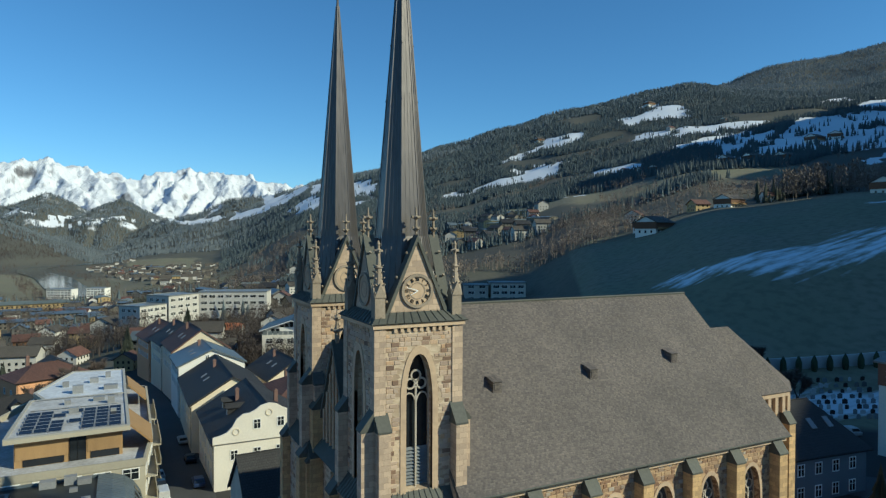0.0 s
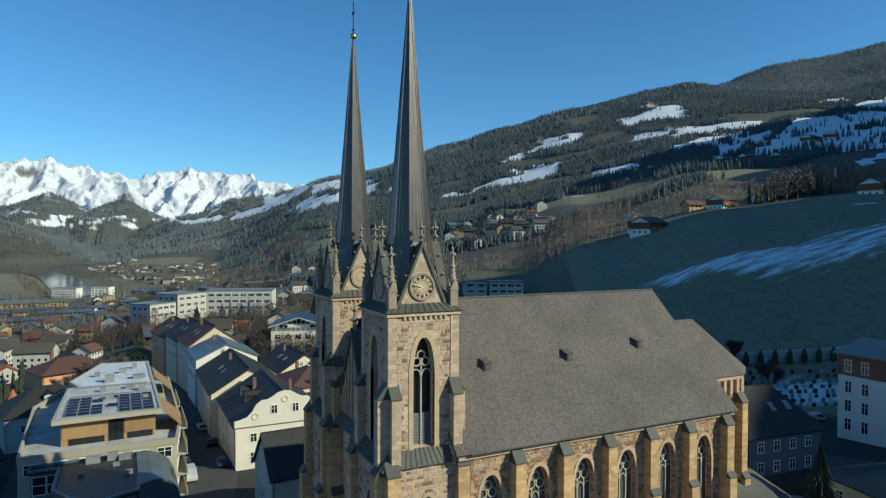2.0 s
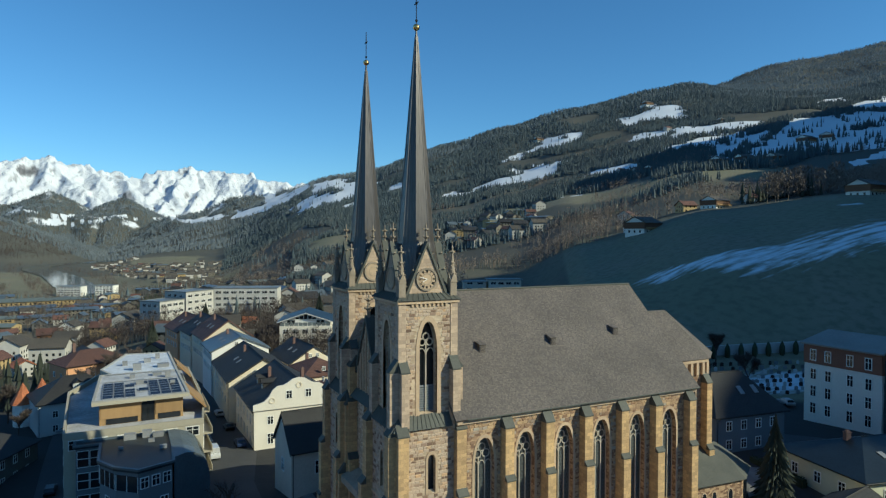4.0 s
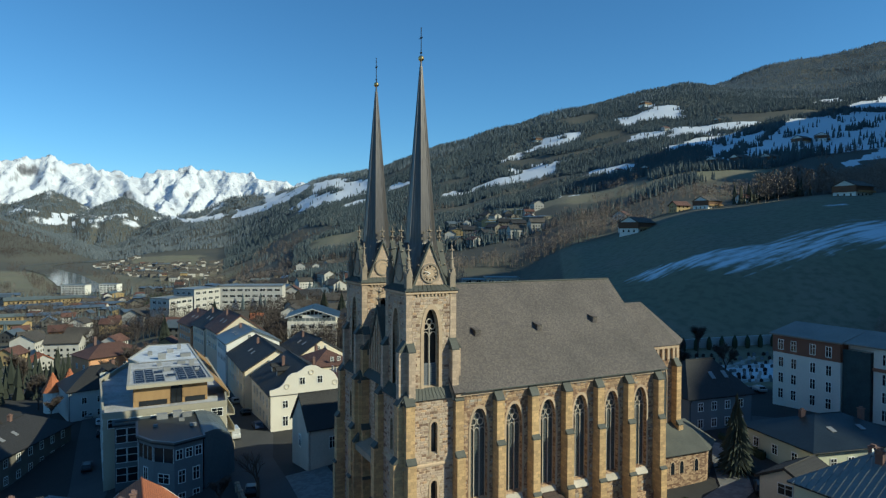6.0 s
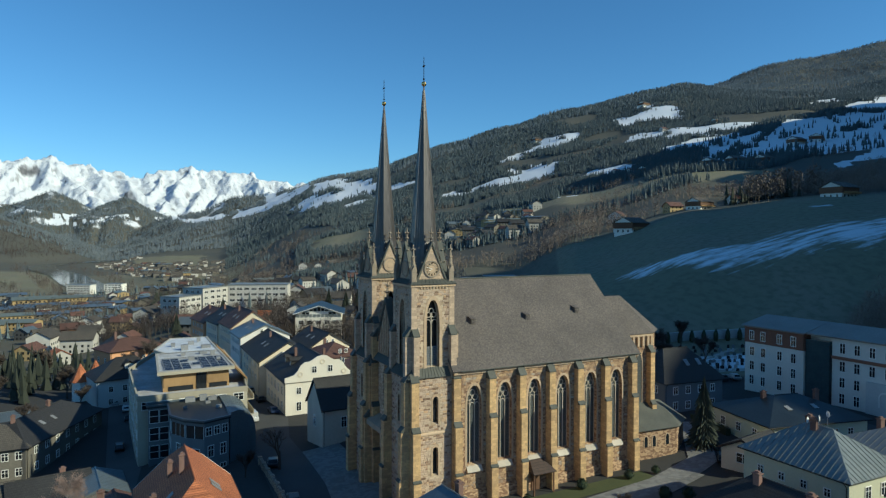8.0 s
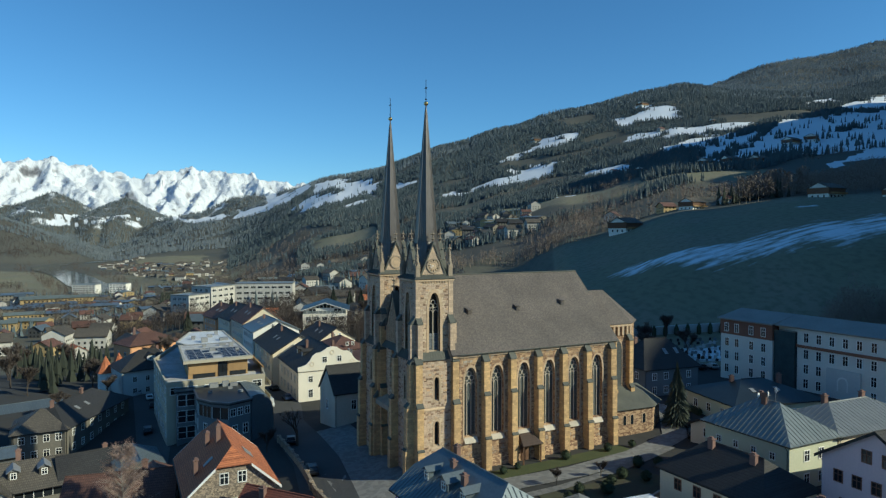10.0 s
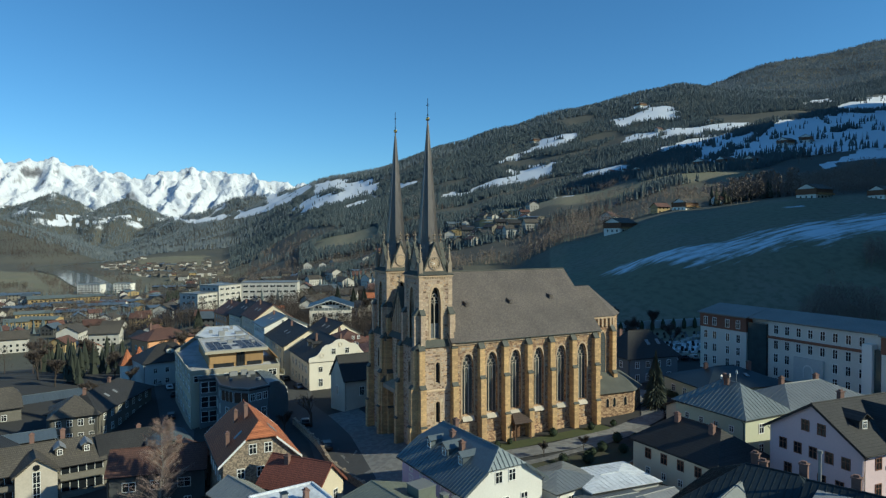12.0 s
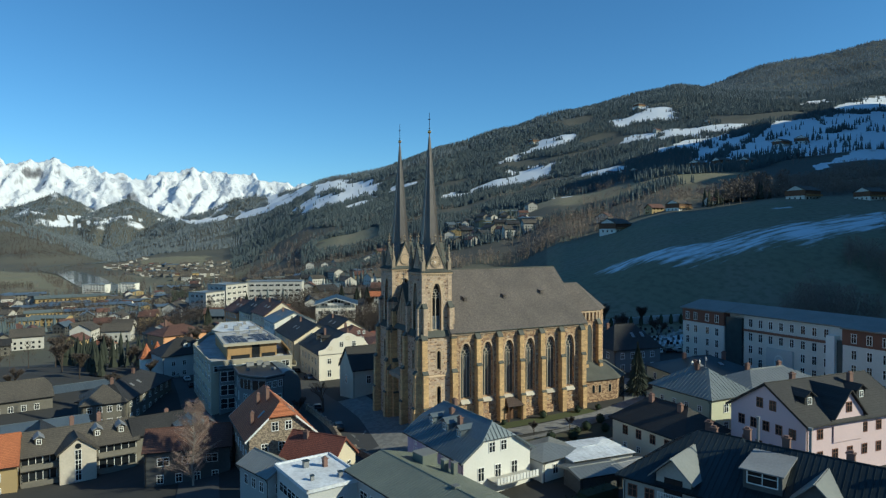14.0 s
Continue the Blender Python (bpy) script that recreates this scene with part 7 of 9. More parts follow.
for z in (-4.2, -0.8, 2.4):
    for ya, yb in ((55.5, 64.5), (70.0, 82.0), (86.0, 98.0)):
        bm = bmesh.new()
        x0 = -15.3 + (ya - 53.6) * 0.11 if ya < 60 else -13.9
        box(bm, x0 - 0.2, x0 + 1.5, ya, yb, z - 0.2, z)
        box(bm, x0 + 1.4, x0 + 1.5, ya, yb, z, z + 0.95)
        part("balcony", bm, SAGE, R)

B2 = thing("office_block", "blue-grey office block with a barrel-shaped side and a flat sheet roof", "office block")
BL = [(-34.0, 53.1), (-34.0, 50.9), (-30.4, 50.9), (-30.5, 42.3), (-28.5, 38.5), (-25.6, 35.9), (-21.2, 37.8), (-20.6, 53.1)]
bm = bmesh.new()
prism(bm, BL, -10, 3.7)
part("wall", bm, SLATE_GREY, B2)
bm = bmesh.new()
prism(bm, inset(BL, -0.35), 3.7, 4.0)
ro = part("roof", bm, SHEET_DARK, B2, "flat dark sheet roof")
rim("roof_edge", inset(BL, -0.4), 4.0, 4.3, 0.4, SHEET_BLUE, ro)
# the barrel: a vault of sheet metal falling to the street
arc = [(-20.9, 4.35), (-19.2, 4.3), (-17.8, 3.8), (-16.7, 2.9), (-15.9, 1.6), (-15.5, 0.0), (-15.4, -2.0), (-15.4, -9.5)]
bm = bmesh.new()
lo = [bm.verts.new((x, 38.6 + (x + 21) * 0.9, z)) for x, z in arc] + [bm.verts.new((-20.9, 38.6, -9.5))]
hi = [bm.verts.new((x, 53.1, z)) for x, z in arc] + [bm.verts.new((-20.9, 53.1, -9.5))]
n = len(lo)
for i in range(n):
    bm.faces.new((lo[i], lo[(i + 1) % n], hi[(i + 1) % n], hi[i]))
bm.faces.new(lo[::-1]), bm.faces.new(hi)
bmesh.ops.recalc_face_normals(bm, faces=bm.faces)
vault = part("vault", bm, SHEET_BLUE, B2, "blue-grey sheet metal vault")
for y in (46.0, 48.2, 50.4):
    bm = bmesh.new()
    slab(bm, [(-16.6, y, 2.83), (-15.85, y, 1.55), (-15.85, y + 1.1, 1.55), (-16.6, y + 1.1, 2.83)][::-1], -0.06)
    part("roof_window", bm, GLASS, vault)
for i in range(14):
    bm = bmesh.new()
    y = 44.6 + i * 0.62
    for (xa, za), (xb, zb) in zip(arc[:6], arc[1:7]):
        bar(bm, (xa, y, za + 0.02), (xb, y, zb + 0.02), 0.03, 4)
    part("seam", bm, SHEET_BLUE, vault)
for x, y, w, h in ((-26.5, 51.8, 1.8, 0.9), (-24.0, 52.0, 1.4, 1.1), (-22.4, 51.6, 1.6, 0.7), (-23.5, 49.0, 0.9, 0.5), (-27.8, 47.0, 0.7, 0.4), (-22.0, 45.0, 1.0, 0.5)):
    bm = bmesh.new()
    box(bm, x - w / 2, x + w / 2, y - w / 3, y + w / 3, 4.0, 4.0 + h)
    part("roof_plant", bm, ZINC, B2)
# glazed recess with a white grid, curved loggia and plain rows of windows
fw = Face(-34.0, 50.9, 1, 0)
for z in (-6.0, -2.6, 0.8):
    for a in (0.2, 1.95):
        bm = bmesh.new()
        slab(bm, [tuple(fw.at(a, z, 0.05)), tuple(fw.at(a + 1.6, z, 0.05)), tuple(fw.at(a + 1.6, z + 2.5, 0.05)), tuple(fw.at(a, z + 2.5, 0.05))], 0.06)
        g = part("glazing", bm, GLASS, B2)
        bm = bmesh.new()
        for p, q in (((a, z), (a + 1.6, z)), ((a, z + 2.5), (a + 1.6, z + 2.5)), ((a, z), (a, z + 2.5)), ((a + 1.6, z), (a + 1.6, z + 2.5)), ((a, z + 1.3), (a + 1.6, z + 1.3))):
            bar(bm, fw.at(*p, 0.1), fw.at(*q, 0.1), 0.06, 4)
        part("glazing_bar", bm, PAINT_WHITE, g)
for i, n, kind, rows in ((2, 2, "tall", (-6.0, -2.4)), (3, 1, "tall", (-6.0, -2.4)), (4, 1, "wide", (-6.0, -2.4)), (5, 2, "tall", (-6.0, -2.4)), (5, 3, "std", (1.4,))):
    (xa, ya), (xb, yb) = BL[i], BL[i + 1]
    f = Face(xa, ya, xb - xa, yb - ya)
    ln = math.hypot(xb - xa, yb - ya)
    for z in rows:
        for q in range(n):
            w = share("window", WIN[kind][0], B2, Matrix.Translation(f.at((q + 0.5) * ln / n, z, 0.01)) @ pose(0, 0, 0, 0, 0, math.degrees(math.atan2(f.u.y, f.u.x))))
            share("pane", WIN[kind][1], w, Matrix())
for i in (2, 3, 4):
    (xa, ya), (xb, yb) = BL[i], BL[i + 1]
    f = Face(xa, ya, xb - xa, yb - ya)
    ln = math.hypot(xb - xa, yb - ya)
    bm = bmesh.new()
    a0 = 0.2 if i > 2 else ln - 3.2
    slab(bm, [tuple(f.at(a0, 0.9, 0.04)), tuple(f.at(ln - 0.1, 0.9, 0.04)), tuple(f.at(ln - 0.1, 3.1, 0.04)), tuple(f.at(a0, 3.1, 0.04))], 0.06)
    lg = part("loggia", bm, GLASS, B2, "dark glazed loggia under the roof edge")
    m = max(2, int((ln - a0) / 1.3))
    for q in range(m + 1):
        bm = bmesh.new()
        a = a0 + (ln - 0.1 - a0) * q / m
        bar(bm, f.at(a, 0.9, 0.1), f.at(a, 3.1, 0.1), 0.05, 4)
        part("post", bm, PAINT_WHITE, lg)

# white house with a scrolled gable, and the row along the street
S = house("white townhouse with a scrolled baroque gable", 3.4, 74.6, 90, 21.6, 17.0, -5.0, 3.1, 5.2, "gable", IVORY, TILE_DARK,
          [("w", 4, 5.2, "std", 0.85), ("w", 4, 1.4, "tall", 0.85), ("n", 5, 4.6, "tall", 0.85), ("n", 5, 1.2, "tall", 0.85)], [(2, 3, 5.4), (-2, -3, 5.4)], [(-2, "n", 1.5, TILE_DARK), (3, "n", 1.5, TILE_DARK)], 0.4)
bm = bmesh.new()
curve = [(-9.7, 8.3), (-9.7, 9.6), (-8.6, 9.8), (-7.4, 10.2), (-6.4, 11.2), (-5.6, 12.6), (-4.6, 13.3), (-3.4, 13.4), (-2.4, 13.9), (-1.4, 14.6), (0, 14.9)]
curve = curve + [(-a, z) for a, z in curve[-2::-1]]
curve = [(a * 0.9, 8.0 + (z - 8.3) * 0.88) for a, z in curve]
f0 = [(-10.92, a, z) for a, z in curve]
f1 = [(-11.2, a, z) for a, z in curve]
n = len(curve)
solid(bm, f0 + f1, [tuple(range(n)), tuple(range(2 * n - 1, n - 1, -1))] + [(i, n + i, n + (i + 1) % n, (i + 1) % n) for i in range(n)])
part("scrolled_gable", bm, IVORY, S)
for a, z in ((0, 12.3), (-5.2, 9.7), (5.2, 9.7)):
    bm = bmesh.new()
    ring(bm, (-11.23, a, z), (0, 1, 0), (0, 0, 1), 0.5, 0.08, 16)
    part("medallion", bm, CREAM, S)
for a in (-1.9, 1.9):
    put_window(S, "std", -11.2, a, 9.9, -90)
house("small chapel with a dark tiled roof in the church's shade", 1.5, 38.0, 4, 14.0, 8.6, -2.6, 4.4, 4.8, "gable", AGED, TILE_DARK, [("s", 2, 3.2, "tall"), ("w", 1, 3.0, "tall")], name="chapel", group="", over=0.4)
ROW = ((1.7, 103.0, 90, 27, 15.5, 3.4, 4.6, CREAM, TILE_DARK, "gable"), (1.0, 126.5, 92, 16, 15, 5.6, 3.4, WHITE, SHEET_BLUE, "gable"), (0.0, 146, 95, 18, 14, 6.2, 5.0, CREAM, TILE_BROWN, "gable"),
       (-2.0, 165, 98, 16, 14, 5.0, 5.0, CREAM, TILE_DARK, "gable"), (-5.0, 184, 100, 18, 14, 3.6, 4.6, ORANGE, TILE_BROWN, "gable"), (16, 96, 95, 14, 12, 3.0, 3.0, CREAM, TILE_BROWN, "hip"),
       (18, 118, 95, 18, 13, 2.6, 4.0, CREAM, TILE_DARK, "gable"), (22, 76, 5, 20, 12, 3.4, 2.0, CREAM, TILE_BROWN, "hip"), (33, 98, 5, 20, 11, 0.6, 2.6, CREAM, TILE_OXBLOOD, "gable"))
for x, y, turn, L, W, ze, rise, wm, rm, st in ROW:
    zg = land(x, y)
    kinds = {WHITE: "white", LILAC: "lilac", CREAM: "cream", ORANGE: "orange"}[wm]
    house(kinds + " plastered townhouse with a " + ("dark tiled" if rm is TILE_DARK else "brown tiled" if rm is TILE_BROWN else "dark red tiled" if rm is TILE_OXBLOOD else "sheet metal") + " roof", x, y, turn, L, W, zg, ze, rise, st, wm, rm,
          [("w", 2, max(1, ze - zg + 1.2), "small", 0.3), ("w", 3, ze - zg - 2.6, "std"), ("w", 3, ze - zg - 5.6, "std"), ("n", 5, ze - zg - 2.6, "std"), ("n", 5, ze - zg - 5.6, "std"), ("s", 5, ze - zg - 2.6, "std")],
          [(3, 1.5, rise + 0.6)], skylights=((-3, "n"), (1, "n")) if st == "gable" else (), over=0.5)
house("orange villa with a dark roof among trees", -36.0, 158.0, 25, 18, 12, -9.5, -1.0, 3.0, "hip", ORANGE, TILE_BROWN, [("s", 4, 4.6, "std"), ("s", 4, 1.2, "std"), ("w", 2, 4.6, "std")], [(-4, 1.5, 5.0)])


def gable_office(x, y, z, turn):
    """A cream office house: a terrace over the front, and behind it a broad gable glazed under its verge."""
    o = thing("office_house", "cream office house with a roof terrace and a glazed gable", "house", pose(x, y, z, 0, 0, turn), "houses of the town")
    bm = bmesh.new()
    box(bm, -8.8, 8.8, 0, 20, -3, 8.8)
    part("wall", bm, IVORY, o)
    bm = bmesh.new()
    q = [(-8.2, 8.8), (8.2, 8.8), (8.2, 10.3), (0, 13.0), (-8.2, 10.3)]
    solid(bm, [(a, 2.6, b) for a, b in q] + [(a, 19.9, b) for a, b in q], [(0, 1, 2, 3, 4), (9, 8, 7, 6, 5), (1, 6, 7, 2), (0, 4, 9, 5)])
    top = part("gable_storey", bm, WHITE, o, "white gabled top storey")
    for side in (-1, 1):
        bm = bmesh.new()
        e = [(side * 9.9, 1.2, 9.85), (0, 1.2, 13.1), (0, 20.6, 13.1), (side * 9.9, 20.6, 9.85)]
        slab(bm, e if side > 0 else e[::-1], 0.16)
        roof = part("roof", bm, SHEET_DARK, o, "dark blue-grey sheet roof")
        bm = bmesh.new()
        bar(bm, (side * 9.9, 1.12, 9.85), (0, 1.12, 13.12), 0.16, 4)
        part("verge_board", bm, WHITE, roof, "white verge board")
        bm = bmesh.new()
        for k in range(1, 10):
            yy = 1.2 + k * 1.95
            bar(bm, (side * 9.9, yy, 9.95), (0, yy, 13.2), 0.05, 4)
        tagged(part("seam", bm, SHEET_DARK, roof), kind="stuff")
    for k in range(-4, 5):
        bm = bmesh.new()
        h = 12.55 - abs(k) * 0.50
        box(bm, k * 1.45 - 0.62, k * 1.45 + 0.62, 2.54, 2.62, 10.9 if abs(k) < 3 else 9.0, max(h, 10.3) if abs(k) < 3 else 10.5)
        part("glazing", bm, GLASS, top)
    for k in range(-5, 6):
        bm = bmesh.new()
        box(bm, k * 1.58 - 0.70, k * 1.58 + 0.70, 0.22, 0.27, 8.8, 10.0)
        part("balustrade_pane", bm, SHEET_PALE, o, "pale glass balustrade pane")
    for k in range(5):
        put_window(o, "wide", -6.6 + 3.3 * k, 0.0, 6.2, 0)
        put_window(o, "wide", -6.6 + 3.3 * k, 0.0, 2.8, 0)
    for k in range(5):
        put_window(o, "std", -8.8, 2.5 + 3.6 * k, 6.2, -90)


gable_office(30.0, 161.7, -4.0, -19)

# hospital with brown top storeys at its corners
G = thing("hospital", "long pale hospital building with grey metal roof and brown corner storeys", "hospital")
GY0, GY1, GX = 17.0, -62.0, 88.6
bm = bmesh.new()
box(bm, GX, GX + 15, 3.0, GY0, 0, 16.6)
box(bm, GX + 2.2, GX + 15, -2.5, 3.0, 0, 16.4)
box(bm, GX + 0.9, GX + 15, -29.5, -2.5, 0, 16.5)
box(bm, GX - 1.0, GX + 15, GY1, -29.5, 0, 16.6)
part("wall", bm, PALE_GREY, G)
bm = bmesh.new()
for y0, y1, x0 in ((2.6, GY0 + 0.6, GX - 0.7), (-29.2, 2.6, GX + 0.3), (GY1, -29.2, GX - 1.7)):
    xm = GX + 8
    slab(bm, [(x0, y1, 16.7), (x0, y0, 16.7), (xm, y0, 18.6), (xm, y1, 18.6)], 0.3)
    slab(bm, [(GX + 15.7, y0, 16.7), (GX + 15.7, y1, 16.7), (xm, y1, 18.6), (xm, y0, 18.6)], 0.3)
part("roof", bm, SHEET_ROOF, G)
for y0, y1, x0 in ((3.0, GY0, GX), (GY1, -29.5, GX - 1.0)):
    bm = bmesh.new()
    box(bm, x0 - 0.12, x0, y0 - 0.1, y1 + 0.1, 12.9, 16.6)
    box(bm, x0 - 0.12, x0 + 15, y0 - 0.14, y0, 12.9, 16.6)
    part("brown_storey", bm, PAINT_BROWN, G, "brown panelled top storey")
bm = bmesh.new()
box(bm, GX + 0.55, GX + 0.9, -29.5, -2.5, 12.3, 12.9)
part("string_course", bm, PAINT_BROWN, G)
bm = bmesh.new()
box(bm, GX + 0.4, GX + 2.2, -2.2, 2.8, 2, 15.5)
part("glazed_stair", bm, TINTED, G, "dark glazed staircase bay")
bm = bmesh.new()
box(bm, GX - 1.0, GX + 0.9, -27.6, -25.6, 1, 14.5)
part("entrance_fin", bm, PAINT_WHITE, G)
bm = bmesh.new()
box(bm, GX - 0.2, GX + 0.9, -29.4, -27.7, 1, 13.5)
part("glazed_bay", bm, TINTED, G)
bm = bmesh.new()
box(bm, GX + 0.3, GX + 0.9, -16.5, -9.5, 1.5, 9.0)
part("entrance_portal", bm, GREY, G, "grey arched entrance surround")
bm = bmesh.new()
fg = Face(GX + 0.3, -13, 0, -1)
arch_trim(bm, fg, 0, 0.9, 4.6, 6.4, 7.3, 0.25, -0.02, 0.1)
part("arched_window", bm, PAINT_WHITE, G)
for z in (3.6, 6.8, 10.0, 13.6):
    for y in (15.2, 12.4, 8.4, 5.2):
        put_window(G, "tall", GX - (0.13 if z > 13 else 0), y, z, -90)
    for i in range(9):
        y = -4.6 - i * 2.85
        if abs(y + 13) < 4 and z < 9 or y < -25.2:
            continue
        put_window(G, "tall", GX + 0.9, y, z, -90)
    for i in range(9):
        put_window(G, "tall", GX - (1.13 if z > 13 else 1.0), -32.0 - i * 3.3, z, -90)
# white school blocks down the valley
for lab, x, y, t, L, W, zg, ze, rows in (("white school block with bands of windows", 5.9, 316.6, 40, 20, 15, -5.0, 6.0, 3), ("long white school wing with bands of windows", 37.4, 319.0, -20, 35, 15, -4.6, 6.6, 3), ("low white school hall with a flat roof", -8.5, 302, 43, 17, 13, -5.0, 2.6, 2)):
    house(lab, x, y, t, L, W, zg, ze, 0, "flat", OFF_WHITE, SHEET_GREY, [("s", int(L / 4.2), 1.6 + 3.4 * i, "strip", 0.96) for i in range(rows)] + [("w", 3, 1.6 + 3.4 * i, "wide") for i in range(rows)], name="school", group="school buildings", over=0.2)
for (x, y), t, L in ((fan(-0.537, 930), -25, 32), (fan(-0.487, 950), -25, 24)):
    house("white office block with window bands in the valley", x, y, t, L, 16, -46, -33, 0, "flat", WHITE, SHEET_GREY, [("s", int(L / 4.2), 1.4 + 3.1 * i, "strip", 0.96) for i in range(4)] + [("w", 3, 1.4 + 3.1 * i, "wide") for i in range(4)], name="office_block", group="valley office blocks", over=0.3)

fx, fy = fan(0.076, 424)
for ax, L, top in ((-15.0, 12.0, 11.2), (1.5, 18.0, 12.4)):
    house("pale flat-roofed apartment house at the foot of the meadow", fx + ax * 0.9135, fy - ax * 0.4067, -24, L, 13, 2.6, top, 0, "flat", AGED, SHEET_GREY, [("s", int(L / 4.4), 1.2 + 3.1 * i, "strip", 0.95) for i in range(3)], name="apartment_house", group="apartment houses at the meadow", over=0.7)


# ---------- trees ----------
def spruce_mesh(name, h, r, tiers, seed, mat, sides=9):
    """A spruce: tiers of drooping boughs with ragged tips."""
    rnd = random.Random(seed)
    bm = bmesh.new()
    for i in range(tiers):
        t = i / tiers
        z0 = h * (0.10 + 0.82 * t)
        rr = r * (1 - t) ** 0.85 * rnd.uniform(0.9, 1.1) + 0.12
        top = bm.verts.new((0, 0, z0 + h * 0.16))
        ringv = []
        for s in range(sides * 2):
            a = math.pi * s / sides + i * 0.7
            q = rr * (rnd.uniform(0.85, 1.12) if s % 2 == 0 else rnd.uniform(0.45, 0.65))
            ringv.append(bm.verts.new((q * math.cos(a), q * math.sin(a), z0 - (0.25 * rr if s % 2 == 0 else 0) + rnd.uniform(-0.1, 0.1))))
        for s in range(len(ringv)):
            bm.faces.new((ringv[s], ringv[(s + 1) % len(ringv)], top))
    me = bpy.data.meshes.new(name)
    bm.to_mesh(me), bm.free()
    me.materials.append(mat)
    return me


def trunk_mesh(h, r, mat):
    bm = bmesh.new()
    bar(bm, (0, 0, -0.5), (0, 0, h), r, 6, r * 0.25)
    me = bpy.data.meshes.new("trunk")
    bm.to_mesh(me), bm.free()
    me.materials.append(mat)
    return me


def bare_tree_meshes(seed, h, spread, mat_bark, mat_twigs, twigs=900, thick=1.0):
    """Trunk with limbs, and a crown of fine twigs as thin slivers along the branch ends."""
    rnd = random.Random(seed)
    bm = bmesh.new()
    ends = []
    def grow(p, d, length, r, depth):
        q = p + d * length
        bar(bm, p, q, r, 5, r * 0.65)
        if depth >= 2:
            ends.append((p, q, d))
        if depth == 4:
            return
        for _ in range(3 if depth < 2 else 2):
            e = (d + Vector((rnd.uniform(-1, 1), rnd.uniform(-1, 1), rnd.uniform(-0.15, 0.7))) * spread).normalized()
            grow(p + d * length * rnd.uniform(0.6, 1.0), e, length * rnd.uniform(0.6, 0.78), r * 0.58, depth + 1)
    grow(Vector((0, 0, -0.4)), Vector((0, 0, 1)), h * 0.34, h * 0.022 * thick, 0)
    trunk = bpy.data.meshes.new("trunk")
    bm.to_mesh(trunk), bm.free()
    trunk.materials.append(mat_bark)
    verts, faces = [], []
    for _ in range(twigs):
        p, q, d = rnd.choice(ends)
        s = p.lerp(q, rnd.uniform(0.0, 1.15))
        e = (d * 0.6 + Vector((rnd.uniform(-1, 1), rnd.uniform(-1, 1), rnd.uniform(-0.3, 0.9)))).normalized() * h * rnd.uniform(0.05, 0.15)
        w = e.cross(Vector((rnd.uniform(-1, 1), rnd.uniform(-1, 1), rnd.uniform(-1, 1)))).normalized() * h * 0.0028
        i = len(verts)
        m = s + e * 0.5 + w * rnd.uniform(0.8, 2.6)
        verts += [s - w, s + w, m, s + e]
        faces += [(i, i + 1, i + 2), (i, i + 2, i + 3)]
    crown = bpy.data.meshes.new("crown")
    crown.from_pydata(verts, [], faces)
    crown.materials.append(mat_twigs)
    return trunk, crown


def plant(name, label, meshes, x, y, scale, turn, group, z=None):
    t = thing(name, label, "tree", pose(x, y, land(x, y) if z is None else z, 0, 0, turn) @ Matrix.Scale(scale, 4), group)
    for n, me in meshes:
        share(n, me, t, Matrix())
    return t


rnd = random.Random(5)
SPRUCE = [(("trunk", trunk_mesh(10, 0.3, BARK)), ("crown", spruce_mesh("crown", 12, 3.0, 22, s, NEAR_NEEDLES, 14))) for s in (1, 2)]
BARES = [tuple(zip(("trunk", "crown"), bare_tree_meshes(s, 10, 0.62, BARK, BARE, 3000))) for s in (3, 4, 5)]


def birch_meshes(seed, h):
    """A birch: a slim upright stem, many thin rising branches and fine drooping twigs."""
    rnd = random.Random(seed)
    bm = bmesh.new()
    lean = Vector((0.03, 0.02, 1))
    stem = [lean * (h * i / 10) + Vector((0.12 * math.sin(i * 1.3), 0.1 * math.cos(i * 1.7), -0.4)) for i in range(11)]
    for i in range(10):
        bar(bm, stem[i], stem[i + 1], 0.17 * (1 - i / 11), 6, 0.17 * (1 - (i + 1) / 11))
    ends = []
    for _ in range(110):
        t = rnd.uniform(0.22, 0.98)
        i = min(9, int(t * 10))
        p = stem[i].lerp(stem[i + 1], t * 10 - i)
        a, ln = rnd.uniform(0, 6.283), (1.08 - t) * 5.0 * rnd.uniform(0.6, 1.1) + 0.8
        d = Vector((math.cos(a), math.sin(a), rnd.uniform(0.5, 1.3))).normalized()
        m, q = p + d * ln * 0.55, p + d * ln + Vector((0, 0, -0.06 * ln))
        bar(bm, p, m, 0.035, 4, 0.022), bar(bm, m, q, 0.022, 4, 0.008)
        ends += [(p.lerp(m, 0.5), m), (m, q), (m, q)]
    trunk = bpy.data.meshes.new("trunk")
    bm.to_mesh(trunk), bm.free()
    trunk.materials.append(BIRCH_BARK)
    verts, faces = [], []
    for _ in range(11000):
        p, q = rnd.choice(ends)
        s = p.lerp(q, rnd.uniform(0, 1.1))
        e = Vector((rnd.uniform(-1, 1), rnd.uniform(-1, 1), rnd.uniform(-0.9, 0.8))).normalized() * rnd.uniform(0.35, 0.9)
        w = e.cross(Vector((rnd.uniform(-1, 1), rnd.uniform(-1, 1), rnd.uniform(-1, 1)))).normalized() * 0.012
        i = len(verts)
        verts += [s - w, s + w, s + e]
        faces.append((i, i + 1, i + 2))
    crown = bpy.data.meshes.new("crown")
    crown.from_pydata(verts, [], faces)
    crown.materials.append(BIRCH_TWIGS)
    return trunk, crown


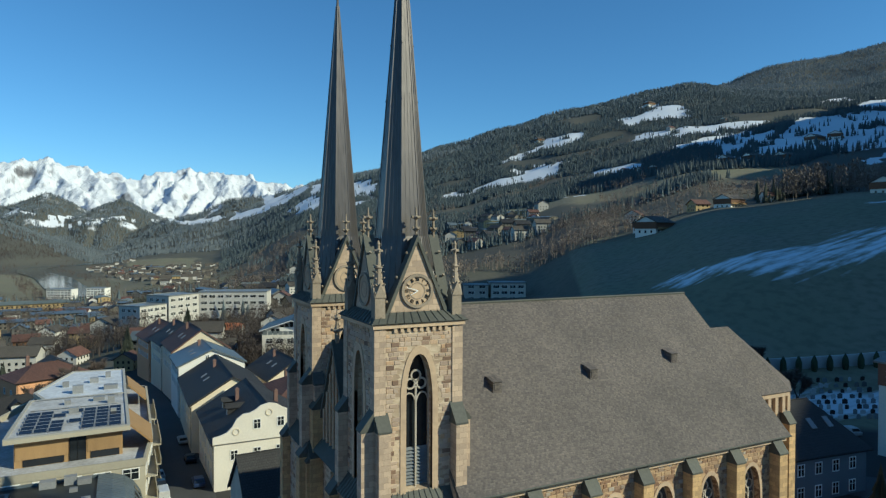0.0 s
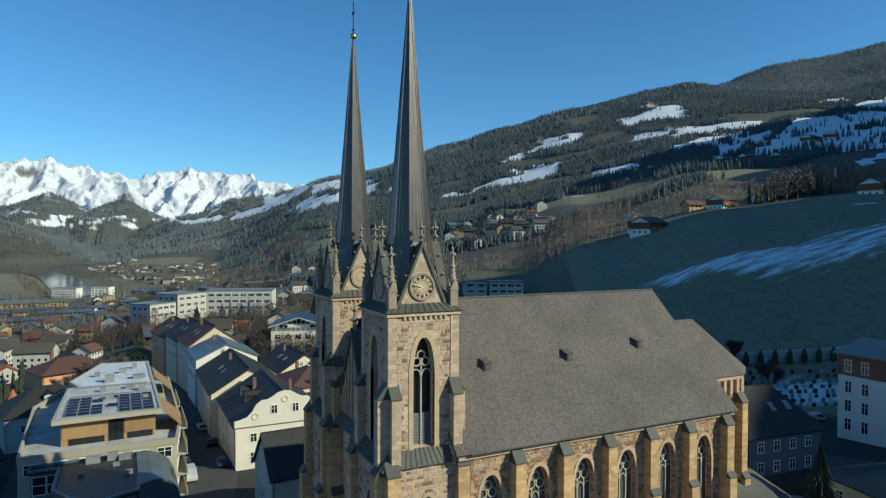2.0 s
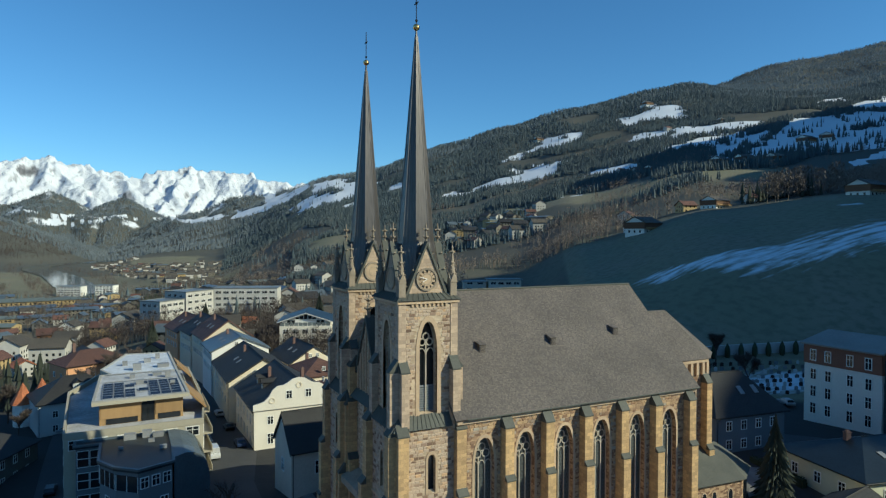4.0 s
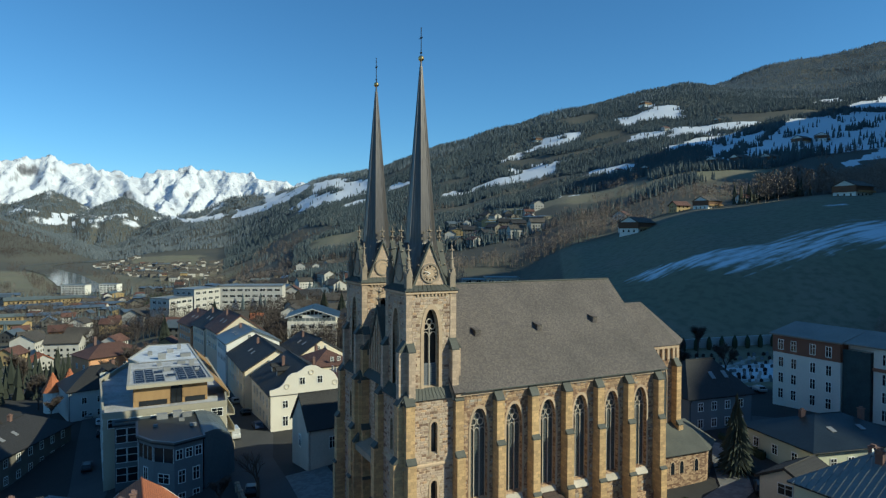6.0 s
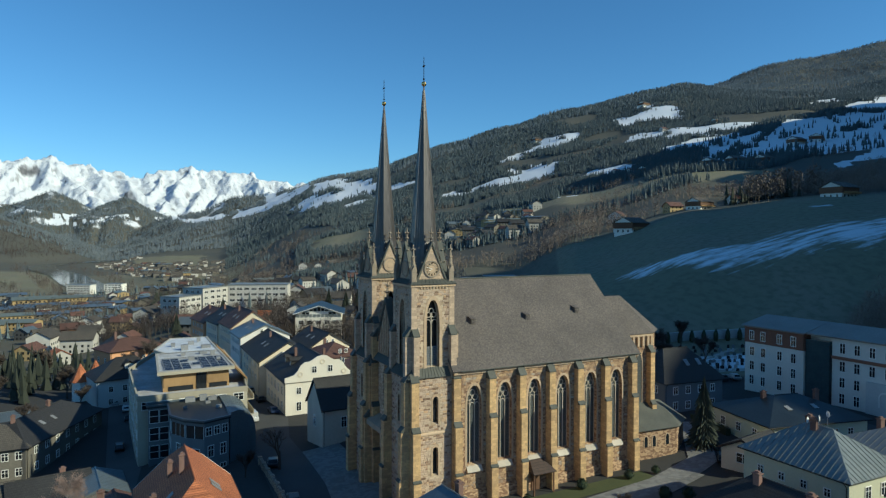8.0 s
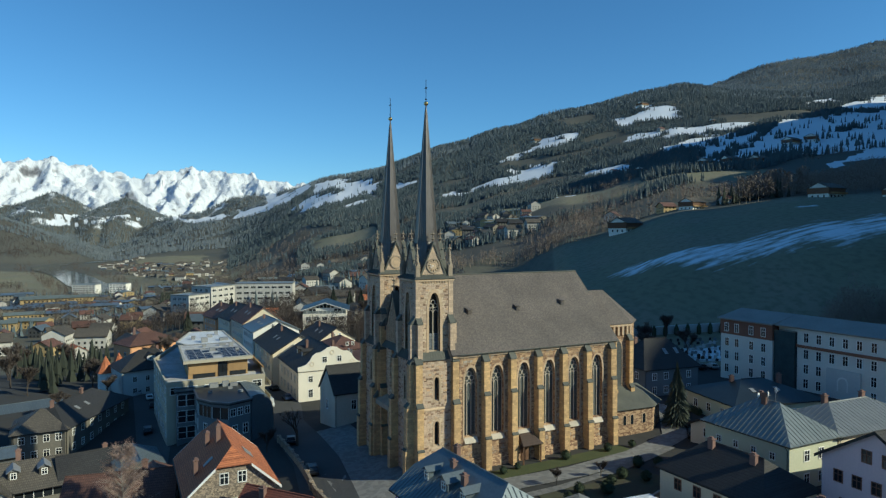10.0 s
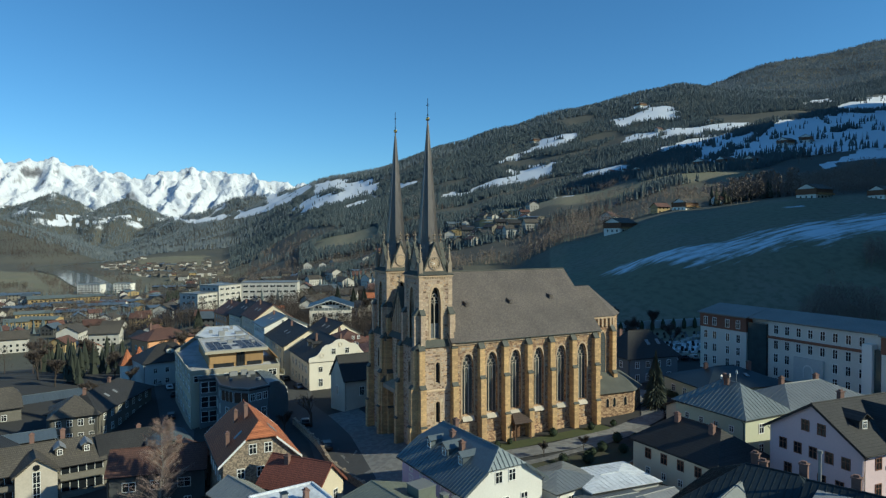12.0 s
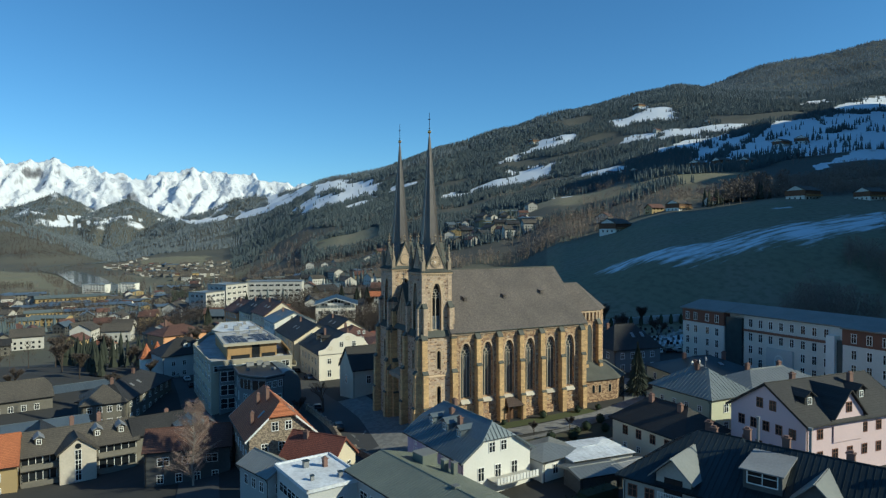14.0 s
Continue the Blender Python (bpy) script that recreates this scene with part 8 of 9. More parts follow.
BIRCH = tuple(zip(("trunk", "crown"), birch_meshes(9, 13)))
GNARLED = tuple(zip(("trunk", "crown"), bare_tree_meshes(12, 9, 0.75, BARK, BARK, 160, 1.5)))
plant("spruce", "dark green spruce beside the path", SPRUCE[0], 51.5, -4.2, 1.05, 20, "", -0.2)
plant("birch", "tall bare birch with pale bark", BIRCH, -44.8, 6.0, 1.32, 0, "", -9.6)
plant("plane_tree", "pollarded leafless tree at the street corner", GNARLED, -14.5, 27.0, 1.05, 30, "", -2.8)
for x, y, s in ((-36, 130, 1.2), (-52, 122, 1.1), (-68, 118, 1.0), (-74, 134, 1.2), (-92, 122, 1.1), (-84, 104, 0.9), (-58, 92, 0.8), (-98, 100, 0.9), (-48, 106, 0.8), (-30, 150, 1.3), (-24, 165, 1.2), (-40, 172, 1.3), (-60, 162, 1.5), (-76, 165, 1.5), (88, 42, 1.0), (82, 48, 0.9), (96, 50, 1.1), (102, 40, 1.0), (78, 38, 0.8), (92, 60, 0.9), (74, 52, 0.8), (108, 54, 1.0), (70, 34, 0.7), (100, 64, 1.0), (84, 66, 0.9),
                (-20, 28, 0.6), (14, -16.5, 0.35), (22, -17, 0.35), (46, 210, 1.3), (60, 200, 1.2)):
    plant("bare_tree", "leafless tree with reddish brown twigs", BARES[rnd.randrange(3)], x, y, s, rnd.uniform(0, 360), "leafless trees")
for x, y, s in ((58, 214, 1.3), (66, 220, 1.2), (52, 222, 1.4), (-16, 232, 1.0), (8, 260, 1.1), (-110, 180, 1.3), (-118, 186, 1.2), (-104, 188, 1.2), (-125, 180, 1.3)):
    plant("spruce", "dark green spruce in the town", SPRUCE[rnd.randrange(2)], x, y, s, rnd.uniform(0, 360), "spruces in the town")


def outside(x, y):
    return snowy(x, y) < 0.7 and band(x, y, MEADOWS) < 0.8


def scatter(name, label, count, mat, draw, seed, kmin, kmax, dmin, dmax, keep):
    """One sheet of many trees over a stretch of the fan, denser close by."""
    r = random.Random(seed)
    verts, faces = [], []
    made = tries = 0
    while made < count and tries < count * 30:
        tries += 1
        d = dmin * (dmax / dmin) ** r.random()
        k = r.uniform(kmin, kmax)
        x, y = fan(k, d)
        if not keep(x, y, k, d, r):
            continue
        draw(verts, faces, x, y, land(x, y), r, d)
        made += 1
    me = bpy.data.meshes.new(name)
    me.from_pydata(verts, [], faces)
    me.materials.append(mat)
    return tagged(new(name, me), label, "trees", kind="stuff")


def far_spruce(verts, faces, x, y, z, r, d):
    h = r.uniform(6, 12) * (1.0 if d < 2000 else 1.3)
    w = h * r.uniform(0.15, 0.2)
    a0 = r.uniform(0, 6)
    for z0, z1, k in ((0.04, 0.55, 1.0), (0.36, 1.0, 0.66)):
        i = len(verts)
        n = 5
        for s in range(n):
            a = a0 + 2 * math.pi * s / n
            q = w * k * r.uniform(0.75, 1.2)
            verts.append((x + q * math.cos(a), y + q * math.sin(a), z + h * z0 + r.uniform(-0.6, 0.6)))
        verts.append((x, y, z + h * z1))
        faces.extend((i + s, i + (s + 1) % n, i + n) for s in range(n))


def far_bare(verts, faces, x, y, z, r, d, low=5, high=11, twigs=0):
    h = r.uniform(low, high)
    for _ in range(twigs or (34 if d > 420 else 170)):
        i = len(verts)
        a, e = r.uniform(0, 6.283), r.uniform(0.25, 1.0)
        q = h * 0.30 * r.random() ** 0.5 * (1.1 - e * 0.6)
        c = Vector((x + q * math.cos(a), y + q * math.sin(a), z + h * e))
        s = h * r.uniform(0.06, 0.13) * (1.0 if d > 420 else 0.8)
        w = s * (0.30 if d > 420 else 0.12)
        g = Vector((r.uniform(-0.8, 0.8), r.uniform(-0.8, 0.8), 1.0)) * s
        b = Vector((r.uniform(-1, 1), r.uniform(-1, 1), 0.2)) * w
        verts.extend((c - b, c + b, c + g))
        faces.append((i, i + 1, i + 2))
    i = len(verts)
    verts.extend(((x - 0.2, y, z - 1), (x + 0.2, y, z - 1), (x, y + 0.1, z + h * 0.8)))
    faces.append((i, i + 1, i + 2))


def hamlet(k, d, r):
    return 0.0 < k < 0.155 and 590 < d < 880 and r.random() < 0.9


def wooded(x, y, k, d, r):
    return not hamlet(k, d, r) and outside(x, y) and noise.noise((x / 190, y / 190, 2.0)) > (-0.28 if d > 900 else 0.0)


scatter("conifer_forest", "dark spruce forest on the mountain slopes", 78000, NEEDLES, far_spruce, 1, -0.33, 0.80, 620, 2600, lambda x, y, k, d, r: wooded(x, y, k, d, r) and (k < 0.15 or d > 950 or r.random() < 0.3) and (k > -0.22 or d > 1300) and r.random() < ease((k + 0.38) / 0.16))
scatter("far_forest", "distant spruce forest on the mountain sides", 42000, HAZE_TINTED, far_spruce, 2, -0.75, 0.80, 2100, 4100, lambda x, y, k, d, r: snowy(x, y) < 0.6 and (k > -0.15 or peaks(x, y) < land(x, y) - 4 or land(x, y) < 110 + 70 * noise.noise((x / 160, y / 160, 4.0))) and (k > -0.2 or noise.noise((x / 90, y / 90, 1.0)) > -0.3))
scatter("foothill_forest", "haze-tinted spruce forest on the foothills", 15000, HAZE_TINTED, far_spruce, 14, -0.75, -0.2, 2900, 4000, lambda x, y, k, d, r: snowy(x, y) < 0.55 and (peaks(x, y) < land(x, y) - 4 or land(x, y) < 110 + 70 * noise.noise((x / 160, y / 160, 4.0))) and noise.noise((x / 110, y / 110, 7.0)) < 0.34)
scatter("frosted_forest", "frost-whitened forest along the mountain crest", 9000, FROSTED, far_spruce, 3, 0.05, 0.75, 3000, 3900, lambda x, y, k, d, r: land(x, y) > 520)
scatter("leafless_wood", "leafless brown woodland and hedgerows", 3600, GREY_TWIGS, far_bare, 4, -0.70, 0.75, 430, 1500,
        lambda x, y, k, d, r: outside(x, y) and not hamlet(k, d, r) and noise.noise((x / 70, y / 70, 5.0)) > 0.14 and (k > -0.12 or r.random() < 0.05 or (k > -0.3 and d > 700)))
scatter("valley_trees", "leafless trees and hedges between the houses of the valley", 4800, BARE, far_bare, 6, -0.72, 0.0, 230, 1400, lambda x, y, k, d, r: noise.noise((x / 60, y / 60, 9.0)) > (0.18 if d < 520 else -0.05) and (d > 360 or x > -45 or r.random() < 0.03) and band(x, y, MEADOWS) < 0.7 and to_river(Vector((x, y))) > 95)
FARMS = [fan(k, d) for k, d in ((0.266, 446), (0.263, 470), (0.327, 484), (0.364, 470), (0.418, 480), (0.556, 418), (0.66, 395), (0.25, 540))]
scatter("valley_spruces", "dark conifers between the houses of the valley", 700, NEEDLES, far_spruce, 8, -0.72, 0.0, 300, 1600, lambda x, y, k, d, r: noise.noise((x / 80, y / 80, 12.0)) > 0.25 and band(x, y, MEADOWS) < 0.7 and to_river(Vector((x, y))) > 95)
scatter("crest_trees", "leafless tree belt along the crest of the meadow", 1100, GREY_TWIGS, far_bare, 9, 0.20, 0.74, 432, 600, lambda x, y, k, d, r: noise.noise((x / 45, y / 45, 3.0)) > -0.05 and d > 520 - 130 * k and all(math.hypot(x - a - 9, y - b + 14) > 27 for a, b in FARMS))
scatter("tall_trees", "tall leafless trees standing before the farms", 30, GREY_TWIGS, lambda v, f, x, y, z, r, d: far_bare(v, f, x, y, z, r, d, 12, 20, 110), 16, 0.43, 0.535, 455, 520, lambda x, y, k, d, r: noise.noise((x / 30, y / 30, 2.0)) > -0.2)
scatter("farm_spruces", "dark spruces beside the farms on the meadow's crest", 40, NEAR_NEEDLES, lambda v, f, x, y, z, r, d: far_spruce(v, f, x, y, z, r, 3000), 17, 0.40, 0.53, 470, 510, lambda x, y, k, d, r: noise.noise((x / 22, y / 22, 6.0)) > 0.1)
scatter("edge_trees", "leafless trees on the bank beside the meadow", 330, GREY_TWIGS, far_bare, 10, 0.52, 0.76, 222, 300, lambda x, y, k, d, r: noise.noise((x / 30, y / 30, 3.0)) > -0.1 and d < 215 + (k - 0.5) * 420)
scatter("hillock_spruces", "dark spruces on a hillock in the valley", 900, NEAR_NEEDLES, far_spruce, 12, -0.42, -0.27, 520, 720, lambda x, y, k, d, r: noise.noise((x / 60, y / 60, 1.0)) > -0.1)
scatter("bank_evergreens", "dark evergreen trees and shrubs on the river bank", 60, NEAR_NEEDLES, far_spruce, 18, -0.60, -0.27, 205, 330, lambda x, y, k, d, r: noise.noise((x / 26, y / 26, 17.0)) > 0.0 and x < -48 and y > 88)
scatter("river_trees", "leafless trees along the river banks", 420, BARE, far_bare, 19, -0.66, -0.46, 900, 2100, lambda x, y, k, d, r: 42 < to_river(Vector((x, y))) < 66)
scatter("hill_wood", "leafless brown wood on a far hill", 4200, BARE, far_bare, 11, -0.80, -0.52, 1750, 2500, lambda x, y, k, d, r: land(x, y) > -30)
scatter("snowfield_spruces", "scattered spruces on the snowy pastures", 420, NEEDLES, far_spruce, 7, -0.3, 0.74, 750, 2400, lambda x, y, k, d, r: band(x, y, SNOWFIELDS) > 0.5 and noise.noise((x / 45, y / 45, 3.0)) > 0.22)


# ---------- far houses ----------
def far_house_meshes(L, W, e, rise, wall, roof):
    bm = bmesh.new()
    box(bm, -L / 2, L / 2, -W / 2, W / 2, -4, e)
    for sx in (-1, 1):
        solid(bm, [(sx * L / 2, -W / 2, e), (sx * L / 2, W / 2, e), (sx * L / 2, 0, e + rise)], [(0, 1, 2)])
    a = bpy.data.meshes.new("wall")
    bm.to_mesh(a), bm.free()
    a.materials.append(wall)
    bm = bmesh.new()
    for q in roof_slabs(L, W, e, rise, "gable", 0.9):
        slab(bm, q, -0.3)
    b = bpy.data.meshes.new("roof")
    bm.to_mesh(b), bm.free()
    b.materials.append(roof)
    bm = bmesh.new()
    for zz in (0.9, 3.6):
        if zz + 1.4 > e:
            continue
        n = int(L / 3)
        for i in range(n):
            t = ((i + 0.5) / n - 0.5) * L * 0.9
            for s in (-1, 1):
                box(bm, t - 0.55, t + 0.55, s * W / 2 - 0.05, s * W / 2 + 0.05, zz, zz + 1.3)
        for t in (-0.28, 0.0, 0.28):
            for s in (-1, 1):
                box(bm, s * L / 2 - 0.05, s * L / 2 + 0.05, t * W - 0.5, t * W + 0.5, zz, zz + 1.3)
    c = bpy.data.meshes.new("window")
    bm.to_mesh(c), bm.free()
    c.materials.append(GLASS)
    return a, b, c


def chalet_meshes():
    """A farmhouse: plastered below, boarded above, balcony under wide eaves."""
    a, b, c = far_house_meshes(14, 12, 6.2, 2.8, WHITE, TILE_GREY)
    bm = bmesh.new()
    for y in (-6.25, 6.25):
        box(bm, -7.2, 7.2, y - 0.2, y + 0.2, 3.0, 6.3)
    for x in (-7.2, 7.2):
        box(bm, x - 0.2, x + 0.2, -6.2, 6.2, 3.0, 6.3)
    d = bpy.data.meshes.new("boarding")
    bm.to_mesh(d), bm.free()
    d.materials.append(WOOD)
    bm = bmesh.new()
    for i in range(40):
        box(bm, -7.6 + i * 0.38, -7.36 + i * 0.38, -7.6, -7.5, 2.9, 3.8)
    box(bm, -7.7, 7.7, -7.65, -6.2, 2.75, 2.9)
    e = bpy.data.meshes.new("balcony")
    bm.to_mesh(e), bm.free()
    e.materials.append(LIGHT_WOOD)
    return a, b, c, d, e


CHALET = chalet_meshes()
KINDS = [(far_house_meshes(L, W, e, r, w, f), lab) for L, W, e, r, w, f, lab in (
    (12, 10, 6, 3, OFF_WHITE, TILE_BROWN, "white house with a brown roof"), (14, 11, 6.5, 3.2, DARKENED, TILE_DARK, "darkened cream house with a dark roof"), (11, 9, 5.5, 2.8, YELLOW, TILE_BROWN, "yellow house with a brown roof"),
    (16, 12, 8, 3.4, OFF_WHITE, TILE_GREY, "large white house with a grey roof"), (13, 10, 6, 3, DIM_GREY, SHEET_BLUE, "grey house with a sheet roof"), (12, 10, 6, 3, OFF_WHITE, TILE_RED, "white house with a red tiled roof"),
    (13, 11, 6.2, 3, WOOD, TILE_BROWN, "brown wooden farmhouse with a shallow roof"), (34, 16, 5, 1.2, DARKENED, SHEET_BLUE, "long low hall with a sheet roof"), (28, 14, 6, 1.6, YELLOW, SHEET_GREEN, "yellow hall with a grey roof"))]


def far_house(kind, x, y, turn, group, scale=1.0, z=None):
    (a, b, c), lab = KINDS[kind]
    if group == "farms on the slopes" and kind == 6:
        lab = "farmhouse plastered below and boarded above"
    t = thing("house", lab, "house", pose(x, y, land(x, y) if z is None else z, 0, 0, turn) @ Matrix.Scale(scale, 4), group)
    if lab.startswith("farmhouse"):
        a, b, c = CHALET[:3]
        share("boarding", CHALET[3], t, Matrix()), tagged(share("balcony", CHALET[4], t, Matrix()), kind="stuff")
    share("wall", a, t, Matrix()), share("roof", b, t, Matrix()), tagged(share("window", c, t, Matrix()), kind="stuff")


rnd = random.Random(21)
spots = []


def free(x, y, gap):
    if any((x - a) ** 2 + (y - b) ** 2 < gap * gap for a, b in spots):
        return False
    spots.append((x, y))
    return True


# the chalets along the meadow's upper edge, and farms on the snowy pastures
for kind, k, d, turn, s in ((6, 0.266, 452, 10, 1.15), (6, 0.259, 475, -20, 0.9), (2, 0.327, 490, -10, 0.95), (6, 0.364, 476, 5, 0.95), (0, 0.418, 486, -20, 0.85), (6, 0.556, 424, 0, 1.1), (6, 0.66, 395, -10, 0.9), (0, 0.25, 540, 30, 1.0),
                            (0, 0.280, 980, 0, 1.1), (6, 0.298, 962, 20, 1.1), (0, 0.258, 1030, 0, 1.0), (6, 0.394, 850, 10, 1.4), (6, 0.430, 854, -10, 1.3), (6, 0.472, 806, 0, 1.3), (6, 0.523, 968, 0, 1.4), (6, 0.553, 993, 30, 1.4), (6, 0.303, 1992, 0, 1.8), (6, 0.141, 1890, 0, 1.6), (6, 0.41, 1480, 0, 1.4), (0, 0.33, 1500, 0, 1.2)):
    x, y = fan(k, d)
    spots.append((x, y))
    far_house(kind, x, y, turn, "farms on the slopes", s, land(x, y) - 1.6 * s)
for kind, k, d, turn, size in ((8, -0.60, 745, 8, 1.5), (8, -0.545, 770, 10, 1.3), (7, -0.585, 690, 12, 1.3), (7, -0.52, 655, 8, 1.2), (7, -0.63, 640, 10, 1.2), (8, -0.62, 560, 6, 1.0), (7, -0.565, 585, 14, 1.1), (7, -0.49, 720, -10, 1.2), (7, -0.65, 820, 8, 1.4), (8, -0.66, 480, 4, 1.0)):
    x, y = fan(k, d)
    free(x, y, 1)
    far_house(kind, x, y, turn, "halls in the valley", size)
for count, k0, k1, d0, d1, gap, group in ((46, 0.01, 0.14, 640, 900, 17, "hamlet on the hillside"), (32, -0.36, -0.08, 300, 420, 18, "houses below the school"), (64, -0.32, -0.06, 420, 800, 20, "houses on the terrace"), (84, -0.70, -0.30, 320, 900, 24, "houses in the valley"), (64, -0.62, -0.38, 900, 1700, 26, "houses in the far valley")):
    made = tries = 0
    while made < count and tries < 4000:
        tries += 1
        k, d = rnd.uniform(k0, k1), d0 * (d1 / d0) ** rnd.random()
        x, y = fan(k, d)
        if band(x, y, MEADOWS) > 0.9 or to_river(Vector((x, y))) < 120 or not free(x, y, gap):
            continue
        if math.hypot(x - 20, y - 305) < 48 or math.hypot(x - 40, y - 168) < 26 or (d < 300 and x > -30) or math.hypot(x + 42, y - 960) < 60:
            continue
        kind = rnd.choice((0, 1, 1, 3, 4, 4, 6, 0, 1, 3, 2, 5) if d < 500 else (0, 1, 1, 3, 4, 4, 0, 7, 8, 3, 1, 7, 2))
        far_house(kind, x, y, rnd.choice((10, 100, -20, 70)) + rnd.uniform(-8, 8), group, rnd.uniform(0.7, 1.0))
        made += 1
verts, faces, tops = [], [], []
r = random.Random(30)
for _ in range(900):
    k, d = r.uniform(-0.64, -0.33), 950 * 2.3 ** r.random()
    x, y = fan(k, d)
    if band(x, y, MEADOWS) > 0.9 or land(x, y) > -33 or to_river(Vector((x, y))) < 110:
        continue
    z = land(x, y)
    w, b, h = r.uniform(3.5, 6.5), r.uniform(3.5, 5), r.uniform(3.5, 5.5)
    i = len(verts)
    verts += [(x - w, y - b, z - 2), (x + w, y - b, z - 2), (x + w, y + b, z - 2), (x - w, y + b, z - 2), (x - w, y - b, z + h), (x + w, y - b, z + h), (x + w, y + b, z + h), (x - w, y + b, z + h), (x - w, y, z + h + 3), (x + w, y, z + h + 3)]
    faces += [(i, i + 1, i + 5, i + 4), (i + 1, i + 2, i + 6, i + 9, i + 5), (i + 3, i, i + 4, i + 8, i + 7), (i + 4, i + 5, i + 9, i + 8), (i + 6, i + 7, i + 8, i + 9)]
    w = r.choice((0, 0, 2, 2, 3))
    tops += [w, w, w, 1, 1]
me = bpy.data.meshes.new("far_village")
me.from_pydata(verts, [], faces)
for m in (OFF_WHITE, TILE_GREY, DARKENED, DIM_GREY):
    me.materials.append(m)
me.polygons.foreach_set("material_index", tops)
tagged(new("far_village", me), "distant pale village houses in the valley", "houses", kind="stuff")


# ---------- churchyard, square and streets ----------
def ball_shrub(x, y, r, seed):
    rr = random.Random(seed)
    verts, faces = [], []
    for _ in range(420):
        a, e = rr.uniform(0, 6.283), rr.uniform(-0.3, 1.5)
        q = r * rr.uniform(0.78, 1.04)
        c = Vector((q * math.cos(a) * math.cos(e), q * math.sin(a) * math.cos(e), r * 0.75 + q * math.sin(e)))
        s = r * 0.14
        i = len(verts)
        verts += [c + Vector((rr.uniform(-s, s), rr.uniform(-s, s), rr.uniform(-s, s))) for _ in range(3)]
        faces.append((i, i + 1, i + 2))
    me = bpy.data.meshes.new("leaves")
    me.from_pydata(verts, [], faces)
    me.materials.append(HEDGE)
    t = thing("shrub", "clipped dark evergreen shrub in the churchyard", "shrub", pose(x, y, land(x, y) + 0.1), "clipped shrubs")
    share("leaves", me, t, Matrix())
    bm = bmesh.new()
    bmesh.ops.create_icosphere(bm, subdivisions=2, radius=r * 0.82, matrix=Matrix.Translation((0, 0, r * 0.75)))
    part("core", bm, HEDGE, t)


for i, (x, y, r) in enumerate(((15, -20.5, 0.9), (18.5, -22.5, 1.1), (21.5, -20.0, 0.8), (24.5, -19.0, 1.0), (27.0, -21.5, 0.9), (12.0, -22.0, 0.8), (30, -16.5, 1.0), (33, -18.0, 0.9), (9.5, -8.6, 0.7), (12.6, -7.9, 0.6), (22, -8.2, 0.9), (30.8, -8.4, 0.8), (36.2, -8.5, 0.7))):
    ball_shrub(x, y, r, i)
ribbon("lawn", [(6, -8.6), (20, -8.9), (35, -8.4)], 3.4, material("short_grass", (0.075, 0.085, 0.025), (0.05, 0.06, 0.02), 0.95, 0.6, 3.0), "short green grass along the church wall", 0.13)
ribbon("garden_bed", [(9, -21), (18, -22.5), (30, -20.5)], 8, material("garden_soil", (0.055, 0.06, 0.028), (0.04, 0.032, 0.022), 0.95, 0.8, 2.0), "dark winter garden beds in the churchyard", 0.13)
ribbon("garden_path", [(4, -17.2), (14, -17.6), (24, -16.4), (34, -14.2), (42, -12)], 1.6, PAVING, "narrow curved garden path", 0.17)


def wall_line(name, label, line, h, t, mat, cap=None):
    """A garden or retaining wall along a plan line, following the ground."""
    w = thing(name, label, "wall")
    bm = bmesh.new()
    rows = []
    for i, (x, y) in enumerate(line):
        a, b = line[max(0, i - 1)], line[min(len(line) - 1, i + 1)]
        d = Vector((b[0] - a[0], b[1] - a[1])).normalized()
        n = Vector((-d.y, d.x)) * t / 2
        z = land(x, y)
        rows.append([bm.verts.new((x + s * n.x, y + s * n.y, z + q)) for s, q in ((1, -1.5), (-1, -1.5), (-1, h), (1, h))])
    for p, q in zip(rows, rows[1:]):
        for k in range(4):
            bm.faces.new((p[k], p[(k + 1) % 4], q[(k + 1) % 4], q[k]))
    bm.faces.new(rows[0][::-1]), bm.faces.new(rows[-1])
    part("masonry", bm, mat, w)
    return w


def between(p, q, n):
    return [(p[0] + (q[0] - p[0]) * i / n, p[1] + (q[1] - p[1]) * i / n) for i in range(n + 1)]


wall_line("retaining_wall", "long stone retaining wall between square and street", between((-16.5, 34), (-17.5, 8), 6) + between((-17.8, 2), (-16.5, -20), 5), 1.3, 0.5, FIELDSTONE)
wall_line("garden_wall", "low wall round the churchyard garden", between((2, -24.5), (22, -27.5), 5) + [(27, -26)], 0.9, 0.35, CONCRETE)
wall_line("cemetery_wall", "long cemetery wall with pale niches", [fan(k, 231 + 6 * k) for k in (0.24, 0.28, 0.32, 0.36, 0.40, 0.44, 0.48)], 2.6, 0.6, GREY)
for i in range(15):
    k = 0.245 + i * 0.0155
    x, y = fan(k, 229.5 + 6 * k)
    t = thing("cypress", "narrow dark clipped thuja by the cemetery wall", "shrub", pose(x, y, land(x, y)), "thujas by the wall")
    bm = bmesh.new()
    lathe(bm, [(0.5, -0.3), (0.75, 0.8), (0.7, 2.2), (0.35, 3.2), (0.05, 3.7)], sides=7)
    part("leaves", bm, HEDGE, t)
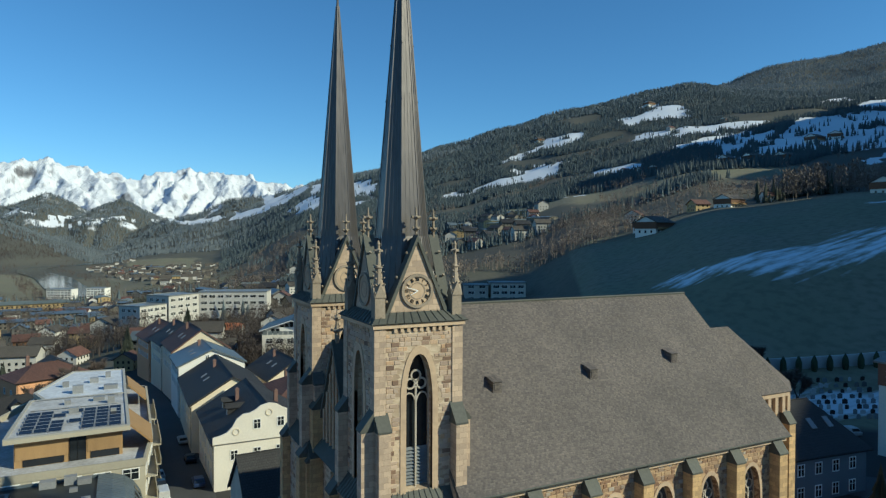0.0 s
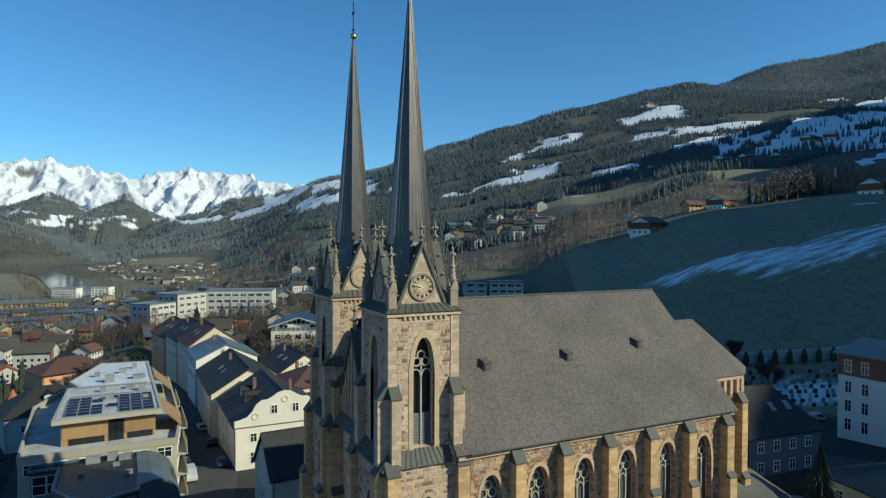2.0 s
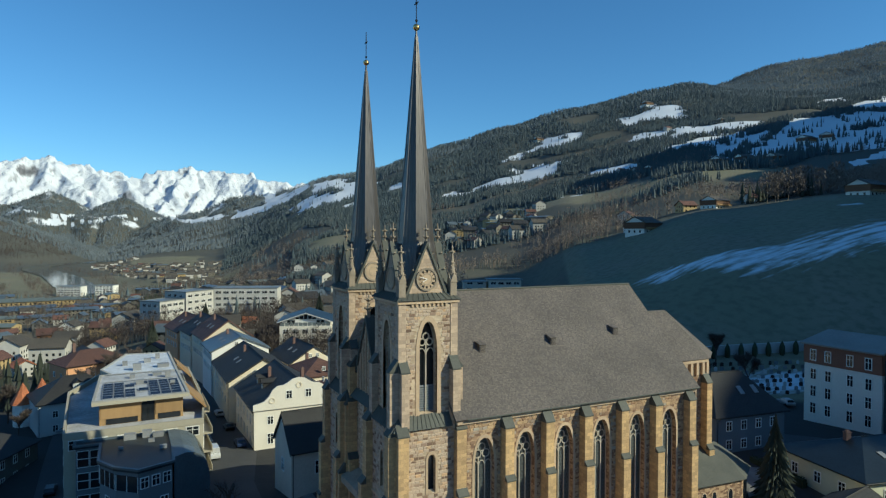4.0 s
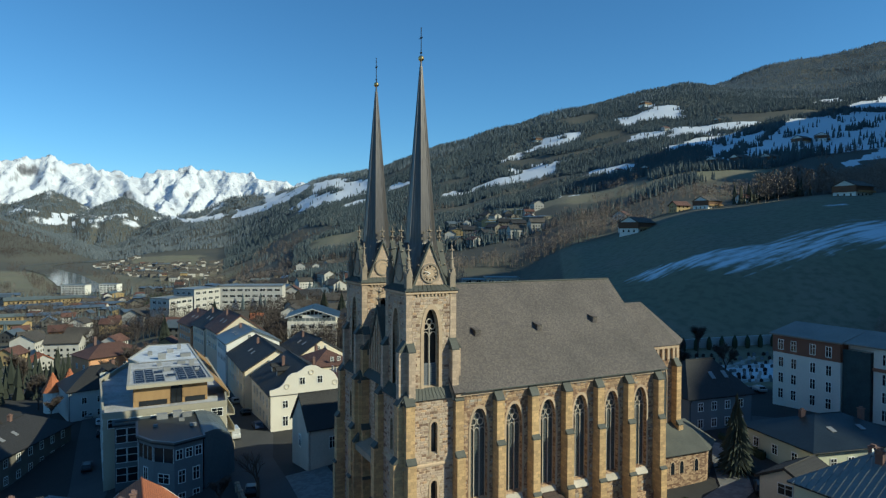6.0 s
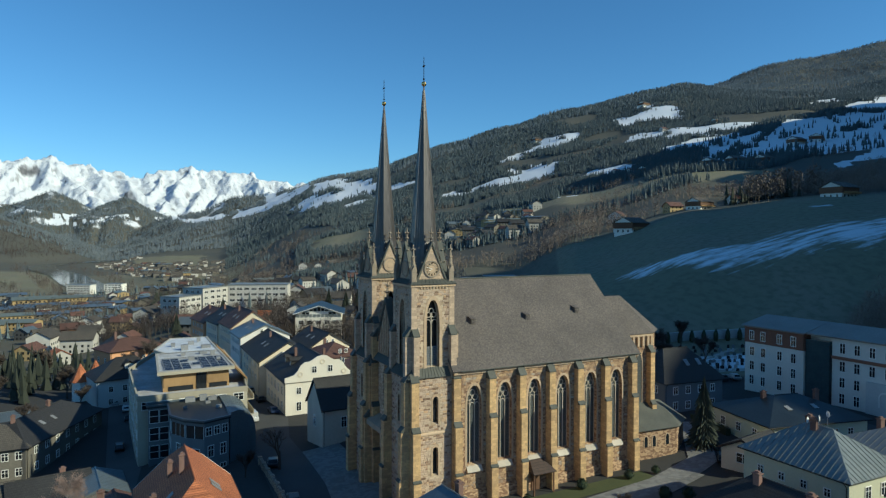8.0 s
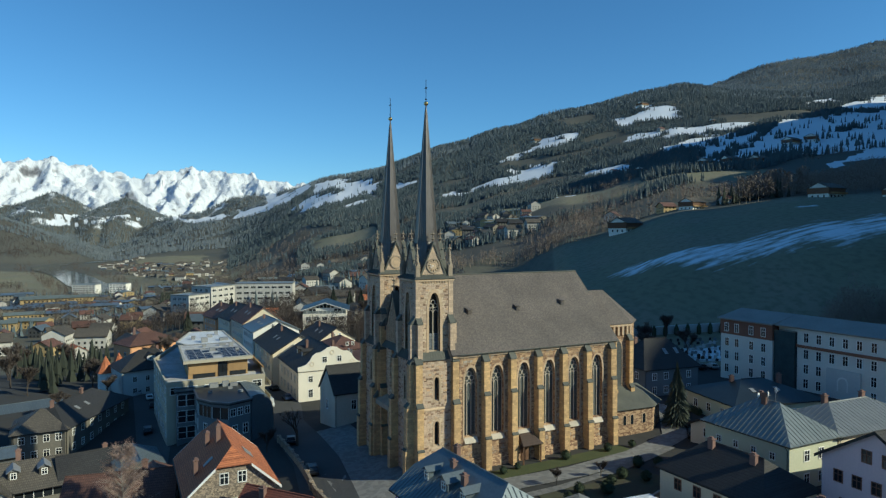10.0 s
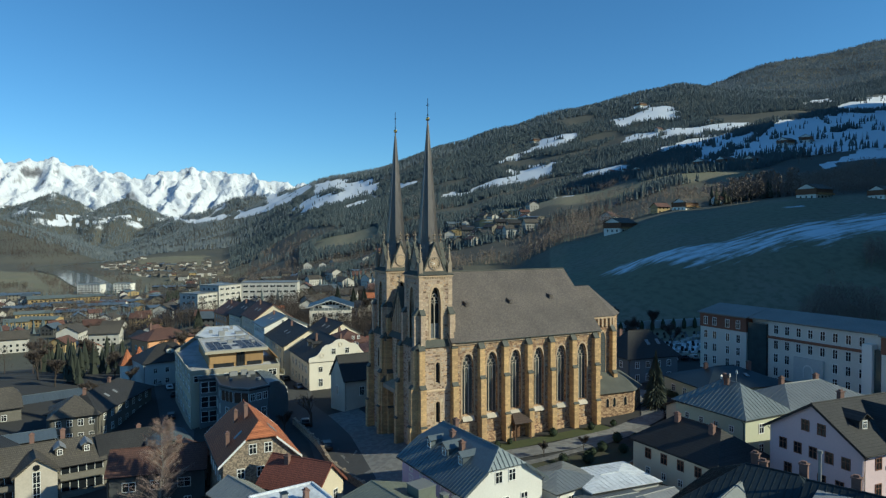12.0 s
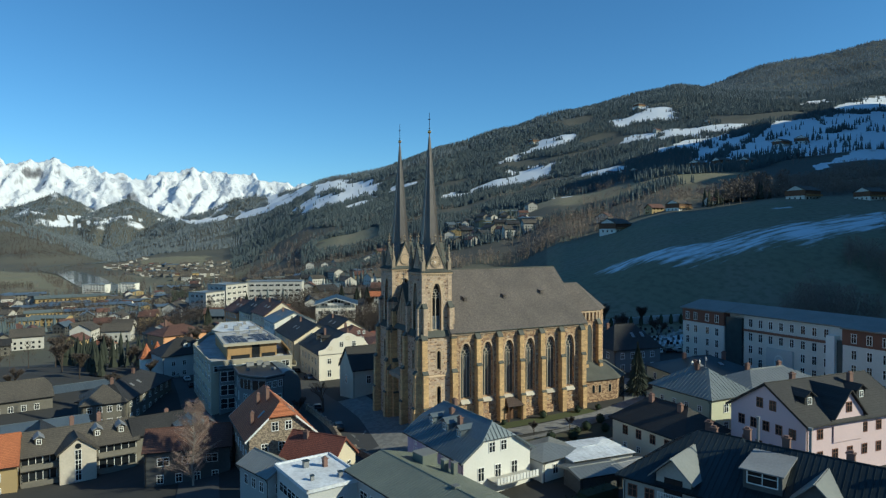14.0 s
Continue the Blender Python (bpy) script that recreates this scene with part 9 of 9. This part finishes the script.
for i in range(176):
    rr = random.Random(100 + i)
    k, d = 0.225 + (i % 22) * 0.0088 + rr.uniform(-0.003, 0.003), 206 + (i // 22) * 2.9
    x, y = fan(k, d)
    t = thing("gravestone", "upright gravestone on the cemetery terraces", "gravestone", pose(x, y, land(x, y), 0, 0, -26 + rr.uniform(-6, 6)), "gravestones")
    bm = bmesh.new()
    w, h = rr.uniform(0.3, 0.5), rr.uniform(0.8, 1.2)
    solid(bm, [(-w, -0.12, -0.3), (w, -0.12, -0.3), (w, 0.12, -0.3), (-w, 0.12, -0.3), (-w, -0.12, h * 0.8), (w, -0.12, h * 0.8), (w, 0.12, h * 0.8), (-w, 0.12, h * 0.8), (0, -0.12, h), (0, 0.12, h)],
          [(3, 2, 1, 0), (0, 1, 5, 8, 4), (2, 3, 7, 9, 6), (1, 2, 6, 5), (3, 0, 4, 7), (4, 8, 9, 7), (8, 5, 6, 9)])
    part("stone", bm, rr.choice((SLATE_GREY, DIM_GREY, IRON, IRON, SLATE_GREY, GREY)), t)


# ---------- cars ----------
def car_meshes(paint, van=False):
    h1, h2 = (1.2, 2.3) if van else (0.85, 1.45)
    bm = bmesh.new()
    prof = [(-2.15, 0.35), (2.15, 0.35), (2.2, 0.75), (1.9, h1), (1.0 if not van else 1.6, h1 + 0.08), (-2.1, h1 + 0.06), (-2.2, 0.8)]
    n = len(prof)
    solid(bm, [(x, -0.88, z) for x, z in prof] + [(x, 0.88, z) for x, z in prof], [tuple(range(n)), tuple(range(2 * n - 1, n - 1, -1))] + [(i, n + i, n + (i + 1) % n, (i + 1) % n) for i in range(n)])
    roof = [(-1.9, h1), (1.15 if not van else 1.75, h1), (0.35 if not van else 1.2, h2), (-1.45 if not van else -2.0, h2)]
    solid(bm, [(x, -0.86 + (0.14 if z > h1 else 0), z) for x, z in roof] + [(x, 0.86 - (0.14 if z > h1 else 0), z) for x, z in roof], [(0, 1, 2, 3), (7, 6, 5, 4), (2, 1, 5, 6), (0, 3, 7, 4), (3, 2, 6, 7)])
    body = bpy.data.meshes.new("body")
    bmesh.ops.bevel(bm, geom=bm.edges[:], offset=0.05, segments=1, affect="EDGES")
    bm.to_mesh(body), bm.free()
    body.materials.append(paint)
    bm = bmesh.new()
    for s in (-1, 1):
        y = s * 0.83
        q = [(-1.6, h1 + 0.08), (0.9, h1 + 0.08), (0.3, h2 - 0.1), (-1.35, h2 - 0.1)]
        solid(bm, [(x, y + (0 if z < h1 + 0.2 else -s * 0.09), z) for x, z in q], [(0, 1, 2, 3)])
    solid(bm, [(1.18, -0.7, h1 + 0.1), (1.18, 0.7, h1 + 0.1), (0.5, 0.6, h2 - 0.08), (0.5, -0.6, h2 - 0.08)], [(0, 1, 2, 3)])
    solid(bm, [(-1.92, -0.7, h1 + 0.1), (-1.92, 0.7, h1 + 0.1), (-1.6, 0.6, h2 - 0.08), (-1.6, -0.6, h2 - 0.08)], [(0, 1, 2, 3)])
    glass = bpy.data.meshes.new("window")
    bm.to_mesh(glass), bm.free()
    glass.materials.append(GLASS)
    bm = bmesh.new()
    bar(bm, (0, -0.1, 0), (0, 0.1, 0), 0.33, 12)
    wheel = bpy.data.meshes.new("wheel")
    bm.to_mesh(wheel), bm.free()
    wheel.materials.append(RUBBER)
    return body, glass, wheel


CARS = [car_meshes(p) for p in CAR_PAINTS] + [car_meshes(CAR_PAINTS[2], True)]
CAR_LABELS = ("dark parked car on the asphalt", "silver parked car on the asphalt", "white parked car on the asphalt", "blue parked car on the asphalt", "red parked car on the asphalt", "white delivery van on the street")


def car(i, x, y, turn):
    z = land(x, y) + 0.15
    dx, dy = math.cos(radians(turn)), math.sin(radians(turn))
    pitch = -math.degrees(math.atan2(land(x + 2 * dx, y + 2 * dy) - land(x - 2 * dx, y - 2 * dy), 4))
    t = thing("van" if i == 5 else "car", CAR_LABELS[i], "van" if i == 5 else "car", pose(x, y, z, 0, pitch, turn), "parked cars")
    body, glass, wheel = CARS[i]
    share("body", body, t, Matrix()), share("window", glass, t, Matrix())
    for sx in (-1.35, 1.35):
        for sy in (-0.8, 0.8):
            share("wheel", wheel, t, pose(sx, sy, 0.33))


rr = random.Random(44)
for x, y, turn, i in ((-12.5, 63, 92, 5), (-12.6, 70, 92, 0), (-12.6, 76, 92, 1), (-7.0, 68, 92, 3), (-6.8, 84, 92, 0), (-12.8, 90, 92, 2), (-7, 98, 94, 1), (-13, 104, 94, 0), (-15.0, 30, 80, 0), (-16.2, 10, 82, 0),
                      (-37.5, 100, 88, 2), (-37.0, 90, 88, 0), (-40, 108, 88, 1), (-38, 118, 90, 5), (-39, 70, 88, 0), (-40.5, 50, 92, 1), (52, -9, 30, 0), (49, -10.5, 40, 0),
                      (84, 30, 64, 1), (87, 29, 64, 0), (90, 28, 64, 2), (93, 27, 64, 0), (96, 26, 64, 1), (82, 40, 64, 0), (86, 39, 64, 3), (90, 38, 64, 0), (76, 30, 64, 2), (80, 31.5, 64, 0)):
    car(i, x, y, turn + rr.uniform(-3, 3))


# ---------- river ----------
bm = bmesh.new()
banks = []
for i, p in enumerate(RIVER):
    a, b = RIVER[max(0, i - 1)], RIVER[min(len(RIVER) - 1, i + 1)]
    t = (b - a).normalized()
    banks.append([bm.verts.new((p.x - t.y * o, p.y + t.x * o, -45.3)) for o in (-30, -12, 12, 30)])
for p, q in zip(banks, banks[1:]):
    for k in range(3):
        bm.faces.new((p[k], p[k + 1], q[k + 1], q[k]))
tagged(part("river", bm, WATER), "grey-blue river winding down the valley", "river", kind="structure")


# ---------- dark hedges in the gardens ----------
def hedge(line, h, w, seed):
    """A clipped evergreen hedge: a dense core under many small leaves."""
    rr = random.Random(seed)
    t = thing("hedge", "dark evergreen hedge between garden and yard", "hedge", None, "garden hedges")
    verts, faces = [], []
    for (x0, y0), (x1, y1) in zip(line, line[1:]):
        d = Vector((x1 - x0, y1 - y0))
        u = d.normalized()
        bm = bmesh.new()
        z = land(x0, y0)
        p = [(x0 - u.y * w * 0.4, y0 + u.x * w * 0.4), (x1 - u.y * w * 0.4, y1 + u.x * w * 0.4), (x1 + u.y * w * 0.4, y1 - u.x * w * 0.4), (x0 + u.y * w * 0.4, y0 - u.x * w * 0.4)]
        prism(bm, p[::-1], z - 0.8, z + h * 0.85)
        part("core", bm, HEDGE, t)
        for _ in range(int(d.length * 90)):
            a, b, c = rr.random(), rr.uniform(-0.5, 0.5) * w, rr.uniform(0.1, 1.05) * h
            q = Vector((x0 + d.x * a - u.y * b, y0 + d.y * a + u.x * b, z + c))
            i = len(verts)
            verts += [q + Vector((rr.uniform(-0.2, 0.2), rr.uniform(-0.2, 0.2), rr.uniform(-0.2, 0.2))) for _ in range(3)]
            faces.append((i, i + 1, i + 2))
    me = bpy.data.meshes.new("leaves")
    me.from_pydata(verts, [], faces)
    me.materials.append(HEDGE)
    tagged(share("leaves", me, t, Matrix()), kind="stuff")


hedge([(-4.5, -47.5), (1.5, -46.5), (7.5, -46.0)], 2.6, 2.4, 1)
hedge([(10, -27.0), (20, -28.5)], 1.2, 1.0, 2)
hedge([(58, -4), (60, 6)], 1.4, 1.0, 3)

for i in range(13):
    y = 33 - i * 4.1
    x = -16.6 - 0.9 * min(1, max(0, (34 - y) / 28)) if y > 5 else -17.7 + 1.2 * (2 - y) / 22
    t = thing("wall_pier", "square stone pier of the retaining wall", "pier", pose(x, y, land(x, y)), "piers of the retaining wall")
    bm = bmesh.new()
    box(bm, -0.3, 0.3, -0.3, 0.3, -1.2, 1.35)
    part("shaft", bm, FIELDSTONE, t)
    bm = bmesh.new()
    box(bm, -0.36, 0.36, -0.36, 0.36, 1.35, 1.45)
    part("cap", bm, FIELDSTONE, t)
